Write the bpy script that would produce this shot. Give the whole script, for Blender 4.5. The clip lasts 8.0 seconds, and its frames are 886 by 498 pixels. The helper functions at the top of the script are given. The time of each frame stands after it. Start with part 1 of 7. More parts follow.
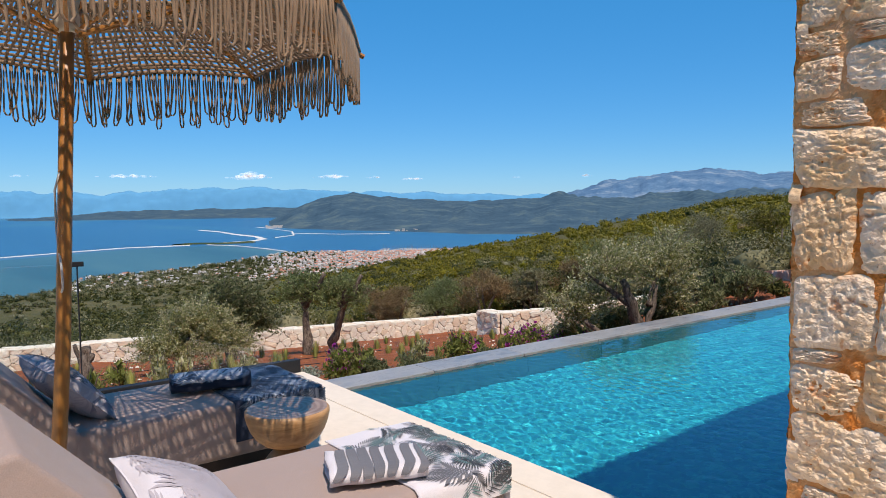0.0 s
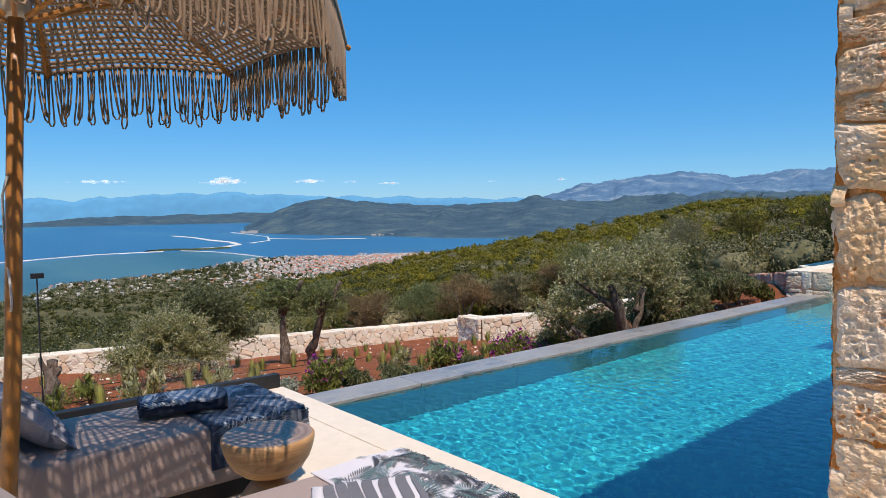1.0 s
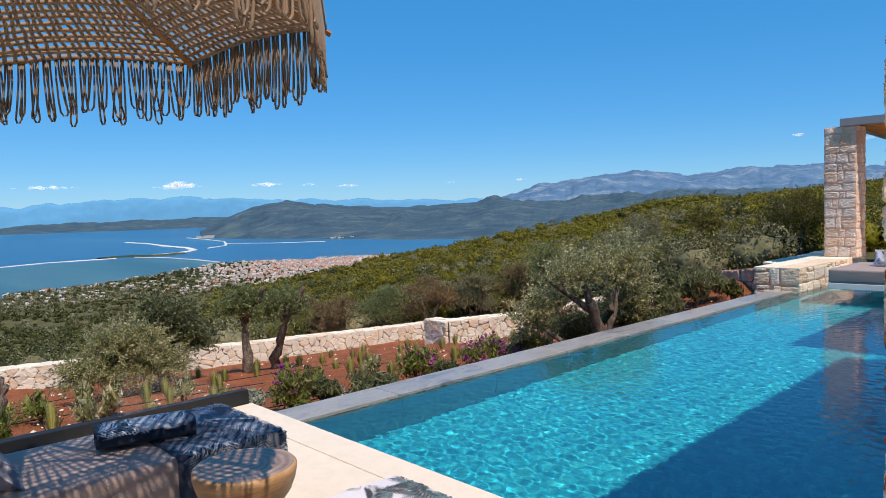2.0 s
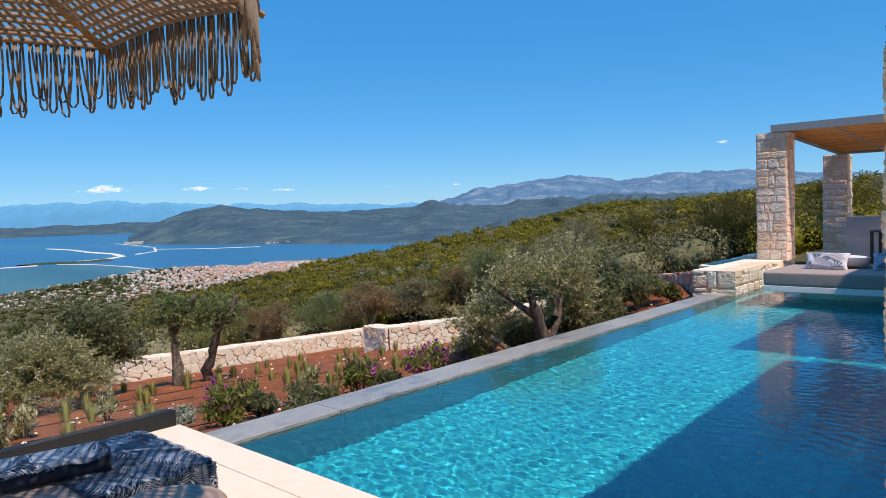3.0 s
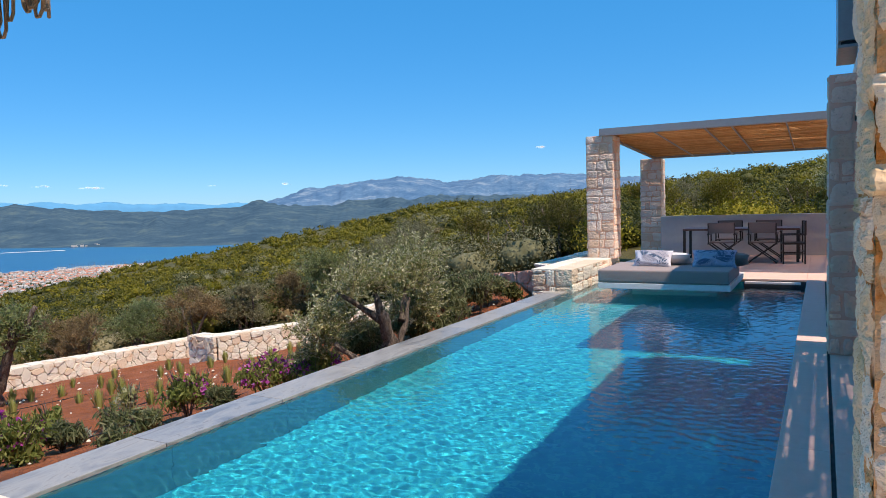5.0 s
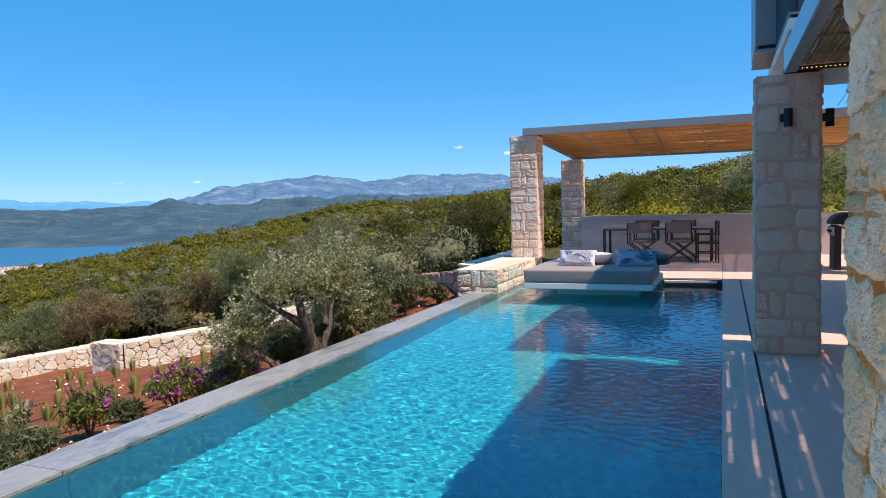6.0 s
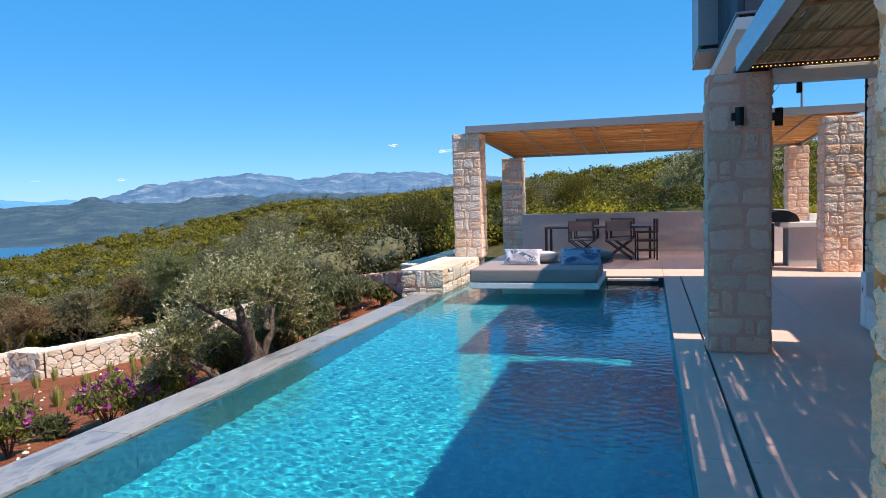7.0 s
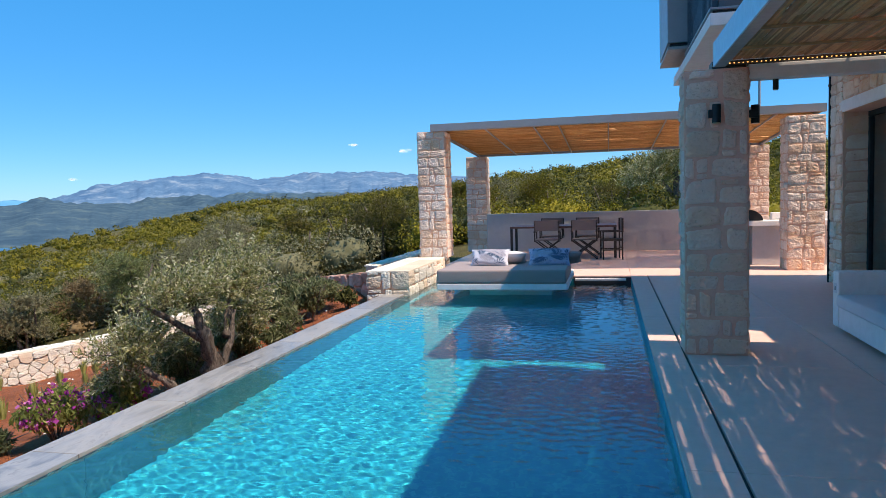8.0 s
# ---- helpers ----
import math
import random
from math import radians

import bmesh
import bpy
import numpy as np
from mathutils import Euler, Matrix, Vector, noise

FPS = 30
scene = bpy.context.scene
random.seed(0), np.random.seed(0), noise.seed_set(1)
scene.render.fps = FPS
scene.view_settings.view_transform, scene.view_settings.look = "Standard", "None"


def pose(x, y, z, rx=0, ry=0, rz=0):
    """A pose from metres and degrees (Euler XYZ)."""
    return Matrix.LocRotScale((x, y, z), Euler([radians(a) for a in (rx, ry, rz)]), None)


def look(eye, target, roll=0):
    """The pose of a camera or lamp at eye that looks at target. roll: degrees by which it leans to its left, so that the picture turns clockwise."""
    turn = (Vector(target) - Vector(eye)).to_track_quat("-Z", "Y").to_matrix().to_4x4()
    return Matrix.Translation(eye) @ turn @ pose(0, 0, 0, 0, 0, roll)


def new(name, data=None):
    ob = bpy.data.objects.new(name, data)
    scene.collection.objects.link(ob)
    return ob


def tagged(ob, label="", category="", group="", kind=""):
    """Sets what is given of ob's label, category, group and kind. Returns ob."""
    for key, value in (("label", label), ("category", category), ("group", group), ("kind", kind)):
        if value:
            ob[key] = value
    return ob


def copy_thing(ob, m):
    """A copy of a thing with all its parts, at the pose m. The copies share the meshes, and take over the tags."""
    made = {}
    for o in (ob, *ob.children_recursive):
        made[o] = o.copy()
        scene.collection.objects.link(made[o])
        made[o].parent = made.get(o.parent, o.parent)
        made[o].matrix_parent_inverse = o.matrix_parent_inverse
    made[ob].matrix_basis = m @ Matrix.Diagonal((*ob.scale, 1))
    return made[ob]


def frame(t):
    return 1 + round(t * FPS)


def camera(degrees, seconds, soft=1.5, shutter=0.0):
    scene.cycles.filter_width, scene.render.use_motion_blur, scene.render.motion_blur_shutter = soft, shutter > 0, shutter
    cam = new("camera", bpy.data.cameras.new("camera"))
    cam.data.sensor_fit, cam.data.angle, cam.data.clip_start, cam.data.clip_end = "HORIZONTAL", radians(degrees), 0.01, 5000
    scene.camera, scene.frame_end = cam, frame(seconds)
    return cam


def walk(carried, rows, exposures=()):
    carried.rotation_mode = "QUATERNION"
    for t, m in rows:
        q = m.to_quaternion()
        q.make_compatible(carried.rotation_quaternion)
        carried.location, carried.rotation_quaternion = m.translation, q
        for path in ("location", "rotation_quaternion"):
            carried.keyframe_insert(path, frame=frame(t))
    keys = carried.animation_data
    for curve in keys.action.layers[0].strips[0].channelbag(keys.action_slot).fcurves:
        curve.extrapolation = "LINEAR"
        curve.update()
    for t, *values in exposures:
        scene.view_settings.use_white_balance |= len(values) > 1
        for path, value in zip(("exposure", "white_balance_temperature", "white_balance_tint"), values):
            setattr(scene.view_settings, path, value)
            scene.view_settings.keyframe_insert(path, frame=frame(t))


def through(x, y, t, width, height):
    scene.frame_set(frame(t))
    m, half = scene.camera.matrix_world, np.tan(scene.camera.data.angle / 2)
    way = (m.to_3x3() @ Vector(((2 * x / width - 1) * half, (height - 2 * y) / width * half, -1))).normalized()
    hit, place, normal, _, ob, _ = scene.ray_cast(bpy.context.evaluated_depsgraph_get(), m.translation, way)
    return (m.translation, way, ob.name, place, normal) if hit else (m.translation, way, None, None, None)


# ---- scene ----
cam = camera(64.5, 8.0, soft=0.6)
PATH = [
    (0, (1.53, 0.026, 1.472), (-0.051, 1.244, 1.345), -0.7),
    (0.5, (1.388, 0.09, 1.481), (-0.177, 1.33, 1.36), -0.7),
    (1, (1.249, 0.138, 1.477), (-0.291, 1.408, 1.361), -1.0),
    (1.5, (1.084, 0.166, 1.482), (-0.424, 1.474, 1.366), -1.5),
    (3, (0.69, 0.383, 1.482), (-0.65, 1.864, 1.374), -1.9),
    (3.5, (0.577, 0.464, 1.476), (-0.676, 2.019, 1.37), -1.8),
    (4, (0.434, 0.545, 1.479), (-0.716, 2.177, 1.368), -1.9),
    (4.5, (0.321, 0.609, 1.463), (-0.724, 2.31, 1.347), -1.9),
    (5.8, (0.06, 0.916, 1.464), (-0.728, 2.75, 1.336), -1.5),
    (6, (0.008, 0.951, 1.459), (-0.733, 2.805, 1.33), -1.5),
    (6.5, (-0.11, 1.046, 1.469), (-0.754, 2.935, 1.334), -1.5),
    (7, (-0.216, 1.141, 1.474), (-0.784, 3.054, 1.335), -1.6),
    (7.5, (-0.296, 1.232, 1.471), (-0.802, 3.162, 1.329), -1.8),
    (8, (-0.378, 1.38, 1.473), (-0.838, 3.321, 1.33), -1.7),
]
walk(cam, [(t, look(eye, target, roll)) for t, eye, target, roll in PATH],
     exposures=[(0, 0.27, 6900, 17), (3.5, 0.38, 6900, 17), (8, 0.66, 6900, 17)])

# ---- world and sun ----
SUN_EL, SUN_AZ = radians(61), radians(16)   # azimuth measured from +x towards -y
to_sun = Vector((math.cos(SUN_EL) * math.cos(SUN_AZ), -math.cos(SUN_EL) * math.sin(SUN_AZ), math.sin(SUN_EL)))
world = bpy.data.worlds.new("sky")
scene.world = world
world.use_nodes = True
wn = world.node_tree.nodes
sky = wn.new("ShaderNodeTexSky")
sky.sky_type = "NISHITA"
sky.sun_disc = False
sky.sun_elevation = SUN_EL
sky.sun_rotation = math.pi / 2 + SUN_AZ
sky.altitude = 800
sky.air_density, sky.dust_density, sky.ozone_density = 1.0, 0.0, 6.0
deeper = wn.new("ShaderNodeHueSaturation")
deeper.inputs["Saturation"].default_value = 1.18
tint = wn.new("ShaderNodeMix")
tint.data_type, tint.blend_type = "RGBA", "MULTIPLY"
tint.inputs[0].default_value = 1.0
tint.inputs[7].default_value = (0.78, 0.99, 1.10, 1)
even = wn.new("ShaderNodeMix")
even.data_type = "RGBA"
even.inputs[0].default_value = 0.47
even.inputs[7].default_value = (0.1, 3.3, 6.9, 1)
world.node_tree.links.new(sky.outputs[0], deeper.inputs["Color"])
world.node_tree.links.new(deeper.outputs[0], even.inputs[6])
world.node_tree.links.new(even.outputs[2], tint.inputs[6])
world.node_tree.links.new(tint.outputs[2], wn["Background"].inputs[0])
wn["Background"].inputs[1].default_value = 0.095
sun_data = bpy.data.lights.new("sun", "SUN")
sun_data.energy, sun_data.angle, sun_data.color = 3.7, radians(0.53), (1.0, 0.92, 0.80)
sun_data.cycles.is_caustics_light = True
sun = new("sun", sun_data)
sun.matrix_world = look(to_sun * 50, (0, 0, 0))


# ---- materials ----
class Nodes:
    """A small builder for node materials."""

    def __init__(self, name):
        self.mat = bpy.data.materials.new(name)
        self.mat.use_nodes = True
        self.tree = self.mat.node_tree
        self.bsdf = self.tree.nodes["Principled BSDF"]

    def add(self, kind, **inputs):
        node = self.tree.nodes.new(kind)
        for key, value in inputs.items():
            self.put(node, key.replace("_", " "), value)
        return node

    def put(self, node, key, value):
        socket = node.inputs[key]
        if isinstance(value, bpy.types.NodeSocket):
            self.tree.links.new(value, socket)
        else:
            socket.default_value = value

    def coords(self, scale=(1, 1, 1), rotation=(0, 0, 0), world_space=False):
        if world_space:
            src = self.add("ShaderNodeNewGeometry").outputs["Position"]
        else:
            src = self.add("ShaderNodeTexCoord").outputs["Object"]
        m = self.add("ShaderNodeMapping", Vector=src, Scale=scale, Rotation=rotation)
        return m.outputs[0]

    def noise(self, vec, scale, detail=4.0, rough=0.6, distort=0.0):
        n = self.add("ShaderNodeTexNoise", Vector=vec, Scale=scale, Detail=detail, Roughness=rough, Distortion=distort)
        return n.outputs["Fac"]

    def voronoi(self, vec, scale, feature="F1", out="Distance", rand=1.0):
        n = self.add("ShaderNodeTexVoronoi", Vector=vec, Scale=scale, Randomness=rand)
        n.feature = feature
        return n.outputs[out]

    def ramp(self, fac, *stops):
        n = self.add("ShaderNodeValToRGB", Fac=fac)
        els = n.color_ramp.elements
        while len(els) < len(stops):
            els.new(0.5)
        for el, (pos, col) in zip(els, stops):
            el.position = pos
            el.color = (*col, 1) if len(col) == 3 else col
        return n.outputs[0]

    def mix(self, fac, a, b, blend="MIX"):
        n = self.tree.nodes.new("ShaderNodeMix")
        n.data_type, n.blend_type = "RGBA", blend
        for idx, value in ((0, fac), (6, a), (7, b)):
            if isinstance(value, bpy.types.NodeSocket):
                self.tree.links.new(value, n.inputs[idx])
            elif idx == 0:
                n.inputs[0].default_value = value
            else:
                n.inputs[idx].default_value = (*value, 1)
        return n.outputs[2]

    def math(self, op, a, b=0.0):
        n = self.tree.nodes.new("ShaderNodeMath")
        n.operation = op
        for i, value in enumerate((a, b)):
            if isinstance(value, bpy.types.NodeSocket):
                self.tree.links.new(value, n.inputs[i])
            else:
                n.inputs[i].default_value = value
        return n.outputs[0]

    def random(self):
        return self.add("ShaderNodeObjectInfo").outputs["Random"]

    def island(self):
        return self.add("ShaderNodeNewGeometry").outputs["Random Per Island"]

    def bump(self, height, strength=0.3, distance=0.01, normal=None):
        n = self.add("ShaderNodeBump", Height=height, Strength=strength, Distance=distance)
        if normal is not None:
            self.put(n, "Normal", normal)
        return n.outputs[0]

    def done(self, color=None, rough=None, metal=None, normal=None, **more):
        pairs = {"Base Color": color, "Roughness": rough, "Metallic": metal, "Normal": normal}
        pairs.update({k.replace("_", " "): v for k, v in more.items()})
        for key, value in pairs.items():
            if value is None:
                continue
            if key == "Base Color" and isinstance(value, tuple) and len(value) == 3:
                value = (*value, 1)
            self.put(self.bsdf, key, value)
        return self.mat


def plaster_mat(name, a, b, rough=0.75, bump=0.15, scale=1.0):
    n = Nodes(name)
    v = n.coords(world_space=True)
    big = n.noise(v, 0.9 * scale, 5, 0.65, 0.4)
    fine = n.noise(v, 45 * scale, 4, 0.6)
    col = n.mix(big, a, b)
    speck = n.ramp(n.noise(v, 9 * scale, 6, 0.7), (0.42, (1, 1, 1)), (0.75, (0.86, 0.85, 0.83)))
    col = n.mix(0.7, col, speck, "MULTIPLY")
    h = n.math("ADD", n.math("MULTIPLY", fine, 0.5), n.noise(v, 6 * scale, 3))
    return n.done(col, n.ramp(big, (0.3, (rough - 0.12,) * 3), (0.7, (rough,) * 3)), normal=n.bump(h, bump, 0.004))


def stone_mat(name, light, warm, dark, warmth=0.45, rough=0.9, relief=0.7, rust=(0.30, 0.08, 0.035), rust_from=0.68):
    """Rough split limestone, white with ochre stains and pits."""
    n = Nodes(name)
    v = n.coords(world_space=True)
    r = n.random()
    tone = tuple(0.55 * a + 0.45 * b for a, b in zip(light, warm))
    base = n.ramp(r, (0.0, light), (0.55, tuple(0.86 * c for c in light)), (0.72, light), (0.80, tone), (1.0, tuple(0.9 * c for c in tone)))
    stain = n.ramp(n.noise(v, 2.6, 6, 0.65, 0.5), (warmth, (0, 0, 0)), (warmth + 0.22, (1, 1, 1)))
    base = n.mix(n.math("MULTIPLY", stain, 0.75), base, warm)
    pits = n.noise(v, 26, 5, 0.62, 0.6)
    base = n.mix(n.ramp(pits, (0.28, (0.7, 0.7, 0.7)), (0.38, (0, 0, 0))), base, dark)
    spots = n.ramp(n.noise(v, 5.3, 4, 0.7, 1.0), (rust_from, (0, 0, 0)), (rust_from + 0.08, (1, 1, 1)))
    base = n.mix(n.math("MULTIPLY", spots, 0.6), base, rust)
    chips = n.voronoi(n.coords((1, 1, 1.5), (0.2, 0.1, 0.3), True), 24, "F1", "Distance", 1.0)
    h = n.math("ADD", n.math("ADD", pits, n.math("MULTIPLY", chips, 0.45)), n.math("MULTIPLY", n.noise(v, 95, 4, 0.65), 0.3))
    return n.done(base, rough, normal=n.bump(h, relief, 0.022), Specular_IOR_Level=0.25)


def fabric_mat(name, a, b, scale=1.0, rough=0.9):
    n = Nodes(name)
    v = n.coords()
    weave = n.noise(n.coords((1, 1, 1)), 260 * scale, 2, 0.5)
    big = n.noise(v, 3.2, 4, 0.6)
    col = n.mix(big, a, b)
    col = n.mix(0.35, col, n.ramp(weave, (0.3, (0.6, 0.6, 0.6)), (0.7, (1, 1, 1))), "MULTIPLY")
    h = n.math("ADD", n.math("MULTIPLY", weave, 0.25), n.noise(v, 9, 4, 0.6, 0.5))
    return n.done(col, rough, normal=n.bump(h, 0.35, 0.012), Sheen_Weight=0.15)


def leaf_mat(name, *tones, gloss=0.5, through=0.12, vary=0.0):
    n = Nodes(name)
    r = n.island()
    v = n.coords(world_space=True)
    step = 1.0 / len(tones)
    stops = [(step * (i + 0.5), t) for i, t in enumerate(tones)]
    col = n.ramp(r, *stops)
    patch = n.ramp(n.noise(v, 0.55, 4, 0.6), (0.3, (0.62, 0.66, 0.6)), (0.7, (1.15, 1.1, 1.0)))
    col = n.mix(0.8, col, patch, "MULTIPLY")
    if vary:
        plants = n.add("ShaderNodeTexVoronoi", Vector=v, Scale=vary)
        hue = n.add("ShaderNodeSeparateColor", Color=plants.outputs["Color"])
        col = n.mix(1.0, col, n.ramp(hue.outputs[0], (0.0, (0.45, 0.55, 0.5)), (0.35, (0.8, 0.9, 0.75)), (0.7, (1.15, 1.1, 0.9)), (1.0, (1.55, 1.3, 0.9))), "MULTIPLY")
    return n.done(col, gloss, Transmission_Weight=0.0, Subsurface_Weight=0.0, Specular_IOR_Level=0.35,
                  Coat_Weight=0.0) if through == 0 else leaf_finish(n, col, gloss, through)


def leaf_finish(n, col, gloss, through):
    n.done(col, gloss, Specular_IOR_Level=0.12)
    tr = n.add("ShaderNodeBsdfTranslucent", Color=col)
    mixer = n.add("ShaderNodeMixShader", Fac=through)
    n.tree.links.new(n.bsdf.outputs[0], mixer.inputs[1])
    n.tree.links.new(tr.outputs[0], mixer.inputs[2])
    n.tree.links.new(mixer.outputs[0], n.tree.nodes["Material Output"].inputs[0])
    return n.mat


def metal_mat(name, col, rough=0.45, metal=0.0):
    n = Nodes(name)
    v = n.coords(world_space=True)
    f = n.noise(v, 14, 5, 0.6)
    c = n.mix(f, col, tuple(0.82 * x for x in col))
    return n.done(c, n.ramp(f, (0.3, (rough * 0.8,) * 3), (0.7, (rough * 1.15,) * 3)), metal, n.bump(n.noise(v, 60, 3), 0.04, 0.003))


def wood_mat(name, a, b, scale=1.0, axis=(1, 1, 12), rough=0.5):
    n = Nodes(name)
    v = n.coords((axis[0] * scale, axis[1] * scale, axis[2] * scale))
    grain = n.noise(v, 3.0, 6, 0.62, 1.4)
    fine = n.noise(v, 22, 4, 0.6, 0.5)
    col = n.ramp(grain, (0.28, a), (0.52, tuple(0.5 * (x + y) for x, y in zip(a, b))), (0.74, b))
    col = n.mix(0.3, col, n.ramp(fine, (0.3, (0.7, 0.7, 0.7)), (0.7, (1, 1, 1))), "MULTIPLY")
    return n.done(col, rough, normal=n.bump(n.math("ADD", grain, fine), 0.15, 0.004))


M = {}
M["deck"] = plaster_mat("pale_microcement", (0.78, 0.495, 0.395), (0.84, 0.555, 0.45), 0.72, 0.08)
M["strip"] = plaster_mat("cream_plaster", (0.72, 0.62, 0.50), (0.78, 0.69, 0.57), 0.8, 0.1)
M["plaster"] = plaster_mat("white_plaster", (0.84, 0.78, 0.73), (0.88, 0.83, 0.78), 0.85, 0.12)
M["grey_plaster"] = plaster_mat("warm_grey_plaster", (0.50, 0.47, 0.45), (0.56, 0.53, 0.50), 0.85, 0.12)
M["stone"] = stone_mat("split_limestone", (0.86, 0.71, 0.58), (0.72, 0.41, 0.21), (0.34, 0.21, 0.14), 0.48)
M["stone_warm"] = stone_mat("ochre_limestone", (0.94, 0.74, 0.58), (0.76, 0.41, 0.20), (0.48, 0.21, 0.10), 0.47)
M["stone_rust"] = stone_mat("rust_stained_limestone", (0.95, 0.79, 0.62), (0.84, 0.50, 0.20), (0.46, 0.17, 0.05), 0.45, rust=(0.66, 0.22, 0.035), rust_from=0.60)
# Limestone copy for the shaded pillar; extra red paints in warm bounced light
M["stone_shade"] = stone_mat("tooled_limestone_bounce_tint", (0.95, 0.60, 0.47), (0.82, 0.46, 0.30), (0.36, 0.15, 0.10), 0.54, relief=0.9, rust=(0.34, 0.07, 0.03), rust_from=0.66)
M["rubble"] = stone_mat("white_rubble", (0.84, 0.77, 0.63), (0.70, 0.44, 0.24), (0.34, 0.22, 0.14), 0.53, relief=0.8)
M["red_rubble"] = stone_mat("reddish_rubble", (0.70, 0.48, 0.37), (0.46, 0.14, 0.07), (0.20, 0.06, 0.035), 0.38, relief=0.5)


def mortar():
    n = Nodes("lime_mortar")
    v = n.coords(world_space=True)
    col = n.ramp(n.noise(v, 3.0, 6, 0.65), (0.3, (0.72, 0.40, 0.26)), (0.55, (0.78, 0.46, 0.31)), (0.74, (0.74, 0.36, 0.15)))
    return n.done(col, 0.95, normal=n.bump(n.noise(v, 120, 4, 0.7), 0.5, 0.006))


M["mortar"] = mortar()
# Pinkish mortar of the shaded pillar, reddened to carry the terrace's bounce
M["mortar_pink"] = plaster_mat("pinkish_mortar_bounce_tint", (0.78, 0.37, 0.265), (0.84, 0.42, 0.305), 0.95, 0.6, 3.0)


def rusty_mortar():
    n = Nodes("rust_stained_mortar")
    v = n.coords(world_space=True)
    col = n.ramp(n.noise(v, 4.2, 6, 0.68, 0.6), (0.32, (0.76, 0.48, 0.28)), (0.46, (0.78, 0.40, 0.16)), (0.58, (0.68, 0.22, 0.035)))
    return n.done(col, 0.95, normal=n.bump(n.noise(v, 90, 5, 0.7), 0.7, 0.01))


M["mortar_rust"] = rusty_mortar()


def slate():
    n = Nodes("grey_veined_stone")
    v = n.coords((1.0, 0.25, 1.0), (0, 0, 0.5), True)
    r = n.random()
    veins = n.noise(v, 6.0, 8, 0.72, 1.8)
    col = n.ramp(veins, (0.34, (0.13, 0.135, 0.14)), (0.46, (0.24, 0.24, 0.24)), (0.54, (0.32, 0.315, 0.305)), (0.60, (0.19, 0.19, 0.19)), (0.75, (0.36, 0.35, 0.33)))
    col = n.mix(n.math("MULTIPLY", n.ramp(r, (0.4, (0, 0, 0)), (0.9, (1, 1, 1))), 0.5), col, (0.42, 0.37, 0.30))
    return n.done(col, n.ramp(veins, (0.3, (0.25,) * 3), (0.7, (0.5,) * 3)), normal=n.bump(veins, 0.2, 0.004))


M["slate"] = slate()


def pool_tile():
    n = Nodes("pool_floor_sparkle_cells")
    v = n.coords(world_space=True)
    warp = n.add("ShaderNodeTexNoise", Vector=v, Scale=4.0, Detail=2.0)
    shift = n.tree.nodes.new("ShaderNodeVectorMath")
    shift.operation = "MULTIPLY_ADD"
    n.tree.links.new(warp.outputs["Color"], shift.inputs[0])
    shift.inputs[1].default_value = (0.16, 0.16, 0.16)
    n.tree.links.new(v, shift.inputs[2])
    # Paler warped cells paint a faint caustic sparkle into the floor colour
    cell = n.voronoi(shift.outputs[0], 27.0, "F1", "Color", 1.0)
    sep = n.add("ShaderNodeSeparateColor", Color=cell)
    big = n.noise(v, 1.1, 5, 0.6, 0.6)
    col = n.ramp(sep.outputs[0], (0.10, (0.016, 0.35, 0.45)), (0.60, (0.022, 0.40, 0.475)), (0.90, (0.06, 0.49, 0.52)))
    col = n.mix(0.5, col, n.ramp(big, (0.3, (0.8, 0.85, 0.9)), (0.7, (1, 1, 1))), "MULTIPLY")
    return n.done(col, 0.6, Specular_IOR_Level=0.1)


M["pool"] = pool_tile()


def ledge_stone():
    n = Nodes("submerged_grey_stone")
    v = n.coords(world_space=True)
    f = n.noise(v, 2.2, 6, 0.65, 0.8)
    col = n.ramp(f, (0.3, (0.075, 0.165, 0.185)), (0.7, (0.13, 0.235, 0.25)))
    return n.done(col, 0.5)


M["ledge"] = ledge_stone()
# Near-black colour for the shade inside the overflow slot
M["slot"] = plaster_mat("slot_shade_dark", (0.025, 0.03, 0.035), (0.04, 0.045, 0.05), 0.4, 0.2)


def water_mat():
    n = Nodes("pool_water")
    return n.done((0.28, 0.90, 0.97), 0.0, Transmission_Weight=1.0, IOR=1.333)


M["water"] = water_mat()


def soil():
    n = Nodes("red_earth")
    v = n.coords(world_space=True)
    f = n.noise(v, 1.6, 7, 0.66, 0.3)
    col = n.ramp(f, (0.3, (0.30, 0.082, 0.024)), (0.55, (0.49, 0.138, 0.040)), (0.75, (0.60, 0.215, 0.085)))
    clod = n.noise(v, 24, 6, 0.7)
    col = n.mix(0.5, col, n.ramp(clod, (0.35, (0.55, 0.55, 0.55)), (0.65, (1.1, 1.1, 1.1))), "MULTIPLY")
    return n.done(col, 0.95, normal=n.bump(n.math("ADD", clod, n.noise(v, 5, 4)), 1.0, 0.11))


M["soil"] = soil()


def hill_ground():
    n = Nodes("hillside_scrub_ground")
    v = n.coords(world_space=True)
    f = n.noise(v, 0.09, 8, 0.7, 0.5)
    col = n.ramp(f, (0.3, (0.06, 0.06, 0.014)), (0.5, (0.11, 0.095, 0.02)), (0.7, (0.17, 0.125, 0.035)))
    fine = n.noise(v, 0.9, 8, 0.75)
    col = n.mix(0.7, col, n.ramp(fine, (0.35, (0.4, 0.42, 0.35)), (0.65, (1.15, 1.15, 1.05))), "MULTIPLY")
    return n.done(col, 0.95, normal=n.bump(fine, 0.8, 0.6))


M["hill"] = hill_ground()


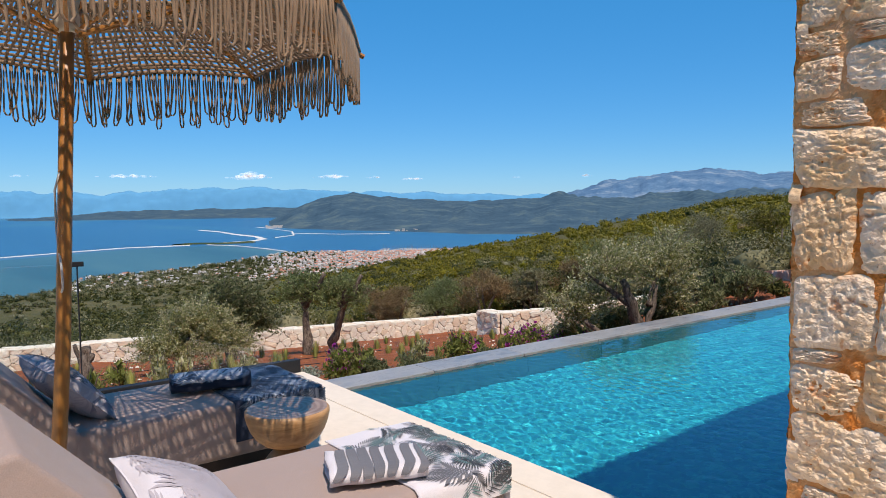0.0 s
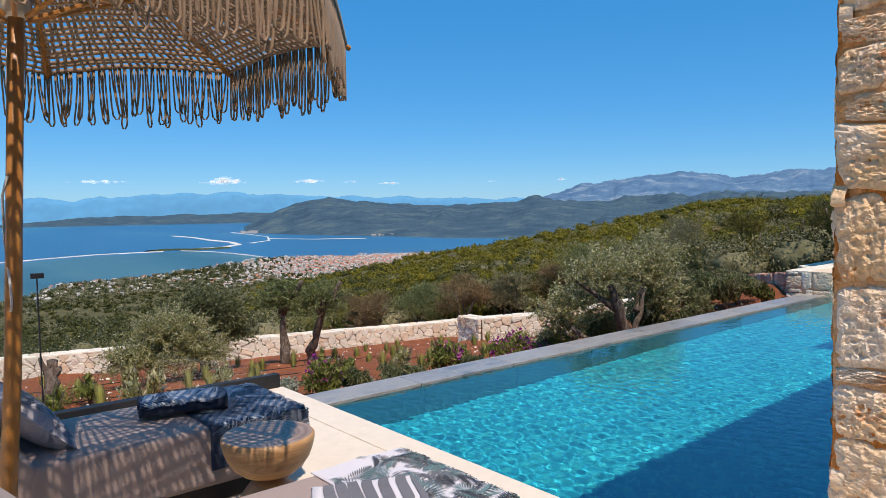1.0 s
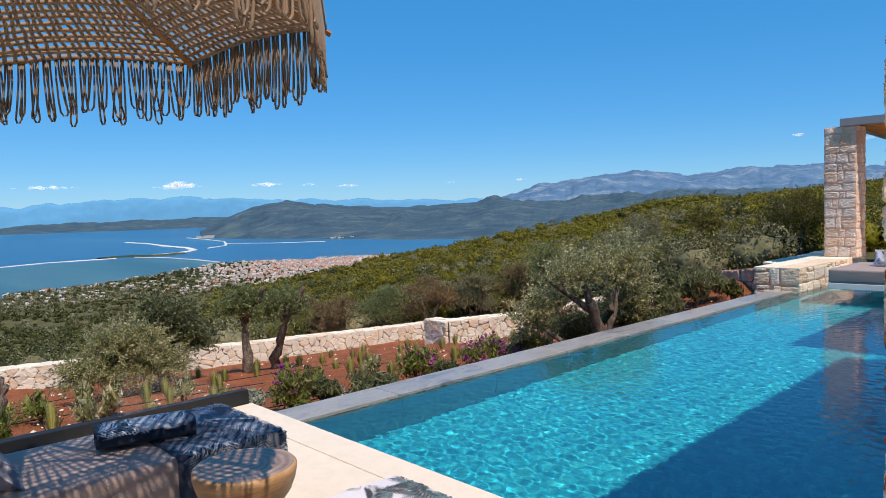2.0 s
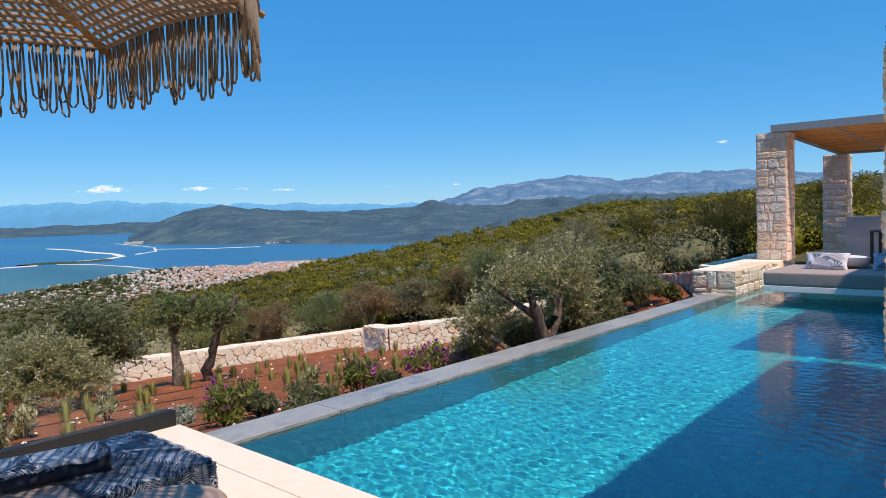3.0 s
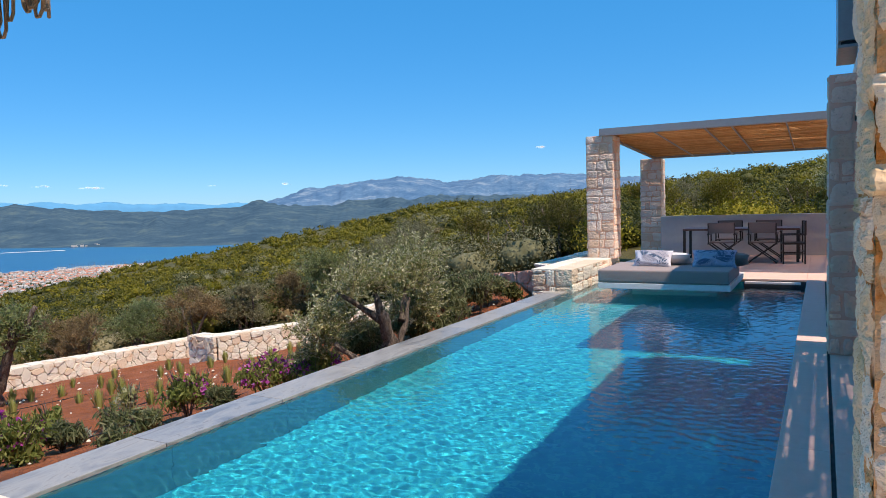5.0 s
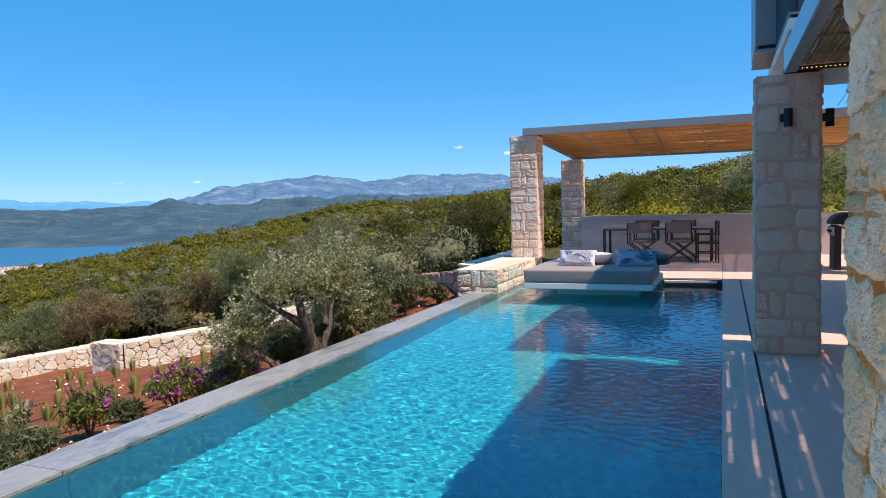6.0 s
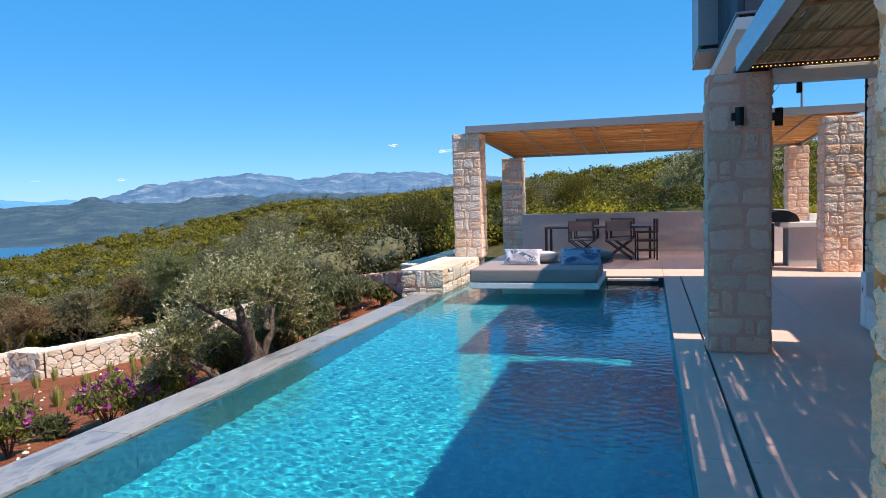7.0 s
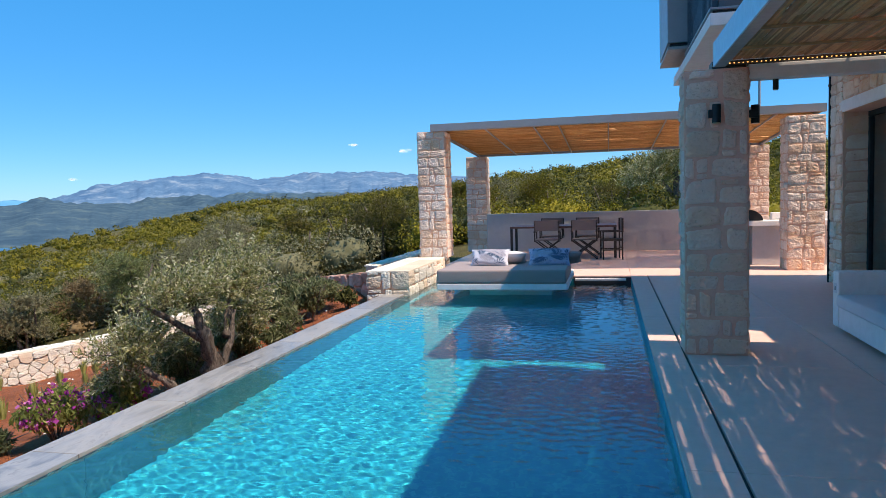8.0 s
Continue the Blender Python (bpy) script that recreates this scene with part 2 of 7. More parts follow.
def sea():
    n = Nodes("sea_water")
    v = n.coords((1, 1, 1), (0, 0, 0.9), True)
    deep = n.noise(n.coords((0.0006, 0.0022, 1), (0, 0, 0.62), True), 1.0, 5, 0.55, 0.4)
    col = n.ramp(deep, (0.35, (0.010, 0.075, 0.165)), (0.52, (0.013, 0.095, 0.20)), (0.66, (0.04, 0.14, 0.19)))
    h = n.noise(v, 0.25, 6, 0.6)
    return n.done(col, 0.28, normal=n.bump(h, 0.25, 0.6), Specular_IOR_Level=0.3)


M["sea"] = sea()


def lagoon():
    n = Nodes("shallow_lagoon_water")
    streak = n.noise(n.coords((0.002, 0.012, 1), (0, 0, 1.25), True), 1.0, 6, 0.6, 0.5)
    col = n.ramp(streak, (0.34, (0.034, 0.100, 0.112)), (0.52, (0.050, 0.130, 0.138)), (0.68, (0.080, 0.165, 0.155)))
    return n.done(col, 0.35, normal=n.bump(n.noise(n.coords((1, 1, 1), (0, 0, 0.9), True), 0.25, 6, 0.6), 0.2, 0.5), Specular_IOR_Level=0.25)


M["lagoon"] = lagoon()


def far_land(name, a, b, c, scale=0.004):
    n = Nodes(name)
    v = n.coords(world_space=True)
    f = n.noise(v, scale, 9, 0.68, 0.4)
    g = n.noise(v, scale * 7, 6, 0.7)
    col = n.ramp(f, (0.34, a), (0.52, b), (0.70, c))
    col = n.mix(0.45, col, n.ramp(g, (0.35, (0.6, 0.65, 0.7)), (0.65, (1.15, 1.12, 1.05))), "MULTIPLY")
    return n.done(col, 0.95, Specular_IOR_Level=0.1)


# Distance haze is mixed into these base colours as blue and pale tones
M["far_green"] = far_land("wooded_far_hill_haze_tint", (0.036, 0.075, 0.108), (0.058, 0.105, 0.138), (0.125, 0.172, 0.160), 0.014)
M["far_blue"] = far_land("mountain_haze_tint", (0.062, 0.14, 0.245), (0.105, 0.195, 0.295), (0.27, 0.335, 0.39), 0.008)
M["far_pale"] = plaster_mat("distant_range_haze_tint", (0.085, 0.29, 0.47), (0.095, 0.31, 0.49), 1.0, 0.0, 0.001)
M["plain"] = far_land("valley_olive_groves", (0.035, 0.055, 0.025), (0.06, 0.075, 0.032), (0.11, 0.11, 0.06), 0.03)
# Sky mirrored in the channel's face is put into its blue base colour
M["bright_steel"] = metal_mat("steel_sky_reflection_blue", (0.42, 0.60, 0.72), 0.35)
M["steel"] = metal_mat("pale_grey_painted_steel", (0.32, 0.325, 0.33), 0.4)
M["black"] = metal_mat("black_powder_coat", (0.010, 0.010, 0.012), 0.6)
M["slate_blue"] = metal_mat("blue_grey_louvre_paint", (0.055, 0.075, 0.10), 0.45)
M["bronze"] = metal_mat("dark_brown_frame", (0.035, 0.022, 0.017), 0.45)


def reed(name, tones):
    n = Nodes(name)
    r = n.island()
    v = n.coords((1, 1, 1), (0, 0, 0), True)
    col = n.ramp(r, *zip((0.1, 0.5, 0.9), tones))
    f = n.noise(v, 14, 4, 0.6)
    col = n.mix(0.5, col, n.ramp(f, (0.3, (0.6, 0.6, 0.6)), (0.7, (1.1, 1.1, 1.1))), "MULTIPLY")
    return n.done(col, 0.6)


M["reed"] = reed("golden_reed", ((0.54, 0.26, 0.07), (0.70, 0.37, 0.115), (0.80, 0.48, 0.20)))
# Porch copy of the reed, redder to paint in warm bounced light
M["reed_shaded"] = reed("reed_bounce_tint", ((0.52, 0.215, 0.085), (0.80, 0.36, 0.15), (0.92, 0.50, 0.24)))
M["cushion"] = fabric_mat("taupe_outdoor_fabric", (0.35, 0.265, 0.235), (0.40, 0.31, 0.275))
M["wood"] = wood_mat("honey_oak", (0.34, 0.17, 0.065), (0.66, 0.40, 0.19), 1.0, (1.3, 1.3, 6))
M["pole"] = wood_mat("varnished_pole_wood", (0.34, 0.13, 0.025), (0.48, 0.22, 0.05), 1.0, (9, 9, 1.2), 0.4)


def bark():
    n = Nodes("grey_olive_bark")
    v = n.coords((1, 1, 0.35))
    ridge = n.noise(v, 26, 6, 0.7, 1.2)
    big = n.noise(v, 5, 4, 0.6)
    col = n.ramp(ridge, (0.35, (0.06, 0.045, 0.035)), (0.52, (0.19, 0.15, 0.12)), (0.68, (0.33, 0.28, 0.23)))
    col = n.mix(0.6, col, n.ramp(big, (0.35, (0.55, 0.52, 0.5)), (0.65, (1.1, 1.05, 1))), "MULTIPLY")
    return n.done(col, 0.95, normal=n.bump(ridge, 0.9, 0.03), Specular_IOR_Level=0.1)


M["bark"] = bark()
M["olive"] = leaf_mat("olive_leaf", (0.26, 0.265, 0.105), (0.37, 0.365, 0.165), (0.50, 0.485, 0.27), (0.68, 0.64, 0.45), through=0.48)
M["olive_mixed"] = leaf_mat("silver_green_olive_leaf", (0.20, 0.22, 0.075), (0.33, 0.33, 0.13), (0.48, 0.46, 0.23), (0.70, 0.66, 0.46), through=0.48)
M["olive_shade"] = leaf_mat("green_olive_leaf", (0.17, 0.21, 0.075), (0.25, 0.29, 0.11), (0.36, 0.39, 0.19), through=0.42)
M["grey_bush"] = leaf_mat("grey_wild_olive_leaf", (0.17, 0.165, 0.085), (0.25, 0.235, 0.13), (0.34, 0.315, 0.195), through=0.3)
M["maquis"] = leaf_mat("maquis_leaf", (0.13, 0.118, 0.014), (0.19, 0.165, 0.018), (0.26, 0.215, 0.025), through=0.22)
M["maquis_dark"] = leaf_mat("dark_maquis_leaf", (0.085, 0.083, 0.016), (0.13, 0.118, 0.02), (0.185, 0.16, 0.03), through=0.25)
M["maquis_bright"] = leaf_mat("bright_maquis_leaf", (0.15, 0.14, 0.012), (0.23, 0.20, 0.016), (0.31, 0.26, 0.025), through=0.18)
M["rust_bush"] = leaf_mat("russet_bush_leaf", (0.19, 0.125, 0.06), (0.27, 0.185, 0.09), (0.34, 0.25, 0.13), through=0.3)
M["grove"] = leaf_mat("rosemary_leaf", (0.10, 0.12, 0.052), (0.16, 0.175, 0.078), (0.25, 0.255, 0.14), through=0.32)
M["dark_bush"] = leaf_mat("dark_bush_leaf", (0.05, 0.058, 0.018), (0.085, 0.09, 0.026), (0.14, 0.135, 0.045), through=0.25)
M["herb"] = leaf_mat("herb_leaf", (0.14, 0.17, 0.04), (0.22, 0.25, 0.065), (0.33, 0.34, 0.11), through=0.35)
M["silver"] = leaf_mat("silver_leaf", (0.22, 0.25, 0.19), (0.30, 0.32, 0.26), (0.38, 0.40, 0.33))
M["grass"] = leaf_mat("feather_grass", (0.40, 0.42, 0.10), (0.52, 0.53, 0.17), (0.64, 0.62, 0.27), through=0.35)
M["flower"] = leaf_mat("magenta_petal", (0.28, 0.03, 0.22), (0.40, 0.06, 0.30), (0.55, 0.16, 0.42))
M["rope"] = fabric_mat("natural_jute_rope", (0.25, 0.155, 0.088), (0.36, 0.24, 0.14), 0.5)


def glass_mat():
    n = Nodes("clear_glass")
    return n.done((0.95, 0.98, 0.97), 0.0, Transmission_Weight=1.0, IOR=1.32, Specular_IOR_Level=0.5)


M["glass"] = glass_mat()

M["dark_steel"] = metal_mat("dark_grey_steel", (0.10, 0.105, 0.115), 0.45)
M["wall_core"] = plaster_mat("pale_lime_core", (0.50, 0.37, 0.27), (0.60, 0.46, 0.35), 0.95, 0.5, 3.0)


def leaf_print(name, ground, ink, ink2, scale=1.0, cover=0.5):
    """Cotton printed with palm and monstera fronds."""
    n = Nodes(name)
    v = n.coords((scale, scale, scale))
    warp = n.add("ShaderNodeTexNoise", Vector=v, Scale=2.3, Detail=1.0)
    mixv = n.tree.nodes.new("ShaderNodeVectorMath")
    mixv.operation = "MULTIPLY_ADD"
    n.tree.links.new(warp.outputs["Color"], mixv.inputs[0])
    mixv.inputs[1].default_value = (0.55, 0.55, 0.55)
    n.tree.links.new(v, mixv.inputs[2])
    cells = n.add("ShaderNodeTexVoronoi", Vector=mixv.outputs[0], Scale=3.4)
    turn = n.add("ShaderNodeVectorRotate", Vector=mixv.outputs[0])
    turn.rotation_type = "Z_AXIS"
    sep = n.add("ShaderNodeSeparateColor", Color=cells.outputs["Color"])
    n.put(turn, "Angle", n.math("MULTIPLY", sep.outputs[0], 6.28))
    wave = n.add("ShaderNodeTexWave", Vector=turn.outputs[0], Scale=7.0, Distortion=4.0, Detail=2.0, Detail_Scale=1.0)
    strokes = n.ramp(wave.outputs["Fac"], (cover - 0.06, (0, 0, 0)), (cover + 0.06, (1, 1, 1)))
    frond = n.ramp(cells.outputs["Distance"], (0.40, (1, 1, 1)), (0.52, (0, 0, 0)))
    shade = n.mix(n.ramp(sep.outputs[1], (0.45, (0, 0, 0)), (0.55, (1, 1, 1))), ink, ink2)
    wash = n.noise(v, 14, 4, 0.7)
    shade = n.mix(n.math("MULTIPLY", wash, 0.45), shade, ground)
    col = n.mix(n.math("MULTIPLY", strokes, n.math("MAXIMUM", frond, 0.25)), ground, shade)
    weave = n.noise(v, 300, 2)
    folds = n.noise(v, 5, 3, 0.5, 0.6)
    return n.done(col, 0.9, normal=n.bump(n.math("ADD", n.math("MULTIPLY", weave, 0.15), folds), 0.3, 0.015), Sheen_Weight=0.1)


M["print_light"] = leaf_print("white_frond_print", (0.72, 0.69, 0.71), (0.03, 0.035, 0.045), (0.07, 0.15, 0.16), 1.3, 0.40)
M["print_dark"] = leaf_print("navy_frond_print", (0.30, 0.34, 0.40), (0.010, 0.017, 0.04), (0.013, 0.04, 0.065), 1.5, 0.22)
M["print_stripe"] = leaf_print("bold_frond_stripe_print", (0.78, 0.75, 0.76), (0.02, 0.022, 0.025), (0.04, 0.06, 0.06), 0.75, 0.5)
M["print_pale"] = leaf_print("pale_frond_print", (0.70, 0.66, 0.68), (0.32, 0.30, 0.33), (0.42, 0.40, 0.44), 2.2, 0.52)
M["print_grey"] = leaf_print("grey_frond_print", (0.48, 0.44, 0.46), (0.10, 0.11, 0.17), (0.14, 0.16, 0.22), 2.0, 0.5)
M["print_blue"] = leaf_print("blue_frond_print", (0.42, 0.50, 0.62), (0.05, 0.10, 0.24), (0.08, 0.15, 0.28), 3.0, 0.5)
M["towel_white"] = fabric_mat("white_towel_cotton", (0.66, 0.64, 0.69), (0.74, 0.71, 0.75))
M["towel_navy"] = fabric_mat("navy_towel_cotton", (0.014, 0.022, 0.05), (0.024, 0.036, 0.07))
M["ink_black"] = fabric_mat("black_print", (0.02, 0.022, 0.028), (0.06, 0.065, 0.075))
M["ink_grey"] = fabric_mat("charcoal_print", (0.10, 0.10, 0.115), (0.20, 0.20, 0.22))
M["ink_teal"] = fabric_mat("teal_print", (0.08, 0.17, 0.18), (0.16, 0.28, 0.28))
M["ink_blue"] = fabric_mat("slate_blue_print", (0.06, 0.10, 0.17), (0.12, 0.18, 0.26))
M["ink_pale"] = fabric_mat("pale_blue_print", (0.34, 0.39, 0.46), (0.46, 0.50, 0.56))
M["ink_mauve"] = fabric_mat("pale_mauve_print", (0.42, 0.38, 0.42), (0.52, 0.48, 0.52))
M["white_fabric"] = fabric_mat("white_cushion_fabric", (0.66, 0.63, 0.62), (0.72, 0.69, 0.67))
M["brown_fabric"] = fabric_mat("taupe_sling_fabric", (0.22, 0.17, 0.15), (0.26, 0.205, 0.18))
M["curtain"] = fabric_mat("dark_blue_curtain", (0.015, 0.03, 0.06), (0.025, 0.045, 0.085))
M["tabletop"] = wood_mat("dark_red_brown_wood", (0.12, 0.042, 0.026), (0.22, 0.085, 0.052), 1.0, (1.5, 9, 9), 0.4)
M["plastic"] = metal_mat("cream_plastic", (0.62, 0.55, 0.42), 0.4)
M["cord"] = metal_mat("pale_cord", (0.6, 0.6, 0.58), 0.6)


def end_grain():
    n = Nodes("end_grain_wood")
    v = n.coords()
    rings = n.add("ShaderNodeTexWave", Vector=v, Scale=9.0, Distortion=3.5, Detail=3.0, Detail_Scale=1.2)
    rings.wave_type, rings.rings_direction = "RINGS", "Z"
    col = n.ramp(rings.outputs["Fac"], (0.2, (0.30, 0.20, 0.145)), (0.8, (0.42, 0.31, 0.24)))
    blot = n.ramp(n.noise(v, 6, 5, 0.65, 0.6), (0.4, (0.62, 0.58, 0.55)), (0.65, (1, 1, 1)))
    return n.done(n.mix(0.8, col, blot, "MULTIPLY"), 0.4)


M["end_grain"] = end_grain()


def glow(name, col, power):
    n = Nodes(name)
    return n.done((0.8, 0.7, 0.5), 0.5, Emission_Color=(*col, 1), Emission_Strength=power)


M["led"] = glow("warm_led", (1.0, 0.46, 0.10), 1.3)
M["roof_tile"] = far_land("terracotta_roof", (0.42, 0.17, 0.11), (0.52, 0.23, 0.15), (0.60, 0.32, 0.23), 0.9)
M["town_wall"] = far_land("pale_town_render", (0.42, 0.38, 0.34), (0.52, 0.48, 0.43), (0.64, 0.60, 0.56), 0.9)
M["sand"] = far_land("pale_sand", (0.62, 0.58, 0.52), (0.70, 0.66, 0.60), (0.78, 0.74, 0.68), 0.05)


def cloud_mat():
    n = Nodes("self_lit_cloud")
    v = n.coords(world_space=True)
    # Weak emission stands in for sunlight scattered inside the cloud
    n.done((0.9, 0.9, 0.92), 1.0, Emission_Color=(0.78, 0.86, 0.95, 1), Emission_Strength=0.25)
    soft = n.add("ShaderNodeBsdfTransparent")
    mixer = n.add("ShaderNodeMixShader", Fac=n.ramp(n.noise(v, 0.02, 6, 0.7), (0.38, (0.02,) * 3), (0.68, (0.30,) * 3)))
    n.tree.links.new(soft.outputs[0], mixer.inputs[1])
    n.tree.links.new(n.bsdf.outputs[0], mixer.inputs[2])
    n.tree.links.new(mixer.outputs[0], n.tree.nodes["Material Output"].inputs[0])
    return n.mat


M["cloud"] = cloud_mat()


# ---- builders ----
def link_mesh(name, data, material, parent=None, label=""):
    ob = new(name, data)
    if material is not None and not data.materials:
        data.materials.append(material)
    if parent is not None:
        ob.parent = parent
    if label:
        ob["label"] = label
    return ob


def part(name, bm, material, parent=None, label="", smooth=False):
    data = bpy.data.meshes.new(name)
    if smooth:
        for f in bm.faces:
            f.smooth = True
    bm.to_mesh(data)
    bm.free()
    return link_mesh(name, data, material, parent, label)


def raw(name, verts, faces, material, parent=None, label="", smooth=False):
    data = bpy.data.meshes.new(name)
    data.from_pydata(verts, [], faces)
    if smooth:
        data.polygons.foreach_set("use_smooth", np.ones(len(data.polygons), dtype=bool))
    return link_mesh(name, data, material, parent, label)


def quads(name, corners, material, parent=None, label="", smooth=False):
    """A mesh of loose polygons from an array (count, corners, 3)."""
    count, k, _ = corners.shape
    data = bpy.data.meshes.new(name)
    data.vertices.add(count * k)
    data.vertices.foreach_set("co", np.ascontiguousarray(corners, dtype=np.float32).ravel())
    data.loops.add(count * k)
    data.loops.foreach_set("vertex_index", np.arange(count * k, dtype=np.int32))
    data.polygons.add(count)
    data.polygons.foreach_set("loop_start", np.arange(0, count * k, k, dtype=np.int32))
    data.update(calc_edges=True)
    return link_mesh(name, data, material, parent, label)


def thing(name, label, category, m=None, group="", kind=""):
    ob = new(name)
    ob.empty_display_size = 0.1
    if m is not None:
        ob.matrix_world = m
    return tagged(ob, label, category, group, kind)


def box(bm, x0, x1, y0, y1, z0, z1, bevel=0.0, segs=2):
    r = bmesh.ops.create_cube(bm, size=1.0, matrix=Matrix.Translation(((x0 + x1) / 2, (y0 + y1) / 2, (z0 + z1) / 2))
                              @ Matrix.Diagonal((x1 - x0, y1 - y0, z1 - z0, 1)))
    if bevel > 0:
        edges = {e for v in r["verts"] for e in v.link_edges}
        bmesh.ops.bevel(bm, geom=list(edges), offset=bevel, segments=segs, affect="EDGES", profile=0.6)
    return bm


def box_part(name, b, material, parent=None, label="", bevel=0.006, segs=2):
    return part(name, box(bmesh.new(), *b, bevel, segs), material, parent, label)


def tube(bm, p, q, r0, r1=None, sides=10, caps=True):
    p, q = Vector(p), Vector(q)
    d = q - p
    m = Matrix.Translation((p + q) / 2) @ d.to_track_quat("Z", "Y").to_matrix().to_4x4()
    bmesh.ops.create_cone(bm, cap_ends=caps, segments=sides, radius1=r0, radius2=r0 if r1 is None else r1, depth=d.length, matrix=m)
    return bm


def sweep(points, radii, sides=8):
    """A tapered tube along a line of points: vertices and faces."""
    verts, faces = [], []
    pts = [Vector(p) for p in points]
    for i, p in enumerate(pts):
        d = (pts[min(i + 1, len(pts) - 1)] - pts[max(i - 1, 0)]).normalized()
        a = d.cross(Vector((0.3, 0.9, 0.2))).normalized()
        b = d.cross(a)
        for k in range(sides):
            t = 2 * math.pi * k / sides
            verts.append(tuple(p + (a * math.cos(t) + b * math.sin(t)) * radii[i]))
    for i in range(len(pts) - 1):
        for k in range(sides):
            faces.append((i * sides + k, i * sides + (k + 1) % sides, (i + 1) * sides + (k + 1) % sides, (i + 1) * sides + k))
    faces.append(tuple(range(sides))[::-1])
    faces.append(tuple((len(pts) - 1) * sides + k for k in range(sides)))
    return verts, faces


def lathe(profile, sides=40):
    """A body of revolution about z from (radius, height) pairs."""
    verts, faces = [], []
    for r, z in profile:
        for k in range(sides):
            t = 2 * math.pi * k / sides
            verts.append((r * math.cos(t), r * math.sin(t), z))
    for i in range(len(profile) - 1):
        for k in range(sides):
            faces.append((i * sides + k, i * sides + (k + 1) % sides, (i + 1) * sides + (k + 1) % sides, (i + 1) * sides + k))
    faces.append(tuple(range(sides))[::-1])
    faces.append(tuple((len(profile) - 1) * sides + k for k in range(sides)))
    return verts, faces


def join_tubes(lines, sides=6):
    """Several swept tubes as one list of vertices and faces; lines of (points, radii)."""
    verts, faces = [], []
    for pts, radii in lines:
        v, f = sweep(pts, radii, sides)
        faces += [tuple(i + len(verts) for i in face) for face in f]
        verts += v
    return verts, faces


rng = np.random.default_rng(7)


def leaves(centres, size, stretch=2.2, spread=0.35, up=0.3, gen=None, facing=None):
    """Small four-cornered leaves at the centres, turned at random: an array (count, 4, 3)."""
    gen = gen or rng
    n = len(centres)
    d = gen.normal(size=(n, 3))
    d[:, 2] += up
    d /= np.linalg.norm(d, axis=1, keepdims=True)
    across = gen.normal(size=(n, 3))
    if facing is not None:
        across = facing + across * 0.45
    s = np.cross(d, across)
    s /= np.linalg.norm(s, axis=1, keepdims=True)
    size = np.broadcast_to(np.asarray(size, dtype=float), (n,)) * (1 + spread * gen.normal(size=n)).clip(0.4, 1.8)
    a = d * (size * 0.5 * stretch ** 0.5)[:, None]
    b = s * (size * 0.5 / stretch ** 0.5)[:, None]
    return np.stack([centres - a, centres + b - a * 0.1, centres + a, centres - b - a * 0.1], axis=1)


def clump(gen, n, rx, ry, rz, hollow=0.55, lumps=7, normals=False):
    """Points in an uneven crown: several overlapping lumps, denser near their skins."""
    c = gen.normal(size=(lumps, 3))
    c /= np.linalg.norm(c, axis=1, keepdims=True)
    c *= gen.uniform(0.25, 0.68, size=(lumps, 1))
    c[:, 2] *= 0.8
    rad = gen.uniform(0.28, 0.55, size=lumps)
    which = gen.integers(0, lumps, size=n)
    d = gen.normal(size=(n, 3))
    d /= np.linalg.norm(d, axis=1, keepdims=True)
    r = gen.uniform(hollow, 1.0, size=(n, 1)) * rad[which][:, None]
    pts = (c[which] + d * r) * np.array([rx, ry, rz])
    return (pts, d) if normals else pts


def sprays(gen, centre, radii, shoots, length, per, leaf):
    """Leafy shoots that grow outwards and upwards from a crown's inside: leaf corners and twig lines."""
    d = gen.normal(size=(shoots, 3))
    d /= np.linalg.norm(d, axis=1, keepdims=True)
    d[:, 2] = np.where(d[:, 2] < -0.35, -d[:, 2], d[:, 2])
    start = np.array(centre) + d * gen.uniform(0.15, 0.8, (shoots, 1)) * np.array(radii)
    way = d * np.array(radii) / max(radii) + gen.normal(size=(shoots, 3)) * 0.45 + np.array([0, 0, 0.45])
    way /= np.linalg.norm(way, axis=1, keepdims=True)
    ln = length * gen.uniform(0.6, 1.35, (shoots, 1))
    droop = np.array([0, 0, -0.28]) * ln
    end = start + way * ln + droop * 0.5
    t = (np.arange(per) + 0.6) / per
    pts = start[:, None, :] + way[:, None, :] * (ln[:, None, :] * t[None, :, None]) + droop[:, None, :] * (t[None, :, None] ** 2) * 0.5
    k = shoots * per
    axis = np.repeat(way, per, axis=0)
    side = gen.normal(size=(k, 3))
    side /= np.linalg.norm(side, axis=1, keepdims=True)
    out = axis * 0.55 + side
    out /= np.linalg.norm(out, axis=1, keepdims=True)
    size = (leaf * gen.uniform(0.65, 1.25, k))[:, None]
    flat = np.cross(out, gen.normal(size=(k, 3)))
    flat /= np.linalg.norm(flat, axis=1, keepdims=True)
    a = pts.reshape(-1, 3)
    b = a + out * size
    m = (a + b) / 2
    w = flat * size * 0.17
    lines = [([tuple(p), tuple((p + q) / 2 + np.array([0, 0, 0.04])), tuple(q)], [0.0035, 0.0025, 0.001]) for p, q in zip(start, end)]
    return np.stack([a, m + w, b, m - w], axis=1), lines


# ---- land, sea and distance ----
SEA = -50.0
EYE_Z = 1.47


def soil_z(x, y):
    bank = 0.62 * smooth01((y - 7.5) / 4.5) * smooth01((x + 8.4) / 2.2)
    bank = bank + 0.32 * smooth01((y - 11.5) / 2.5) * smooth01((-4.4 - x) / 0.8) * smooth01((x + 8.4) / 1.5)
    return -0.45 - 0.15 * (-4.08 - x) - 0.043 * (y - 3.0) + bank


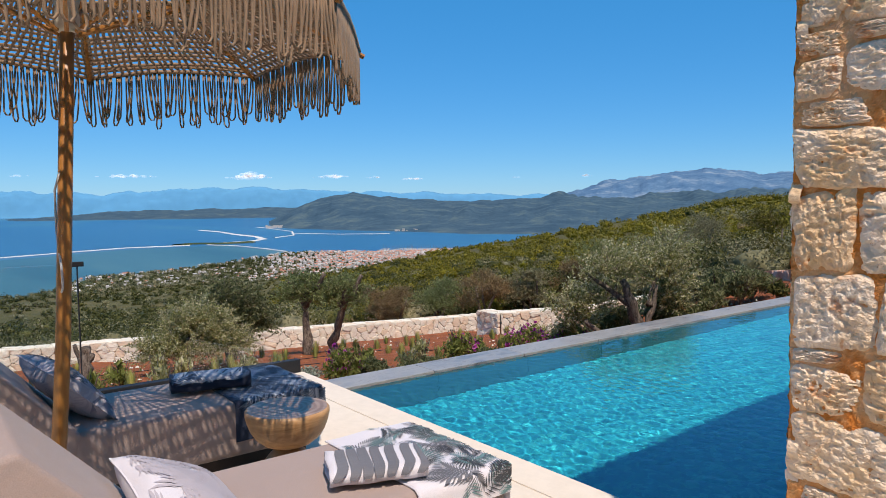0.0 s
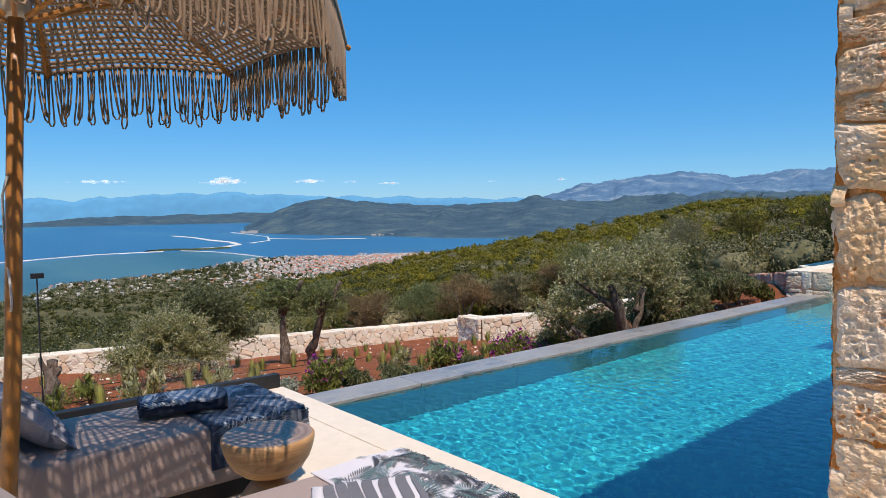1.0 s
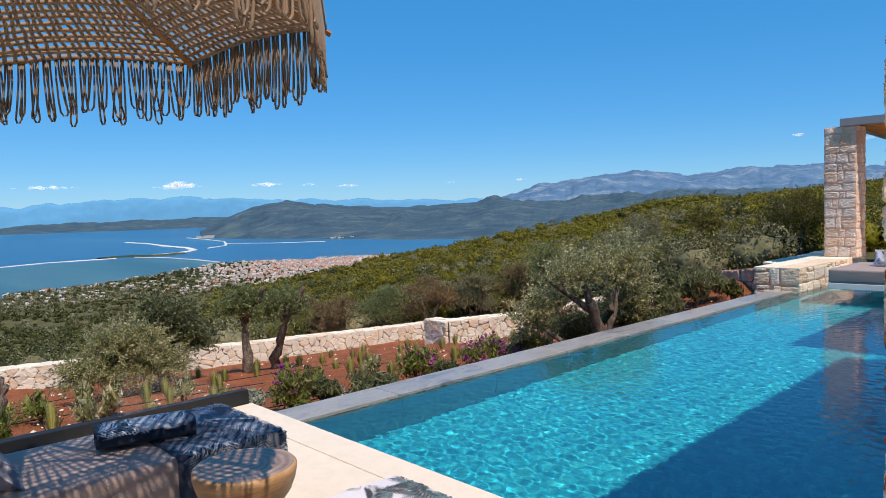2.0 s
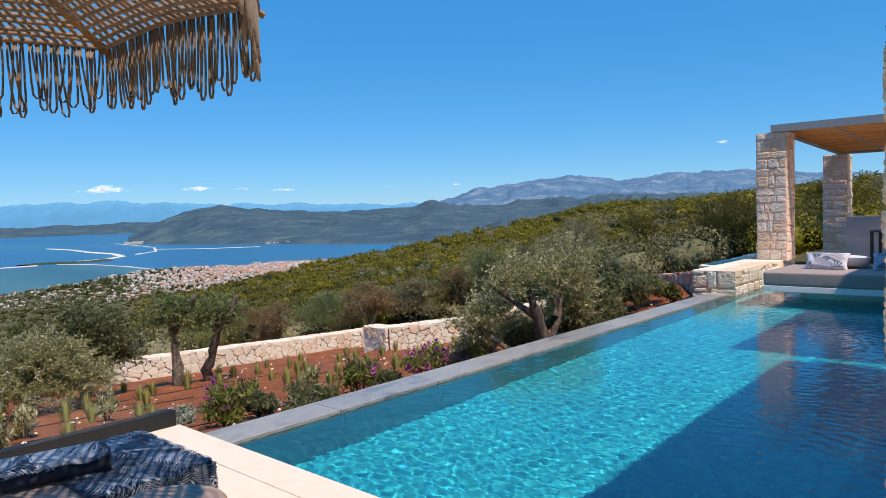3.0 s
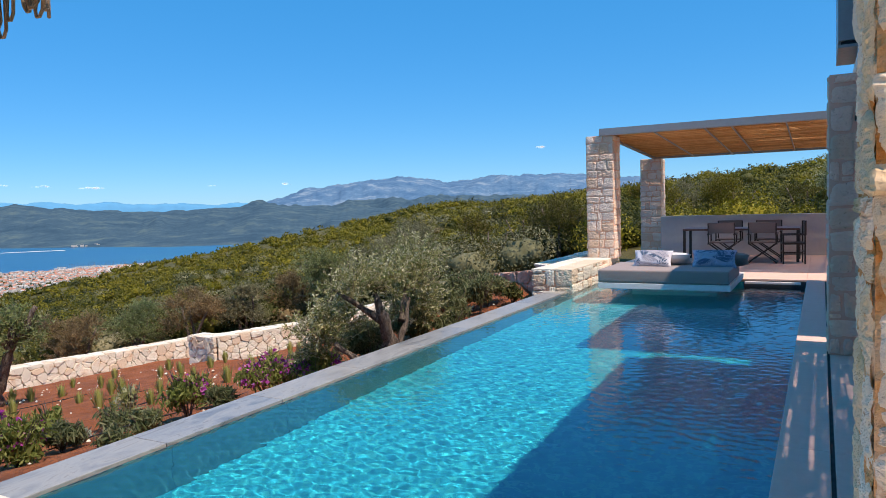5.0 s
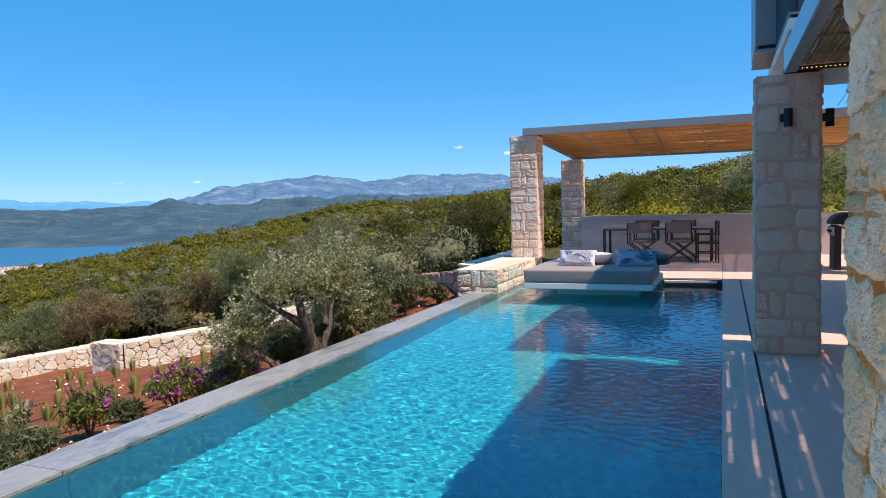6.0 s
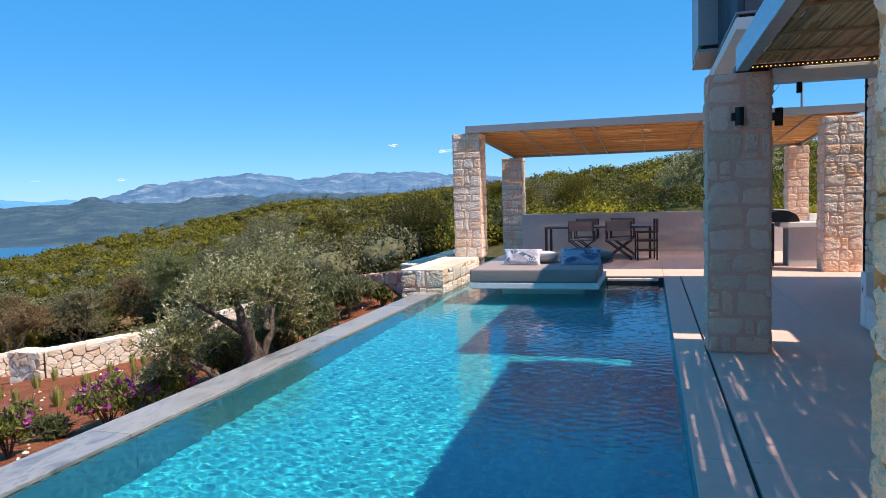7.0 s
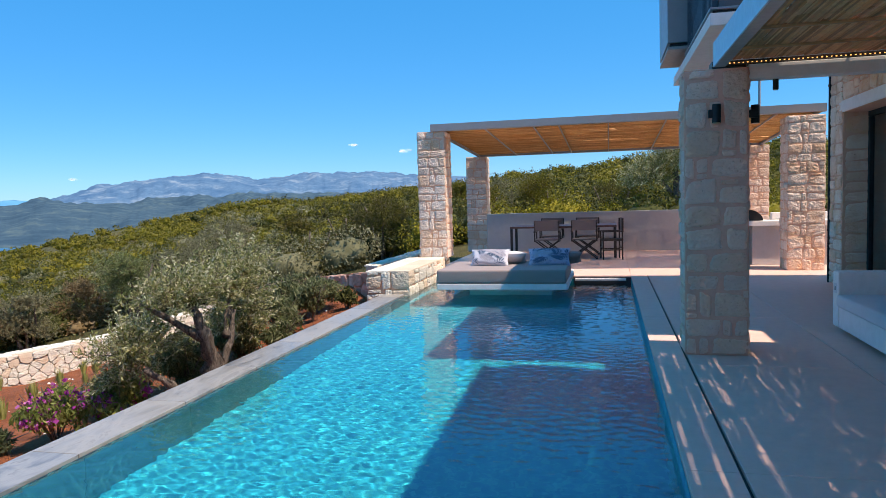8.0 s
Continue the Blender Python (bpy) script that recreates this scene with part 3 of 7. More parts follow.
def smooth01(t):
    t = np.clip(t, 0, 1)
    return t * t * (3 - 2 * t)


def fbm(x, y, scale, octaves=4, seed=0):
    """Soft noise on numpy arrays from sums of rotated sines."""
    gen = np.random.default_rng(100 + seed)
    out, amp = np.zeros_like(x, dtype=float), 1.0
    for o in range(octaves):
        for k in range(4):
            a, ph = gen.uniform(0, 2 * math.pi, 2)
            f = scale * 2 ** o * gen.uniform(0.7, 1.4)
            out += amp * 0.35 * np.sin(f * (x * np.cos(a) + y * np.sin(a)) + ph)
        amp *= 0.5
    return out


def hill_z(az, r):
    """Height of the open ground at azimuth az (degrees from +y, to the right positive) and distance r from the terrace."""
    start = np.interp(az, [-180, -85, -60, -45, -28, -12, 0, 20, 180], [-6, -11.8, -11.2, -9.4, -6.8, -3.6, -3.0, -3.0, -6])
    crest = np.interp(az, [-180, -100, -85, -70, -61, -56, -48, -42, -34, -30, -24, -16, -8, 0, 12, 40, 180],
                      [-6, -6.3, -6.3, -6.2, -5.55, -4.7, -3.3, -2.4, -1.15, -0.45, -0.3, 0.7, 1.7, 2.3, 2.9, 3.5, 3])
    far = np.interp(az, [-180, -85, -66, -60, -50, -35, -20, 0, 180], [440, 440, 430, 330, 260, 200, 150, 120, 120])
    r0 = 22.0
    s = np.log(np.maximum(r, r0) / r0) / np.log(far / r0)
    ang = start + (crest - start) * smooth01(s * 0.9 + 0.06 * s * s)
    z = EYE_Z + r * np.tan(np.radians(ang))
    over = np.maximum(r - far, 0)
    z = z - over * 0.05 - (over / 60.0) ** 2 * 0.35
    return z


def ground_sheet():
    az = np.concatenate([np.arange(-180, -95, 5.0), np.arange(-95, 25, 0.75), np.arange(25, 180, 5.0)])
    r = np.concatenate([[2.0, 5, 8, 11, 14, 17, 20], np.geomspace(22, 900, 70), [1400, 2500, 4900]])
    A, R = np.meshgrid(az, r, indexing="ij")
    X, Y = R * np.sin(np.radians(A)), 1.0 + R * np.cos(np.radians(A))
    Z = hill_z(A, R)
    Z += fbm(X, Y, 0.05, 4, 1) * np.clip((R - 30) / 60, 0, 1) * np.clip(R / 160, 0.15, 1.3)
    near = 1 - smooth01((R - 15) / 9)
    base = np.where(X > -4.3, -1.9, soil_z(X, Y) - 0.25)
    Z = Z * (1 - near) + base * near
    garden = smooth01((22.5 + X) / 1.0) * smooth01((19.0 - Y) / 1.0) * smooth01((-3.9 - X) / 0.3) * smooth01((Y + 8) / 1.0)
    Z = np.minimum(Z, Z * (1 - garden) + (soil_z(X, Y) - 0.3) * garden)
    Z = np.maximum(Z, SEA - 6 - R * 0.003)
    Z = np.where(R > 1000, SEA - 25, Z)
    n, m = A.shape
    verts = np.stack([X, Y, Z], -1).reshape(-1, 3).tolist()
    faces = []
    for i in range(n):
        j = (i + 1) % n
        for k in range(m - 1):
            faces.append((i * m + k, j * m + k, j * m + k + 1, i * m + k + 1))
    faces.append(tuple(i * m for i in range(n))[::-1])
    ob = raw("ground", verts, faces, M["hill"], smooth=True)
    return tagged(ob, "sloping Mediterranean hillside with dry scrub and earth", "ground", kind="structure")


ground_sheet()


def sea_disc():
    az = np.radians(np.arange(0, 360, 2.0))
    rings = [150.0, 400, 800, 1500, 3000, 4950]
    verts, n = [], len(az)
    for r in rings:
        verts += [(r * math.sin(a), 1 + r * math.cos(a), SEA) for a in az]
    faces = [(k * n + i, k * n + (i + 1) % n, (k + 1) * n + (i + 1) % n, (k + 1) * n + i) for k in range(len(rings) - 1) for i in range(n)]
    ob = raw("water", verts, faces, M["sea"])
    tagged(ob, "deep blue sea with a shallow green lagoon", "sea", kind="structure")


sea_disc()


def far_range(name, label, crest, fronts, top, material, rough, seed, step=0.12, rows=14, floor=SEA - 1.0):
    """A range of hills seen far off: crest of (azimuth, elevation), fronts of (azimuth, distance of the foot)."""
    az = np.arange(crest[0][0], crest[-1][0], step)
    el = np.interp(az, [c[0] for c in crest], [c[1] for c in crest])
    rf = np.interp(az, [c[0] for c in fronts], [c[1] for c in fronts])
    t = np.concatenate([np.linspace(0, 1, rows), [1.15]])
    A, T = np.meshgrid(az, t, indexing="ij")
    R = rf[:, None] + (top - rf[:, None]) * T
    zc = EYE_Z + top * np.tan(np.radians(el))[:, None]
    prof = np.sin(np.clip(T, 0, 1) * math.pi / 2) ** 1.25
    Z = floor + (zc - floor) * prof
    X, Y = R * np.sin(np.radians(A)), 1 + R * np.cos(np.radians(A))
    ridges = fbm(A * 1.0, T * 6.0, 1.6, 5, seed) + 0.6 * np.abs(fbm(A, T * 3.0, 3.1, 4, seed + 1))
    Z += ridges * rough * np.clip(T * 3, 0, 1) * np.clip((Z - floor) / (rough * 3), 0, 1)
    Z[:, -1] = floor
    n, m = A.shape
    verts = np.stack([X, Y, Z], -1).reshape(-1, 3).tolist()
    faces = [(i * m + k, (i + 1) * m + k, (i + 1) * m + k + 1, i * m + k + 1) for i in range(n - 1) for k in range(m - 1)]
    ob = raw(name, verts, faces, material, smooth=True)
    return tagged(ob, label, "mountains", kind="structure")


# These ranges carry their haze in the material colour
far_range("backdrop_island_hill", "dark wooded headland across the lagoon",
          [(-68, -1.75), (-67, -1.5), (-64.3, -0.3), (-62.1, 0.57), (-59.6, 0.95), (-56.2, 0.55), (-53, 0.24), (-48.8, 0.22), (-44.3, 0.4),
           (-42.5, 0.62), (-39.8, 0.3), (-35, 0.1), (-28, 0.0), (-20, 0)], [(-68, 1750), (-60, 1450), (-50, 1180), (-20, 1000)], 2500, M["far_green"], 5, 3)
far_range("backdrop_middle_hills", "wooded hills with pale fields, bluish haze painted in",
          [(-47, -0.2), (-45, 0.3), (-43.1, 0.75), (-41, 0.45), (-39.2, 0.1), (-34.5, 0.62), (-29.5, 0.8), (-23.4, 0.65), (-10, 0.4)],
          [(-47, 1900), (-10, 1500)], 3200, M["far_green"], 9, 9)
far_range("backdrop_mountains", "limestone mountains with pale scree, blue haze painted in",
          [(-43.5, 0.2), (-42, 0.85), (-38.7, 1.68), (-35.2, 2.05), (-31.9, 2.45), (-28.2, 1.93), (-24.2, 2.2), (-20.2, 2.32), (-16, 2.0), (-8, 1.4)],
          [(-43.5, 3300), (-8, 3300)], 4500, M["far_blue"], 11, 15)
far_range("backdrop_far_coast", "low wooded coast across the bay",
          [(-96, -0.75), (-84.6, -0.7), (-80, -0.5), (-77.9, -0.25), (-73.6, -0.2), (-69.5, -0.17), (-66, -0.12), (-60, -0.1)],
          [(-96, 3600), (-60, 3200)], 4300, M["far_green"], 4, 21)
far_range("backdrop_pale_range", "mountains on the horizon with pale blue haze painted in",
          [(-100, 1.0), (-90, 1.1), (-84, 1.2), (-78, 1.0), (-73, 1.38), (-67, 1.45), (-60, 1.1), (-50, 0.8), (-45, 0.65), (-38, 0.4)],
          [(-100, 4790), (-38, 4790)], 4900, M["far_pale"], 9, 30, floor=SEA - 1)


# ---- pool, terrace and house ----
PX0, PY0, PY1 = -3.72, 2.80, 14.34      # pool: x from PX0 to 0, y from PY0 to PY1
WATER, RIM = -0.125, -0.10
gen_s = random.Random(11)


def lattice(g, n, cells):
    """Soft random heights on an n x n sheet with the given number of lumps across."""
    grid = g.uniform(-1, 1, (cells + 3, cells + 3))
    t = np.linspace(0, cells, n) + g.uniform(0, 1)
    i = np.floor(t).astype(int)
    f = t - i
    f = f * f * (3 - 2 * f)
    a, b = grid[i][:, i], grid[i + 1][:, i]
    c, d = grid[i][:, i + 1], grid[i + 1][:, i + 1]
    fx, fz = f[:, None], f[None, :]
    return (a * (1 - fx) + b * fx) * (1 - fz) + (c * (1 - fx) + d * fx) * fz


def unit_stone(seed, n=5, rough=0.10, lumps=9):
    """A split stone one metre wide and high, its face towards -y, with a hammered, pitted surface and an uneven outline."""
    g = np.random.default_rng(seed)
    data = bpy.data.meshes.new("stone")
    u = np.linspace(-0.5, 0.5, n)
    X, Z = np.meshgrid(u, u, indexing="ij")
    p = g.uniform(4.0, 9.5)
    big = np.maximum(np.maximum(np.abs(X), np.abs(Z)), 1e-6) * 2
    f = big / ((np.abs(2 * X) ** p + np.abs(2 * Z) ** p) ** (1 / p) + 1e-9)
    a, b, c, d = g.normal(size=4) * 0.075
    px, pz = X * f, Z * f
    px, pz = px * (1 + c * 2 * Z) + a * Z, pz * (1 + d * 2 * X) + b * X
    wander = lattice(g, n, 5) * 0.035 * (2 * np.maximum(np.abs(X), np.abs(Z))) ** 3
    px, pz = px + wander * np.sign(X) * (np.abs(X) > 0.3), pz + lattice(g, n, 5) * 0.035 * (2 * np.abs(Z)) ** 3
    relief = 0.45 * lattice(g, n, max(lumps // 3, 2))
    if n >= 8:
        relief = relief + 0.85 * (0.6 - 1.5 * np.abs(lattice(g, n, lumps)))
    if n >= 26:
        relief = relief + 0.42 * lattice(g, n, lumps * 2) + 0.22 * g.uniform(-1, 1, (n, n))
        for _ in range(9):
            q, r = g.uniform(-0.42, 0.42, 2)
            relief = relief - 1.6 * np.exp(-((X - q) ** 2 + (Z - r) ** 2) / g.uniform(0.0006, 0.0022))
    edge = 0.5 - np.maximum(np.abs(X), np.abs(Z))
    py = -0.5 + (0.30 if n >= 12 else 0.16) * np.exp(-edge / 0.045) - rough * relief * (1 - 0.6 * np.exp(-edge / 0.05))
    verts = np.stack([px, py, pz], -1).reshape(-1, 3).tolist()
    faces = [(i * n + j, (i + 1) * n + j, (i + 1) * n + j + 1, i * n + j + 1) for i in range(n - 1) for j in range(n - 1)]
    ring = [(i, 0) for i in range(n)] + [(n - 1, j) for j in range(1, n)] + [(i, n - 1) for i in range(n - 2, -1, -1)] + [(0, j) for j in range(n - 2, 0, -1)]
    k0 = len(verts)
    for i, j in ring:
        x, _, z = verts[i * n + j]
        verts.append((x, 0.5, z))
    for k in range(len(ring)):
        i, j = ring[k]
        i2, j2 = ring[(k + 1) % len(ring)]
        faces.append((i * n + j, k0 + k, k0 + (k + 1) % len(ring), i2 * n + j2))
    data.from_pydata(verts, [], faces)
    return data


def stone_set(material, n, rough, seed, count=10, lumps=9):
    out = []
    for i in range(count):
        d = unit_stone(seed + i, n, rough, lumps)
        d.materials.append(material)
        out.append(d)
    return out


def place_stone(meshes, parent, rnd, origin, along, out, w, h, depth):
    """A stone on a face: origin is its centre on the face, along the face's direction, out its outward normal."""
    ob = new("stone", rnd.choice(meshes))
    ob.parent = parent
    y = -out
    flip = rnd.choice((1, -1))
    m = Matrix((along * flip, y, Vector((0, 0, 1)) * flip if False else Vector((0, 0, 1)))).transposed().to_4x4()
    ob.matrix_local = Matrix.Translation(origin) @ m @ Matrix.Diagonal((w, depth, h, 1))
    return ob


def bond(rnd, length, height, hmin, hmax, wmin, wmax):
    """Stones of a squared-rubble face as (u, v, w, h): courses of large blocks, slim upright fillers and thin levelling stones."""
    out = []

    def put(u, v, w, h):
        out.append((u + w / 2, v + h / 2, w, h))

    def block(u, v, w, h):
        if h > 0.2 and rnd.random() < 0.22:
            k = rnd.uniform(0.22, 0.32)
            put(u + w * rnd.uniform(0, 0.25), v + h * (1 - k), w * 0.72, h * k)
            put(u, v, w, h * (1 - k))
        else:
            put(u, v, w, h)

    def filler(u, v, w, h):
        k = rnd.random()
        if k < 0.45 or h < 0.17:
            put(u, v, w, h)
        else:
            q = rnd.uniform(0.35, 0.65) if k < 0.8 else rnd.uniform(0.2, 0.3)
            put(u, v, w, h * q)
            put(u, v + h * q, w, h * (1 - q))

    v, flip = 0.0, rnd.random() < 0.5
    while v < height - 0.02:
        h = rnd.uniform(hmin, hmax)
        if height - v < 1.45 * hmin + hmax * 0.3:
            h = height - v
        h = min(h, height - v)
        u, row = 0.0, []
        while u < length - 0.01:
            w = rnd.uniform(0.62 * wmax, wmax) if not row or row[-1] < 1.5 * wmin else rnd.choice((rnd.uniform(wmin, 1.4 * wmin), rnd.uniform(0.5, 0.9) * wmax))
            if length - u - w < wmin * 0.9:
                w = length - u
            row.append(w)
            u += w
        if flip:
            row.reverse()
        flip = not flip
        u = 0.0
        for w in row:
            (filler if w < 1.5 * wmin else block)(u, v, w, h)
            u += w
        v += h
    return out


def cells(rnd, length, height, sx, sy):
    """Irregular polygons that fill a rectangle, as lists of (u, v)."""
    seeds, row = [], 0
    rows = max(2, round(height / sy))
    cols = max(1, round(length / sx))
    for j in range(rows):
        for i in range(cols + 1):
            seeds.append(((i + 0.5 * (j % 2) + rnd.uniform(-0.5, 0.5)) * length / cols, (j + 0.5 + rnd.uniform(-0.42, 0.42)) * height / rows))
    out = []
    for a, (x, y) in enumerate(seeds):
        poly = [(0, 0), (length, 0), (length, height), (0, height)]
        for b, (p, q) in enumerate(seeds):
            if a == b or abs(p - x) > 2.6 * sx or abs(q - y) > 3.2 * sy:
                continue
            nx, ny = p - x, q - y
            c = nx * (p + x) / 2 + ny * (q + y) / 2
            new_poly = []
            for k in range(len(poly)):
                (x0, y0), (x1, y1) = poly[k], poly[(k + 1) % len(poly)]
                d0, d1 = nx * x0 + ny * y0 - c, nx * x1 + ny * y1 - c
                if d0 <= 0:
                    new_poly.append((x0, y0))
                if d0 * d1 < 0:
                    t = d0 / (d0 - d1)
                    new_poly.append((x0 + (x1 - x0) * t, y0 + (y1 - y0) * t))
            poly = new_poly
            if len(poly) < 3:
                break
        if len(poly) >= 3:
            out.append(poly)
    return out


def rubble_stone(rnd, poly, gap, depth, material, parent, to_world):
    """One rounded rubble stone over a polygon; to_world maps (u, out, v) to a point."""
    cx, cy = sum(p[0] for p in poly) / len(poly), sum(p[1] for p in poly) / len(poly)
    size = max(math.hypot(p[0] - cx, p[1] - cy) for p in poly)
    if size < 0.05:
        return
    soft = []
    for k in range(len(poly)):
        p, q = poly[k], poly[(k + 1) % len(poly)]
        if math.hypot(p[0] - q[0], p[1] - q[1]) < 0.03:
            soft.append(((p[0] + q[0]) / 2, (p[1] + q[1]) / 2))
        else:
            soft += [(p[0] * 0.8 + q[0] * 0.2, p[1] * 0.8 + q[1] * 0.2), (p[0] * 0.2 + q[0] * 0.8, p[1] * 0.2 + q[1] * 0.8)]
    n = len(soft)
    k = max(0.5, 1 - gap / size)
    base = rnd.uniform(-0.22, 0.22) * depth
    verts = []
    for scale, out in ((k, -depth), (k, base), (k * 0.92, base + 0.20 * depth)):
        for x, y in soft:
            j = 0.0 if out < -0.5 * depth else rnd.uniform(-0.1, 0.1) * depth
            verts.append(to_world(cx + (x - cx) * scale, out + j, cy + (y - cy) * scale))
    verts.append(to_world(cx + rnd.uniform(-0.2, 0.2) * size, base + depth * rnd.uniform(0.12, 0.36), cy + rnd.uniform(-0.15, 0.15) * size))
    faces = [(r * n + i, r * n + (i + 1) % n, (r + 1) * n + (i + 1) % n, (r + 1) * n + i) for r in (0, 1) for i in range(n)]
    faces += [(2 * n + i, 2 * n + (i + 1) % n, 3 * n) for i in range(n)]
    raw("stone", verts, faces, material, parent)


STONE5 = stone_set(M["stone"], 9, 0.16, 40, 12, 5)
STONEW = stone_set(M["stone_warm"], 9, 0.16, 60, 12, 5)
STONER = stone_set(M["stone_rust"], 56, 0.13, 180, 14, 11)
STONEB = stone_set(M["rubble"], 9, 0.16, 110, 12, 5)
STONE9 = stone_set(M["stone_shade"], 18, 0.11, 80, 14, 7)


def pillar(label, x0, x1, y0, y1, z0, z1, meshes, seed, faces="nsew", joint=0.014, hs=(0.13, 0.24), ws=(0.09, 0.32), group="stone pillars", bed="mortar"):
    rnd = random.Random(seed)
    ob = thing("stone_pillar", label, "pillar", pose(x0, y0, z0), group)
    dx, dy, h = x1 - x0, y1 - y0, z1 - z0
    ins = 0.002
    part("mortar_core", box(bmesh.new(), ins, dx - ins, ins, dy - ins, 0, h, 0.012), M[bed], ob, "ochre lime mortar")
    if bed == "mortar_rust":
        g = np.random.default_rng(seed)
        for o, a, n, length in ((Vector((0, 0, 0)), Vector((1, 0, 0)), Vector((0, -1, 0)), dx), (Vector((0, dy, 0)), Vector((0, -1, 0)), Vector((-1, 0, 0)), dy)):
            rows, cols = 120, 560
            lift = 0.003 + 0.005 * lattice(g, cols, 34)[:rows] + 0.0045 * lattice(g, cols, 120)[:rows] + 0.0015 * g.uniform(-1, 1, (rows, cols))
            verts = [tuple(o + a * (length * i / (rows - 1)) + n * float(lift[i, j]) + Vector((0, 0, h * j / (cols - 1)))) for i in range(rows) for j in range(cols)]
            grid = [(i * cols + j, (i + 1) * cols + j, (i + 1) * cols + j + 1, i * cols + j + 1) for i in range(rows - 1) for j in range(cols - 1)]
            raw("mortar_face", verts, grid, M[bed], ob, "rough rust-stained mortar")
    sides = {"s": (Vector((0, 0, 0)), Vector((1, 0, 0)), Vector((0, -1, 0)), dx), "n": (Vector((dx, dy, 0)), Vector((-1, 0, 0)), Vector((0, 1, 0)), dx),
             "e": (Vector((dx, 0, 0)), Vector((0, 1, 0)), Vector((1, 0, 0)), dy), "w": (Vector((0, dy, 0)), Vector((0, -1, 0)), Vector((-1, 0, 0)), dy)}
    for k in faces:
        o, a, n, length = sides[k]
        for u, v, w, hh in bond(rnd, length, h, *hs, *ws):
            j = joint * rnd.uniform(0.7, 1.6)
            d = 0.055
            p = o + a * u + Vector((0, 0, v)) + n * (rnd.uniform(-0.004, 0.007) - d * (0.26 if bed == "mortar_rust" else 0.36))
            place_stone(meshes, ob, rnd, p, a, n, max(w - j, 0.04), max(hh - j, 0.04), d)
    return ob


def rubble_wall(name, label, points, thick, material, seed, size=(0.34, 0.22), end=False):
    """A low wall through points of (x, y, foot, top)."""
    rnd = random.Random(seed)
    ob = thing(name, label, "stone wall")
    for (xa, ya, fa, ta), (xb, yb, fb, tb) in zip(points[:-1], points[1:]):
        d = Vector((xb - xa, yb - ya, 0))
        length = d.length
        a = d.normalized()
        n = Vector((a.y, -a.x, 0))
        bm = bmesh.new()
        cs = []
        for (x, y, f, t) in ((xa, ya, fa, ta), (xb, yb, fb, tb)):
            for s in (-1, 1):
                off = n * (s * (thick / 2 - 0.075))
                cs += [bm.verts.new((x + off.x, y + off.y, f - 0.4)), bm.verts.new((x + off.x, y + off.y, t - 0.03))]
        l0, l1, r0, r1, L0, L1, R0, R1 = cs
        for q in ((l0, l1, L1, L0), (r0, R0, R1, r1), (l1, r1, R1, L1), (l0, L0, R0, r0), (l0, r0, r1, l1), (L0, L1, R1, R0)):
            bm.faces.new(q)
        part("wall_core", bm, M["wall_core"], ob)
        length += 0.24
        mean = (ta - fa + tb - fb) / 2 + 0.12

        def on_face(u, out, v):
            t = u / length
            foot, top = fa + (fb - fa) * t - 0.12, ta + (tb - ta) * t - 0.02
            p = Vector((xa, ya, 0)) + a * u + n * (thick / 2 + out)
            return (p.x, p.y, foot + v / mean * (top - foot))

        def on_top(u, out, v):
            t = u / length
            p = Vector((xa, ya, 0)) + a * u + n * (thick / 2 + 0.01 - v)
            return (p.x, p.y, ta + (tb - ta) * t - 0.015 + out)

        for poly in cells(rnd, length, mean, *size):
            rubble_stone(rnd, poly, 0.006, 0.075, material, ob, on_face)
        for poly in cells(rnd, length, thick, size[0] * 1.1, 0.25):
            rubble_stone(rnd, poly, 0.010, 0.03, material, ob, on_top)
    if end:
        (xa, ya, fa, ta), (xb, yb, _, _) = points[:2]
        a = Vector((xb - xa, yb - ya, 0)).normalized()
        n = Vector((a.y, -a.x, 0))

        def on_end(u, out, v):
            p = Vector((xa, ya, fa - 0.1)) + n * (u - thick / 2) - a * out
            return (p.x, p.y, p.z + v)

        for poly in cells(rnd, thick, ta - fa + 0.08, 0.26, 0.2):
            rubble_stone(rnd, poly, 0.014, 0.05, material, ob, on_end)
    return ob


# pool basin
def basin():
    bm = bmesh.new()
    x0, x1, y0, y1, zf = PX0, 0.0, PY0, PY1, -0.95
    v = [bm.verts.new(c) for c in ((x0, y0, RIM - 0.03), (x1, y0, -0.03), (x1, y1, -0.03), (x0, y1, RIM - 0.03), (x0, y0, zf), (x1, y0, zf), (x1, y1, zf), (x0, y1, zf))]
    for q in ((4, 5, 6, 7), (0, 1, 5, 4), (1, 2, 6, 5), (2, 3, 7, 6), (3, 0, 4, 7)):
        bm.faces.new([v[i] for i in q])
    bmesh.ops.recalc_face_normals(bm, faces=bm.faces)
    bmesh.ops.reverse_faces(bm, faces=bm.faces)
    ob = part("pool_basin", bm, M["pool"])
    tagged(ob, "blue-green tiled basin of a long infinity pool, faint sparkle in its colour", "pool", kind="structure")
    # grey stone slabs on the overflow wall
    yy = PY0 + 0.004
    while yy < PY1 - 0.01:
        e = min(yy + 1.18, PY1 - 0.004)
        box_part("wall_slab", (PX0 + 0.001, PX0 + 0.02, yy, e - 0.003, -0.945, RIM - 0.032), M["ledge"], ob, bevel=0.002, segs=1)
        yy = e


basin()


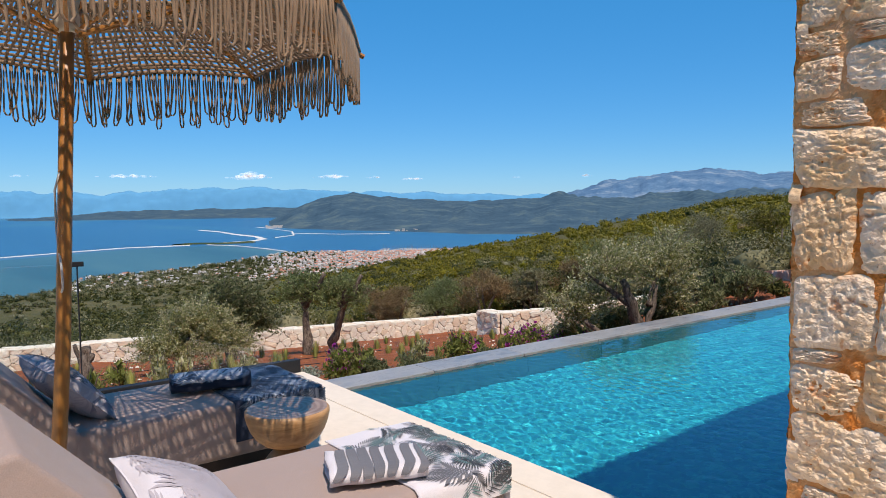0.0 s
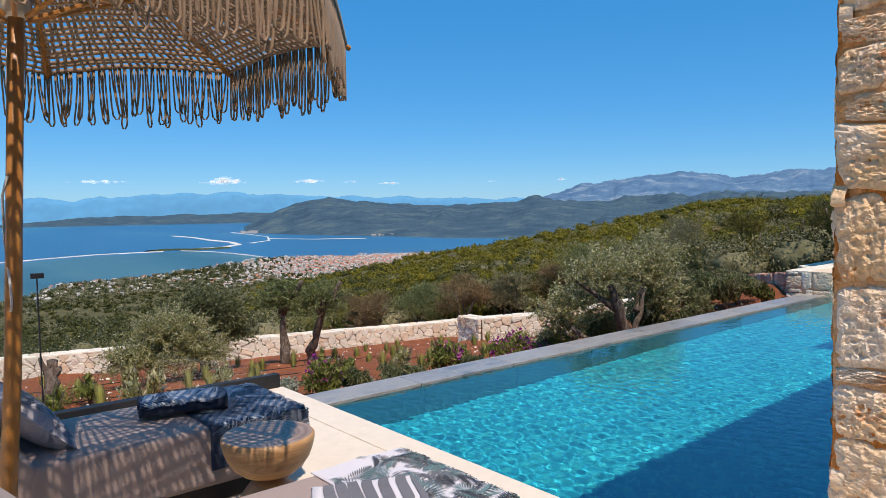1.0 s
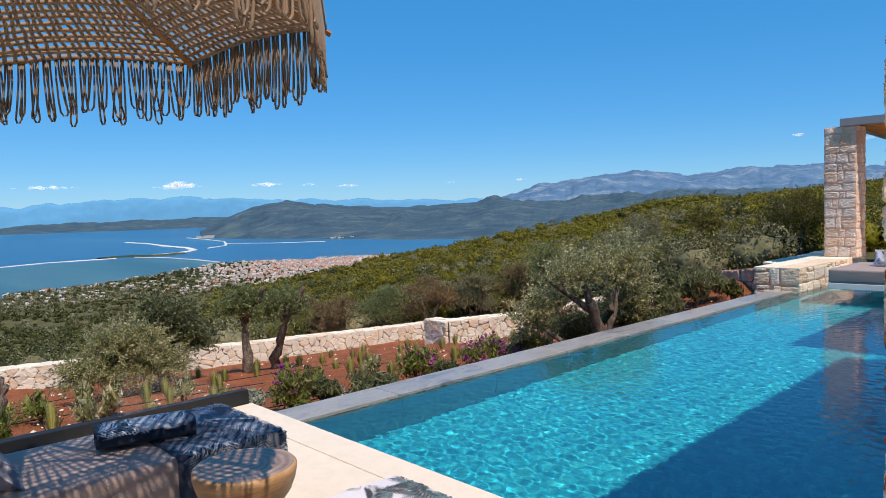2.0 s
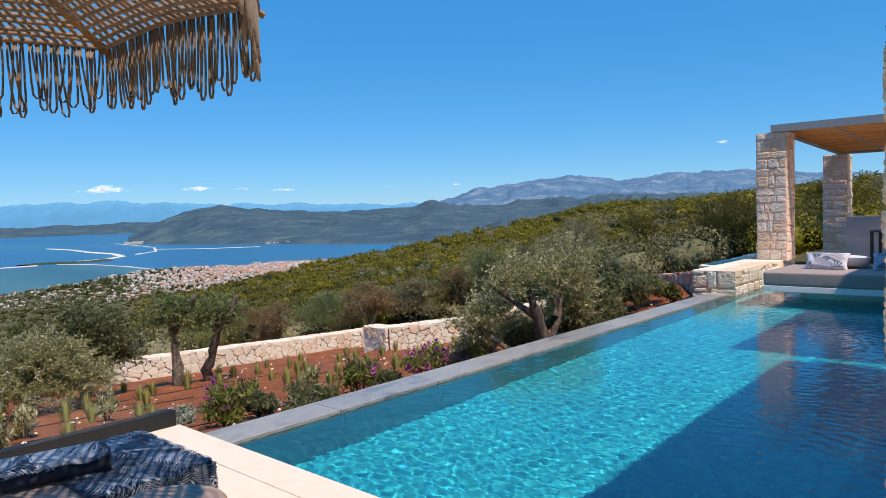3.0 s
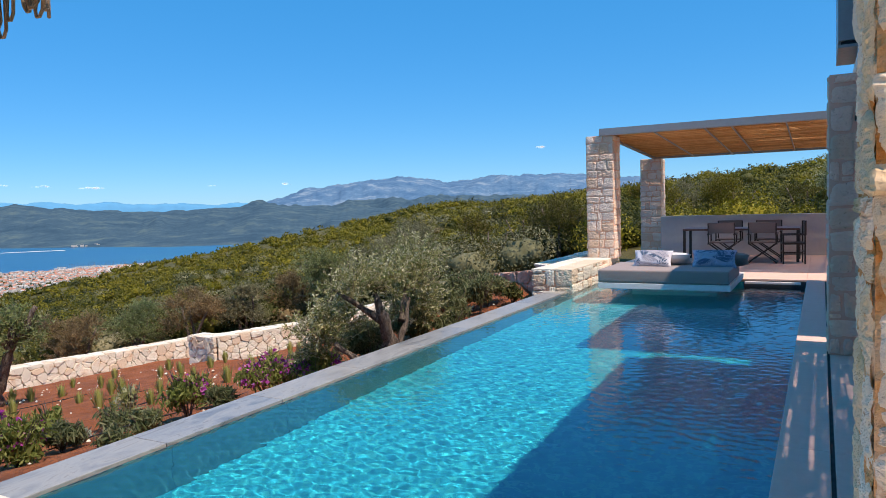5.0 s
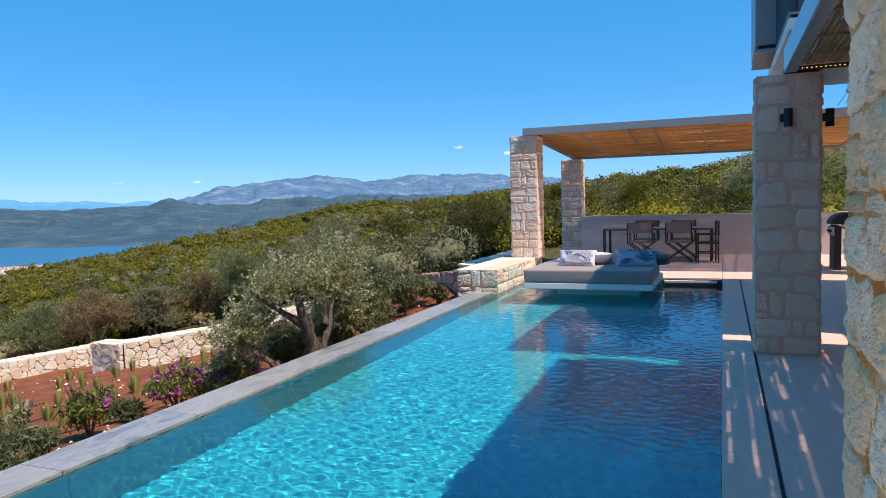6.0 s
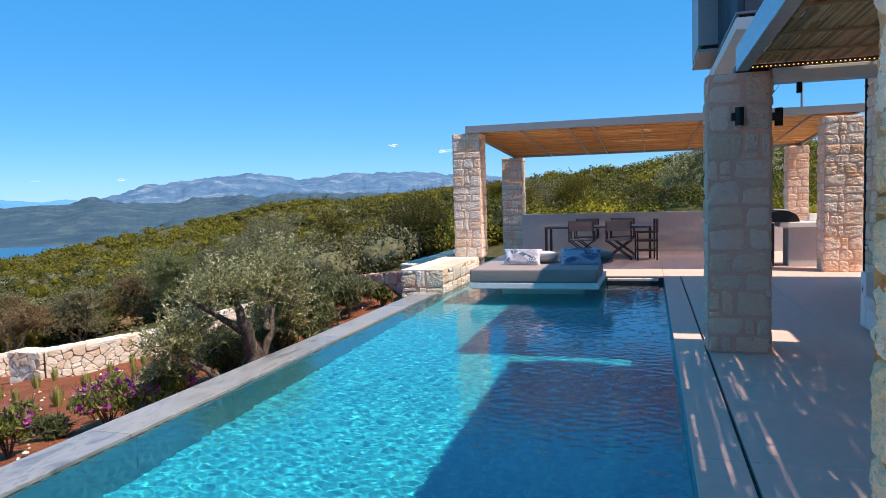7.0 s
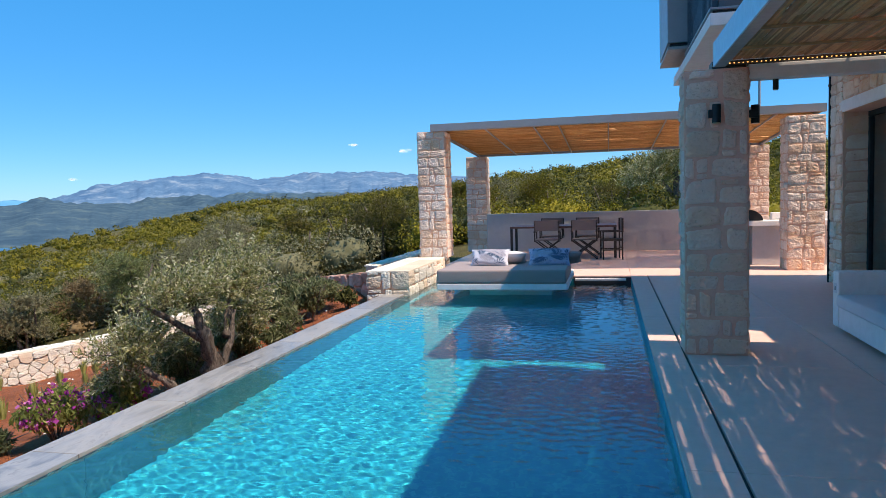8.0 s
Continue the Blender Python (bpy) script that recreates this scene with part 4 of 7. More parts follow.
def pool_surface():
    """The water's surface with small crossing waves."""
    g = np.random.default_rng(64)
    nx, ny = 300, 930
    X, Y = np.meshgrid(np.linspace(PX0, 0, nx), np.linspace(PY0, PY1, ny), indexing="ij")
    Z = np.full_like(X, WATER)
    for _ in range(34):
        wave, way = 0.048 * (0.20 / 0.048) ** g.random(), g.normal(1.9, 0.7)
        k = 2 * math.pi / wave
        Z += 0.0071 / k * g.uniform(0.5, 1.3) * np.sin(k * (X * math.cos(way) + Y * math.sin(way)) + g.uniform(0, 6.3) + 0.8 * np.sin(X * 1.7 + Y * g.uniform(0.5, 1.5)))
    verts = np.stack([X, Y, Z], -1).reshape(-1, 3)
    idx = np.arange(nx * ny).reshape(nx, ny)
    faces = np.stack([idx[:-1, :-1], idx[1:, :-1], idx[1:, 1:], idx[:-1, 1:]], -1).reshape(-1, 4)
    wat = raw("pool_water", verts.tolist(), faces.tolist(), M["water"], smooth=True)
    tagged(wat, "rippling clear turquoise swimming pool water", "water", kind="structure")
    wat.cycles.is_caustics_caster = True


pool_surface()
bpy.data.objects["pool_basin"].cycles.is_caustics_receiver = True
for ob in bpy.data.objects["pool_basin"].children:
    ob.cycles.is_caustics_receiver = True

# overflow rim of stone slabs
rim = thing("pool_coping", "grey veined stone coping slabs along the overflow edge", "coping", kind="structure")
box_part("rim_wall", (-4.05, PX0 - 0.004, PY0 - 0.1, 15.2, -1.7, RIM - 0.034), M["slate"], rim, bevel=0.004)
y = PY0 - 0.02
while y < 15.1:
    ln = min(1.18, 15.2 - y)
    box_part("slab", (-4.08, PX0, y, y + ln - 0.007, RIM - 0.03, RIM), M["slate"], rim, bevel=0.003, segs=1)
    y += ln
box_part("rim_edge", (-4.10, -4.083, PY0 - 0.02, 12.55, RIM - 0.10, RIM - 0.004), M["slate"], rim, "dark outer edge strip", bevel=0.003)

# terrace deck of large slabs with joints and a slot drain
deck = thing("floor", "pale warm grey microcement terrace in shade", "floor", kind="structure")
box_part("base_slab", (0.02, 4.6, -3.0, 22.0, -0.5, -0.03), M["grey_plaster"], deck, bevel=0)
box_part("base_slab", (-4.0, -0.02, 14.4, 22.0, -0.5, -0.03), M["grey_plaster"], deck, bevel=0)
box_part("base_slab", (-4.2, 0.02, -3.0, 2.78, -0.5, -0.03), M["grey_plaster"], deck, bevel=0)


def slabs(xs, ys, parent, material, z=0.0, gap=0.004):
    for xa, xb in zip(xs[:-1], xs[1:]):
        for ya, yb in zip(ys[:-1], ys[1:]):
            box_part("slab", (xa + gap / 2, xb - gap / 2, ya + gap / 2, yb - gap / 2, z - 0.03, z), material, parent, bevel=0.002, segs=1)


slabs((0.0, 0.275), (2.8, 5.2, 7.6, 10.0, 12.4, 14.34), deck, M["deck"])
slabs((0.295, 1.6, 3.0, 4.6), (2.8, 5.2, 7.6, 10.0, 12.4, 14.34), deck, M["deck"])
slabs((-3.55, -2.2, 0.0, 1.6, 3.0, 4.6), (14.34, 15.4, 17.8, 20.1), deck, M["deck"])
slabs((-4.14, -2.0, 0.0, 2.2, 4.6), (-3.0, 0.0, 2.546), deck, M["strip"], -0.006)
box_part("drain_channel", (0.275, 0.295, 2.8, 14.34, -0.034, -0.02), M["black"], deck, bevel=0)
strip_ob = box_part("pool_end_coping", (-4.14, 0.29, 2.545, PY0, -0.14, 0.0), M["strip"], None, bevel=0.006)
tagged(strip_ob, "sunlit cream plaster coping at the pool's end", "coping", kind="structure")
box_part("pool_side_wall", (-4.14, -3.75, PY0 - 1.0, PY0 - 0.02, -1.7, -0.15), M["plaster"], strip_ob)

# pillars of the house porch and the dining pergola
pillar("rough limestone pillar with ochre mortar of the porch", 0.33, 0.87, 2.50, 3.14, 0, 2.53, STONER, 3, bed="mortar_rust", joint=0.005, hs=(0.20, 0.32), ws=(0.11, 0.40))
pillar("rough limestone pillar carrying black wall lamps", 0.28, 0.82, 7.97, 8.34, 0, 2.53, STONE9, 8, bed="mortar_pink", joint=0.021, hs=(0.15, 0.25), ws=(0.10, 0.34))
pillar("sunlit limestone pergola pillar beside the pool", -4.13, -3.56, 15.2, 15.75, 0.27, 2.82, STONE5, 13)
pillar("shaded limestone pergola pillar by the back wall", -4.13, -3.58, 20.2, 20.75, 0, 2.57, STONE5, 17)
pillar("sunlit ochre limestone pillar near the house", 2.74, 3.36, 15.05, 15.6, 0, 2.76, STONEW, 23)
pillar("sunlit limestone pillar behind the barbecue", 3.02, 3.5, 20.2, 20.7, 0, 2.57, STONEW, 29)

# low stone block beside the pool and rubble walls of the garden
blk = thing("stone_bench", "low block of pale limestone at the pool corner", "stone block", pose(-4.38, 12.55, -0.5))
part("mortar_core", box(bmesh.new(), 0.02, 0.74, 0.02, 2.64, 0.1, 0.76, 0.01), M["mortar"], blk)
rnd_b = random.Random(5)
for o, a, n, ln, z0, h in ((Vector((0, 0, 0)), Vector((1, 0, 0)), Vector((0, -1, 0)), 0.76, 0.0, 0.78), (Vector((0.76, 0, 0)), Vector((0, 1, 0)), Vector((1, 0, 0)), 2.66, 0.35, 0.43)):
    for u, v, w, hh in bond(rnd_b, ln, h, 0.16, 0.26, 0.12, 0.40):
        place_stone(STONEB, blk, rnd_b, o + a * u + Vector((0, 0, z0 + v)) - n * 0.02, a, n, w - 0.016, hh - 0.016, 0.055)
u = 0.0
while u < 2.6:
    w = min(rnd_b.uniform(0.35, 0.6), 2.66 - u)
    for xa, xb in ((0.0, 0.38), (0.38, 0.76)):
        box_part("cap_stone", (xa + 0.002, xb - 0.002, u, u + w - 0.004, 0.755, 0.79), M["rubble"], blk, bevel=0.008)
    u += w

rubble_wall("garden_wall", "white dry-stone garden wall on red earth", [(-14.1, 13.56, -2.4, -1.64), (-13.36, 13.52, -2.28, -1.62), (-11.9, 15.7, -2.2, -1.5), (-10.3, 18.2, -2.1, -1.05)], 0.5, M["rubble"], 31, (0.30, 0.125))
rubble_wall("garden_wall", "white dry-stone wall closing the terraced garden", [(-20.9, -1.0, -2.9, -2.2), (-19.9, 4.4, -2.92, -2.25), (-17.6, 9.4, -2.75, -2.14), (-17.9, 12.8, -2.95, -2.38), (-17.0, 16.6, -3.0, -2.38)], 0.5, M["rubble"], 37, (0.36, 0.14))
rubble_wall("garden_wall", "reddish rubble wall running up to the pool corner", [(-10.3, 18.2, -1.7, -0.85), (-7.5, 16.0, -0.75, -0.26), (-4.42, 13.4, -0.35, 0.24)], 0.45, M["red_rubble"], 41, (0.30, 0.19))

rubble_wall("garden_wall", "pale rubble wall climbing behind the stone block", [(-5.3, 15.4, -0.4, 0.12), (-4.32, 17.3, -0.2, 0.40)], 0.4, M["rubble"], 43, (0.28, 0.17))


# garden soil
def soil_sheet():
    xs = np.linspace(-23.5, -4.09, 190)
    ys = np.linspace(-7, 20, 260)
    X, Y = np.meshgrid(xs, ys, indexing="ij")
    Z = soil_z(X, Y) + 0.035 * fbm(X, Y, 2.2, 6, 44) + 0.03 * np.sin(3.6 * (X + 0.25 * Y)) * 0.9
    n, m = X.shape
    verts = np.stack([X, Y, Z], -1).reshape(-1, 3).tolist()
    faces = [(i * m + k, (i + 1) * m + k, (i + 1) * m + k + 1, i * m + k + 1) for i in range(n - 1) for k in range(m - 1)]
    ob = raw("garden_soil", verts, faces, M["soil"], smooth=True)
    tagged(ob, "bare red earth of a newly planted garden", "soil", kind="structure")


soil_sheet()

# pergola over the dining terrace: sloping reed roof on steel beams
perg = thing("pergola", "steel pergola with a golden reed roof over the dining place", "pergola")


def sloped(name, x0, x1, y0, y1, za, zb, t, material, parent, label=""):
    """A flat board from y0 at height za to y1 at height zb, t thick upwards."""
    bm = bmesh.new()
    v = [bm.verts.new(c) for c in ((x0, y0, za), (x1, y0, za), (x1, y1, zb), (x0, y1, zb), (x0, y0, za + t), (x1, y0, za + t), (x1, y1, zb + t), (x0, y1, zb + t))]
    for q in ((3, 2, 1, 0), (4, 5, 6, 7), (0, 1, 5, 4), (1, 2, 6, 5), (2, 3, 7, 6), (3, 0, 4, 7)):
        bm.faces.new([v[i] for i in q])
    return part(name, bm, material, parent, label)


sloped("beam", -3.83, 3.40, 15.14, 15.24, 2.82, 2.815, 0.14, M["steel"], perg)
sloped("beam", -3.83, 3.40, 20.3, 20.4, 2.575, 2.57, 0.12, M["steel"], perg)
for x in (-3.83, 3.30):
    sloped("beam", x, x + 0.08, 15.24, 20.3, 2.83, 2.58, 0.12, M["steel"], perg)
for x in (-2.76, -1.80, -1.31, -0.37, 0.69, 1.72, 2.6):
    sloped("rafter", x, x + 0.022, 15.24, 20.3, 2.815, 2.565, 0.03, M["steel"], perg)


def reeds(name, x0, x1, y0, y1, za, zb, parent, pitch=0.022, radius=0.008, along="x", drop=0.02, seed=3, holes=0, material="reed"):
    """A mat of reeds laid side by side, one mesh."""
    g = random.Random(seed)
    lines = []
    gaps = [(g.uniform(x0, x1), g.uniform(y0, y1), g.uniform(0.14, 0.60), 0.0095) for _ in range(holes)]
    if along == "x":
        n = int((y1 - y0) / pitch)
        for i in range(n):
            if g.random() < drop:
                continue
            y = y0 + (i + 0.5) * pitch + g.gauss(0, pitch * 0.12)
            z = za + (zb - za) * (i + 0.5) / n + g.gauss(0, 0.003)
            x = x0
            while x < x1:
                e = min(x + g.uniform(1.2, 2.4), x1)
                r = radius * g.uniform(0.75, 1.2)
                lines.append(([(x, y, z), (e, y + g.gauss(0, 0.006), z + g.gauss(0, 0.004))], [r, r * 0.85]))
                x = e
    else:
        n = int((x1 - x0) / pitch)
        for i in range(n):
            if g.random() < drop:
                continue
            x = x0 + (i + 0.5) * pitch + g.gauss(0, pitch * 0.12)
            y = y0
            while y < y1:
                e = min(y + g.uniform(1.2, 2.4), y1)
                thin = [h for h in gaps if abs(x - h[0]) < h[3] and y + 0.2 < h[1] < e - 0.2]
                r = radius * g.uniform(0.92, 1.15)
                cuts = [(y, r)]
                for hx, hy, hl, hw in thin[:1]:
                    slim = r * g.uniform(0.55, 0.84)
                    cuts += [(hy - hl / 2, r), (hy - hl / 2 + 0.01, slim), (hy + hl / 2 - 0.01, slim), (hy + hl / 2, r)]
                cuts.append((e, r * 0.95))
                dz, dx = g.gauss(0, 0.003), g.gauss(0, 0.003)
                lines.append(([(x + dx * k / len(cuts), yy, za + dz) for k, (yy, _) in enumerate(cuts)], [q for _, q in cuts]))
                y = e
    v, f = join_tubes(lines, 5)
    ob = raw(name, v, f, M[material], parent, "golden reed matting", smooth=True)
    ob["kind"] = "stuff"
    return ob


reeds("reed_mat", -3.75, 3.30, 15.24, 20.3, 2.87, 2.635, perg, 0.02, 0.011)
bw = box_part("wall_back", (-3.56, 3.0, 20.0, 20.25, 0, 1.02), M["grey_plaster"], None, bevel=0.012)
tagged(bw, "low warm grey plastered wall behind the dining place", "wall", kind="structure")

# porch of the house: beams, reed ceiling, stone wall
porch = thing("porch_roof", "white plaster beams and reed ceiling of the house porch", "porch roof")
box_part("cross_beam", (0.824, 3.0, 8.02, 8.17, 2.43, 2.558), M["plaster"], porch)
box_part("edge_board", (0.52, 2.95, 8.02, 8.20, 2.562, 2.60), M["bronze"], porch, "dark board above the white beam", bevel=0.003)
box_part("pillar_pad", (0.52, 0.80, 8.02, 8.17, 2.534, 2.558), M["bronze"], porch, bevel=0.003)
box_part("steel_channel", (0.50, 0.512, 2.52, 7.80, 2.515, 2.715), M["bright_steel"], porch, "steel edge of the reed ceiling, sky reflection painted blue", bevel=0.002)
box_part("channel_flange", (0.513, 0.60, 2.52, 7.80, 2.515, 2.527), M["steel"], porch, bevel=0.002)
reeds("reed_mat", 0.585, 2.95, 2.54, 8.00, 2.61, 2.61, porch, 0.019, 0.0125, "y", 0.0, 5, holes=3800, material="reed_shaded")
for yy in (2.7, 3.5, 4.3, 5.1, 5.9, 6.7, 7.4):
    box_part("joist", (0.585, 2.95, yy, yy + 0.03, 2.575, 2.595), M["wood"], porch, bevel=0.003)

hw = thing("wall_east", "rough limestone house wall with a wide glazed opening", "wall", kind="structure")
for b in ((2.96, 3.35, 12.75, 13.4, 0, 3.3), (2.96, 3.35, -3.0, 12.75, 2.55, 3.3), (2.96, 3.35, -3.0, 7.0, 0, 2.55)):
    box_part("mortar_core", b, M["mortar"], hw, bevel=0.0)
rnd_w = random.Random(77)
for u, v, w, hh in bond(rnd_w, 0.62, 3.25, 0.14, 0.30, 0.16, 0.36):
    place_stone(STONEW, hw, rnd_w, Vector((2.965, 12.76 + u, v)), Vector((0, -1, 0)), Vector((-1, 0, 0)), w - 0.024, hh - 0.024, 0.055)
for u, v, w, hh in bond(rnd_w, 5.6, 0.55, 0.14, 0.30, 0.2, 0.5):
    place_stone(STONEW, hw, rnd_w, Vector((2.965, 7.15 + u, 2.72 + v)), Vector((0, -1, 0)), Vector((-1, 0, 0)), w - 0.024, hh - 0.024, 0.055)
for u, v, w, hh in bond(rnd_w, 0.34, 2.5, 0.14, 0.30, 0.16, 0.34):
    place_stone(STONEW, hw, rnd_w, Vector((2.99 + u, 12.755, v)), Vector((1, 0, 0)), Vector((0, -1, 0)), w - 0.02, hh - 0.024, 0.055)
box_part("lintel", (2.945, 3.34, 6.9, 12.9, 2.555, 2.72), M["plaster"], hw, "white concrete lintel")
# Upper storey out of view; its south end is set by the sun strip
up = box_part("wall_upper", (3.0, 8.5, 8.64, 13.4, 3.402, 6.0), M["plaster"], None, bevel=0.01)
tagged(up, "white upper storey of the house", "wall", kind="structure")
for b, nm in (((8.3, 8.5, -3.0, 13.4, 0, 3.3), "wall_far_east"), ((3.35, 8.3, 13.2, 13.4, 0, 3.3), "wall_north"), ((-4.2, 8.5, -3.4, -3.0, 0, 3.3), "wall_south")):
    tagged(box_part(nm, b, M["plaster"], None), "plain white plastered house wall", "wall", kind="structure")
cl = box_part("ceiling", (2.97, 8.5, -3.0, 13.4, 3.31, 3.4), M["plaster"], None)
tagged(cl, "white plastered ceiling slab", "ceiling", kind="structure")
fl = box_part("floor_indoors", (4.604, 8.3, -3.0, 13.2, -0.5, 0.0), M["deck"], None)
tagged(fl, "pale floor inside the house", "floor", kind="structure")
bal = thing("balcony", "white balcony slab with dark louvred railing on the upper floor", "balcony")
box_part("slab", (0.61, 2.95, 8.80, 12.75, 3.08, 3.20), M["plaster"], bal, "white plastered slab", bevel=0.006)
# Black inset strip puts the gap's shade above the slab into colour
box_part("shadow_gap", (0.64, 2.94, 8.84, 12.70, 3.203, 3.23), M["black"], bal, bevel=0)
box_part("top_plate", (0.61, 2.95, 8.80, 11.15, 3.233, 3.255), M["steel"], bal, bevel=0.003)
box_part("front_panel", (0.70, 2.95, 8.83, 8.87, 3.258, 4.25), M["dark_steel"], bal, "dark grey sheet panel", bevel=0.003)
for i in range(24):
    box_part("louvre", (0.64, 0.70, 8.92 + i * 0.093, 8.945 + i * 0.093, 3.258, 4.22), M["slate_blue"], bal, bevel=0)
box_part("louvre_backing", (0.715, 0.74, 8.90, 11.15, 3.258, 4.22), M["slate_blue"], bal, bevel=0)
box_part("hand_rail", (0.62, 0.72, 8.83, 11.17, 4.252, 4.30), M["dark_steel"], bal, bevel=0.004)
cab = thing("facade_cabinet", "pale grey sheet metal box on the balcony's corner", "metal box")
box_part("casing", (0.405, 0.80, 11.20, 12.64, 3.42, 4.60), M["steel"], cab, "pale grey sheet metal casing", bevel=0.004)
# Black filler paints the shade of the slot under the casing
box_part("recess", (0.44, 0.80, 11.24, 12.60, 3.375, 3.416), M["black"], cab, bevel=0)
box_part("bottom_plate", (0.405, 0.80, 11.20, 12.64, 3.335, 3.372), M["steel"], cab, bevel=0.003)
# Unseen slab added as a shadow caster for the far pool and daybed
can = thing("roof_canopy", "unseen white slab added to shade the pool and deck", "roof", kind="structure")
box_part("canopy_slab", (0.6, 2.996, 8.13, 13.4, 4.85, 5.0), M["plaster"], can)
# Unseen slab added so its edge draws the near pool's shadow line
awn = thing("roof_awning", "unseen white slab on posts, added to shade the pool", "sunshade")
box_part("shade_slab", (1.31, 2.35, 2.3, 7.86, 4.92, 5.0), M["plaster"], awn)
for yy in (2.6, 7.5):
    box_part("arm", (1.4, 3.12, yy, yy + 0.06, 4.84, 4.917), M["steel"], awn, bevel=0.004)
    box_part("post", (3.06, 3.12, yy, yy + 0.06, 3.40, 4.837), M["steel"], awn, bevel=0.004)


# ---- sunbathing corner ----
def frond_print(parent, place, span, inks, seed, size=(0.16, 0.30), wide=1.0):
    """Printed palm fronds lying on a cloth: place maps (u, v, lift) to a point; span is (u0, u1, v0, v1)."""
    g = random.Random(seed)
    lift = 0.0012
    for ink, count in inks:
        verts, faces = [], []
        for _ in range(count):
            u, v = g.uniform(span[0], span[1]), g.uniform(span[2], span[3])
            a = g.uniform(0, 2 * math.pi)
            ln = g.uniform(*size)
            bend = g.uniform(-0.8, 0.8)
            lift += 0.00003
            pairs = g.randint(9, 15)
            for k in range(pairs):
                t = (k + 0.5) / pairs
                b = a + bend * t
                cu, cv = u + math.cos(b) * ln * t, v + math.sin(b) * ln * t
                reach = ln * 0.48 * math.sin(math.pi * (0.12 + 0.82 * t)) ** 0.8
                for side in (-1, 1):
                    c = b + side * (1.15 - 0.65 * t)
                    w = reach * 0.085 * wide
                    strip = [(0.0, 0.15), (0.35, 1.0), (0.7, 0.75), (1.0, 0.0)]
                    k0, inside = len(verts), True
                    for s, q in strip:
                        for e in (-1, 1):
                            x = cu + math.cos(c) * reach * s - math.sin(c) * w * q * e
                            y = cv + math.sin(c) * reach * s + math.cos(c) * w * q * e
                            if not (span[0] <= x <= span[1] and span[2] <= y <= span[3]):
                                inside = False
                            verts.append(tuple(place(x, y, lift)))
                    if inside:
                        faces += [(k0 + 2 * i, k0 + 2 * i + 2, k0 + 2 * i + 3, k0 + 2 * i + 1) for i in range(3)]
        raw("frond_print", verts, faces, M[ink], parent)["kind"] = "stuff"


def cushion_mesh(w, d, t, n=18, pinch=2.6, sag=0.0, seed=1):
    """A soft cushion lying flat: w along x, d along y, t thick, pinched to its seams and corners."""
    g = np.random.default_rng(seed)
    u = np.linspace(-1, 1, n)
    U, V = np.meshgrid(u, u, indexing="ij")
    edge = np.maximum((1 - np.abs(U) ** pinch) * (1 - np.abs(V) ** pinch), 0) ** 0.45
    pull = 1 - 0.10 * (1 - np.abs(V) ** 2) * np.abs(U) ** 6
    pull2 = 1 - 0.10 * (1 - np.abs(U) ** 2) * np.abs(V) ** 6
    X, Y = U * w / 2 * pull, V * d / 2 * pull2
    wob = 0.04 * t * np.sin(U * 4.1 + seed) * np.sin(V * 3.3)
    verts = np.concatenate([np.stack([X, Y, edge * t / 2 + wob * edge], -1).reshape(-1, 3), np.stack([X, Y, -edge * t / 2], -1).reshape(-1, 3)])
    faces, m = [], n * n
    for i in range(n - 1):
        for j in range(n - 1):
            a, b, c, e = i * n + j, (i + 1) * n + j, (i + 1) * n + j + 1, i * n + j + 1
            faces += [(a, b, c, e), (m + e, m + c, m + b, m + a)]
    return verts.tolist(), faces


def pillow(label, m, w, d, t, material, seed=1, back=None, inks=()):
    ob = thing("pillow", label, "pillow", m, "pillows")
    v, f = cushion_mesh(w, d, t, seed=seed)
    cover = raw("cover", v, f, material, ob, smooth=True)

    def place(u, v, lift):
        e = max((1 - abs(u) ** 2.6) * (1 - abs(v) ** 2.6), 0) ** 0.45
        q = 1 - 0.10 * (1 - v * v) * abs(u) ** 6, 1 - 0.10 * (1 - u * u) * abs(v) ** 6
        wob = 0.04 * t * math.sin(u * 4.1 + seed) * math.sin(v * 3.3)
        return (u * w / 2 * q[0], v * d / 2 * q[1], e * (t / 2 + wob) + 0.002 + lift)

    if inks:
        frond_print(cover, place, (-0.94, 0.94, -0.94, 0.94), inks, seed + 70, (0.6, 1.1))
    ring = []
    k = 40
    for i in range(k + 1):
        a = 2 * math.pi * i / k
        c, s = math.cos(a), math.sin(a)
        r = 1.0 / max(abs(c), abs(s))
        u, vv = c * r, s * r
        ring.append((u * w / 2 * (1 - 0.10 * (1 - vv ** 2) * abs(u) ** 6), vv * d / 2 * (1 - 0.10 * (1 - u ** 2) * abs(vv) ** 6), 0))
    v, f = sweep(ring, [0.004] * len(ring), 5)
    raw("piping", v, f, back or material, ob)
    return ob


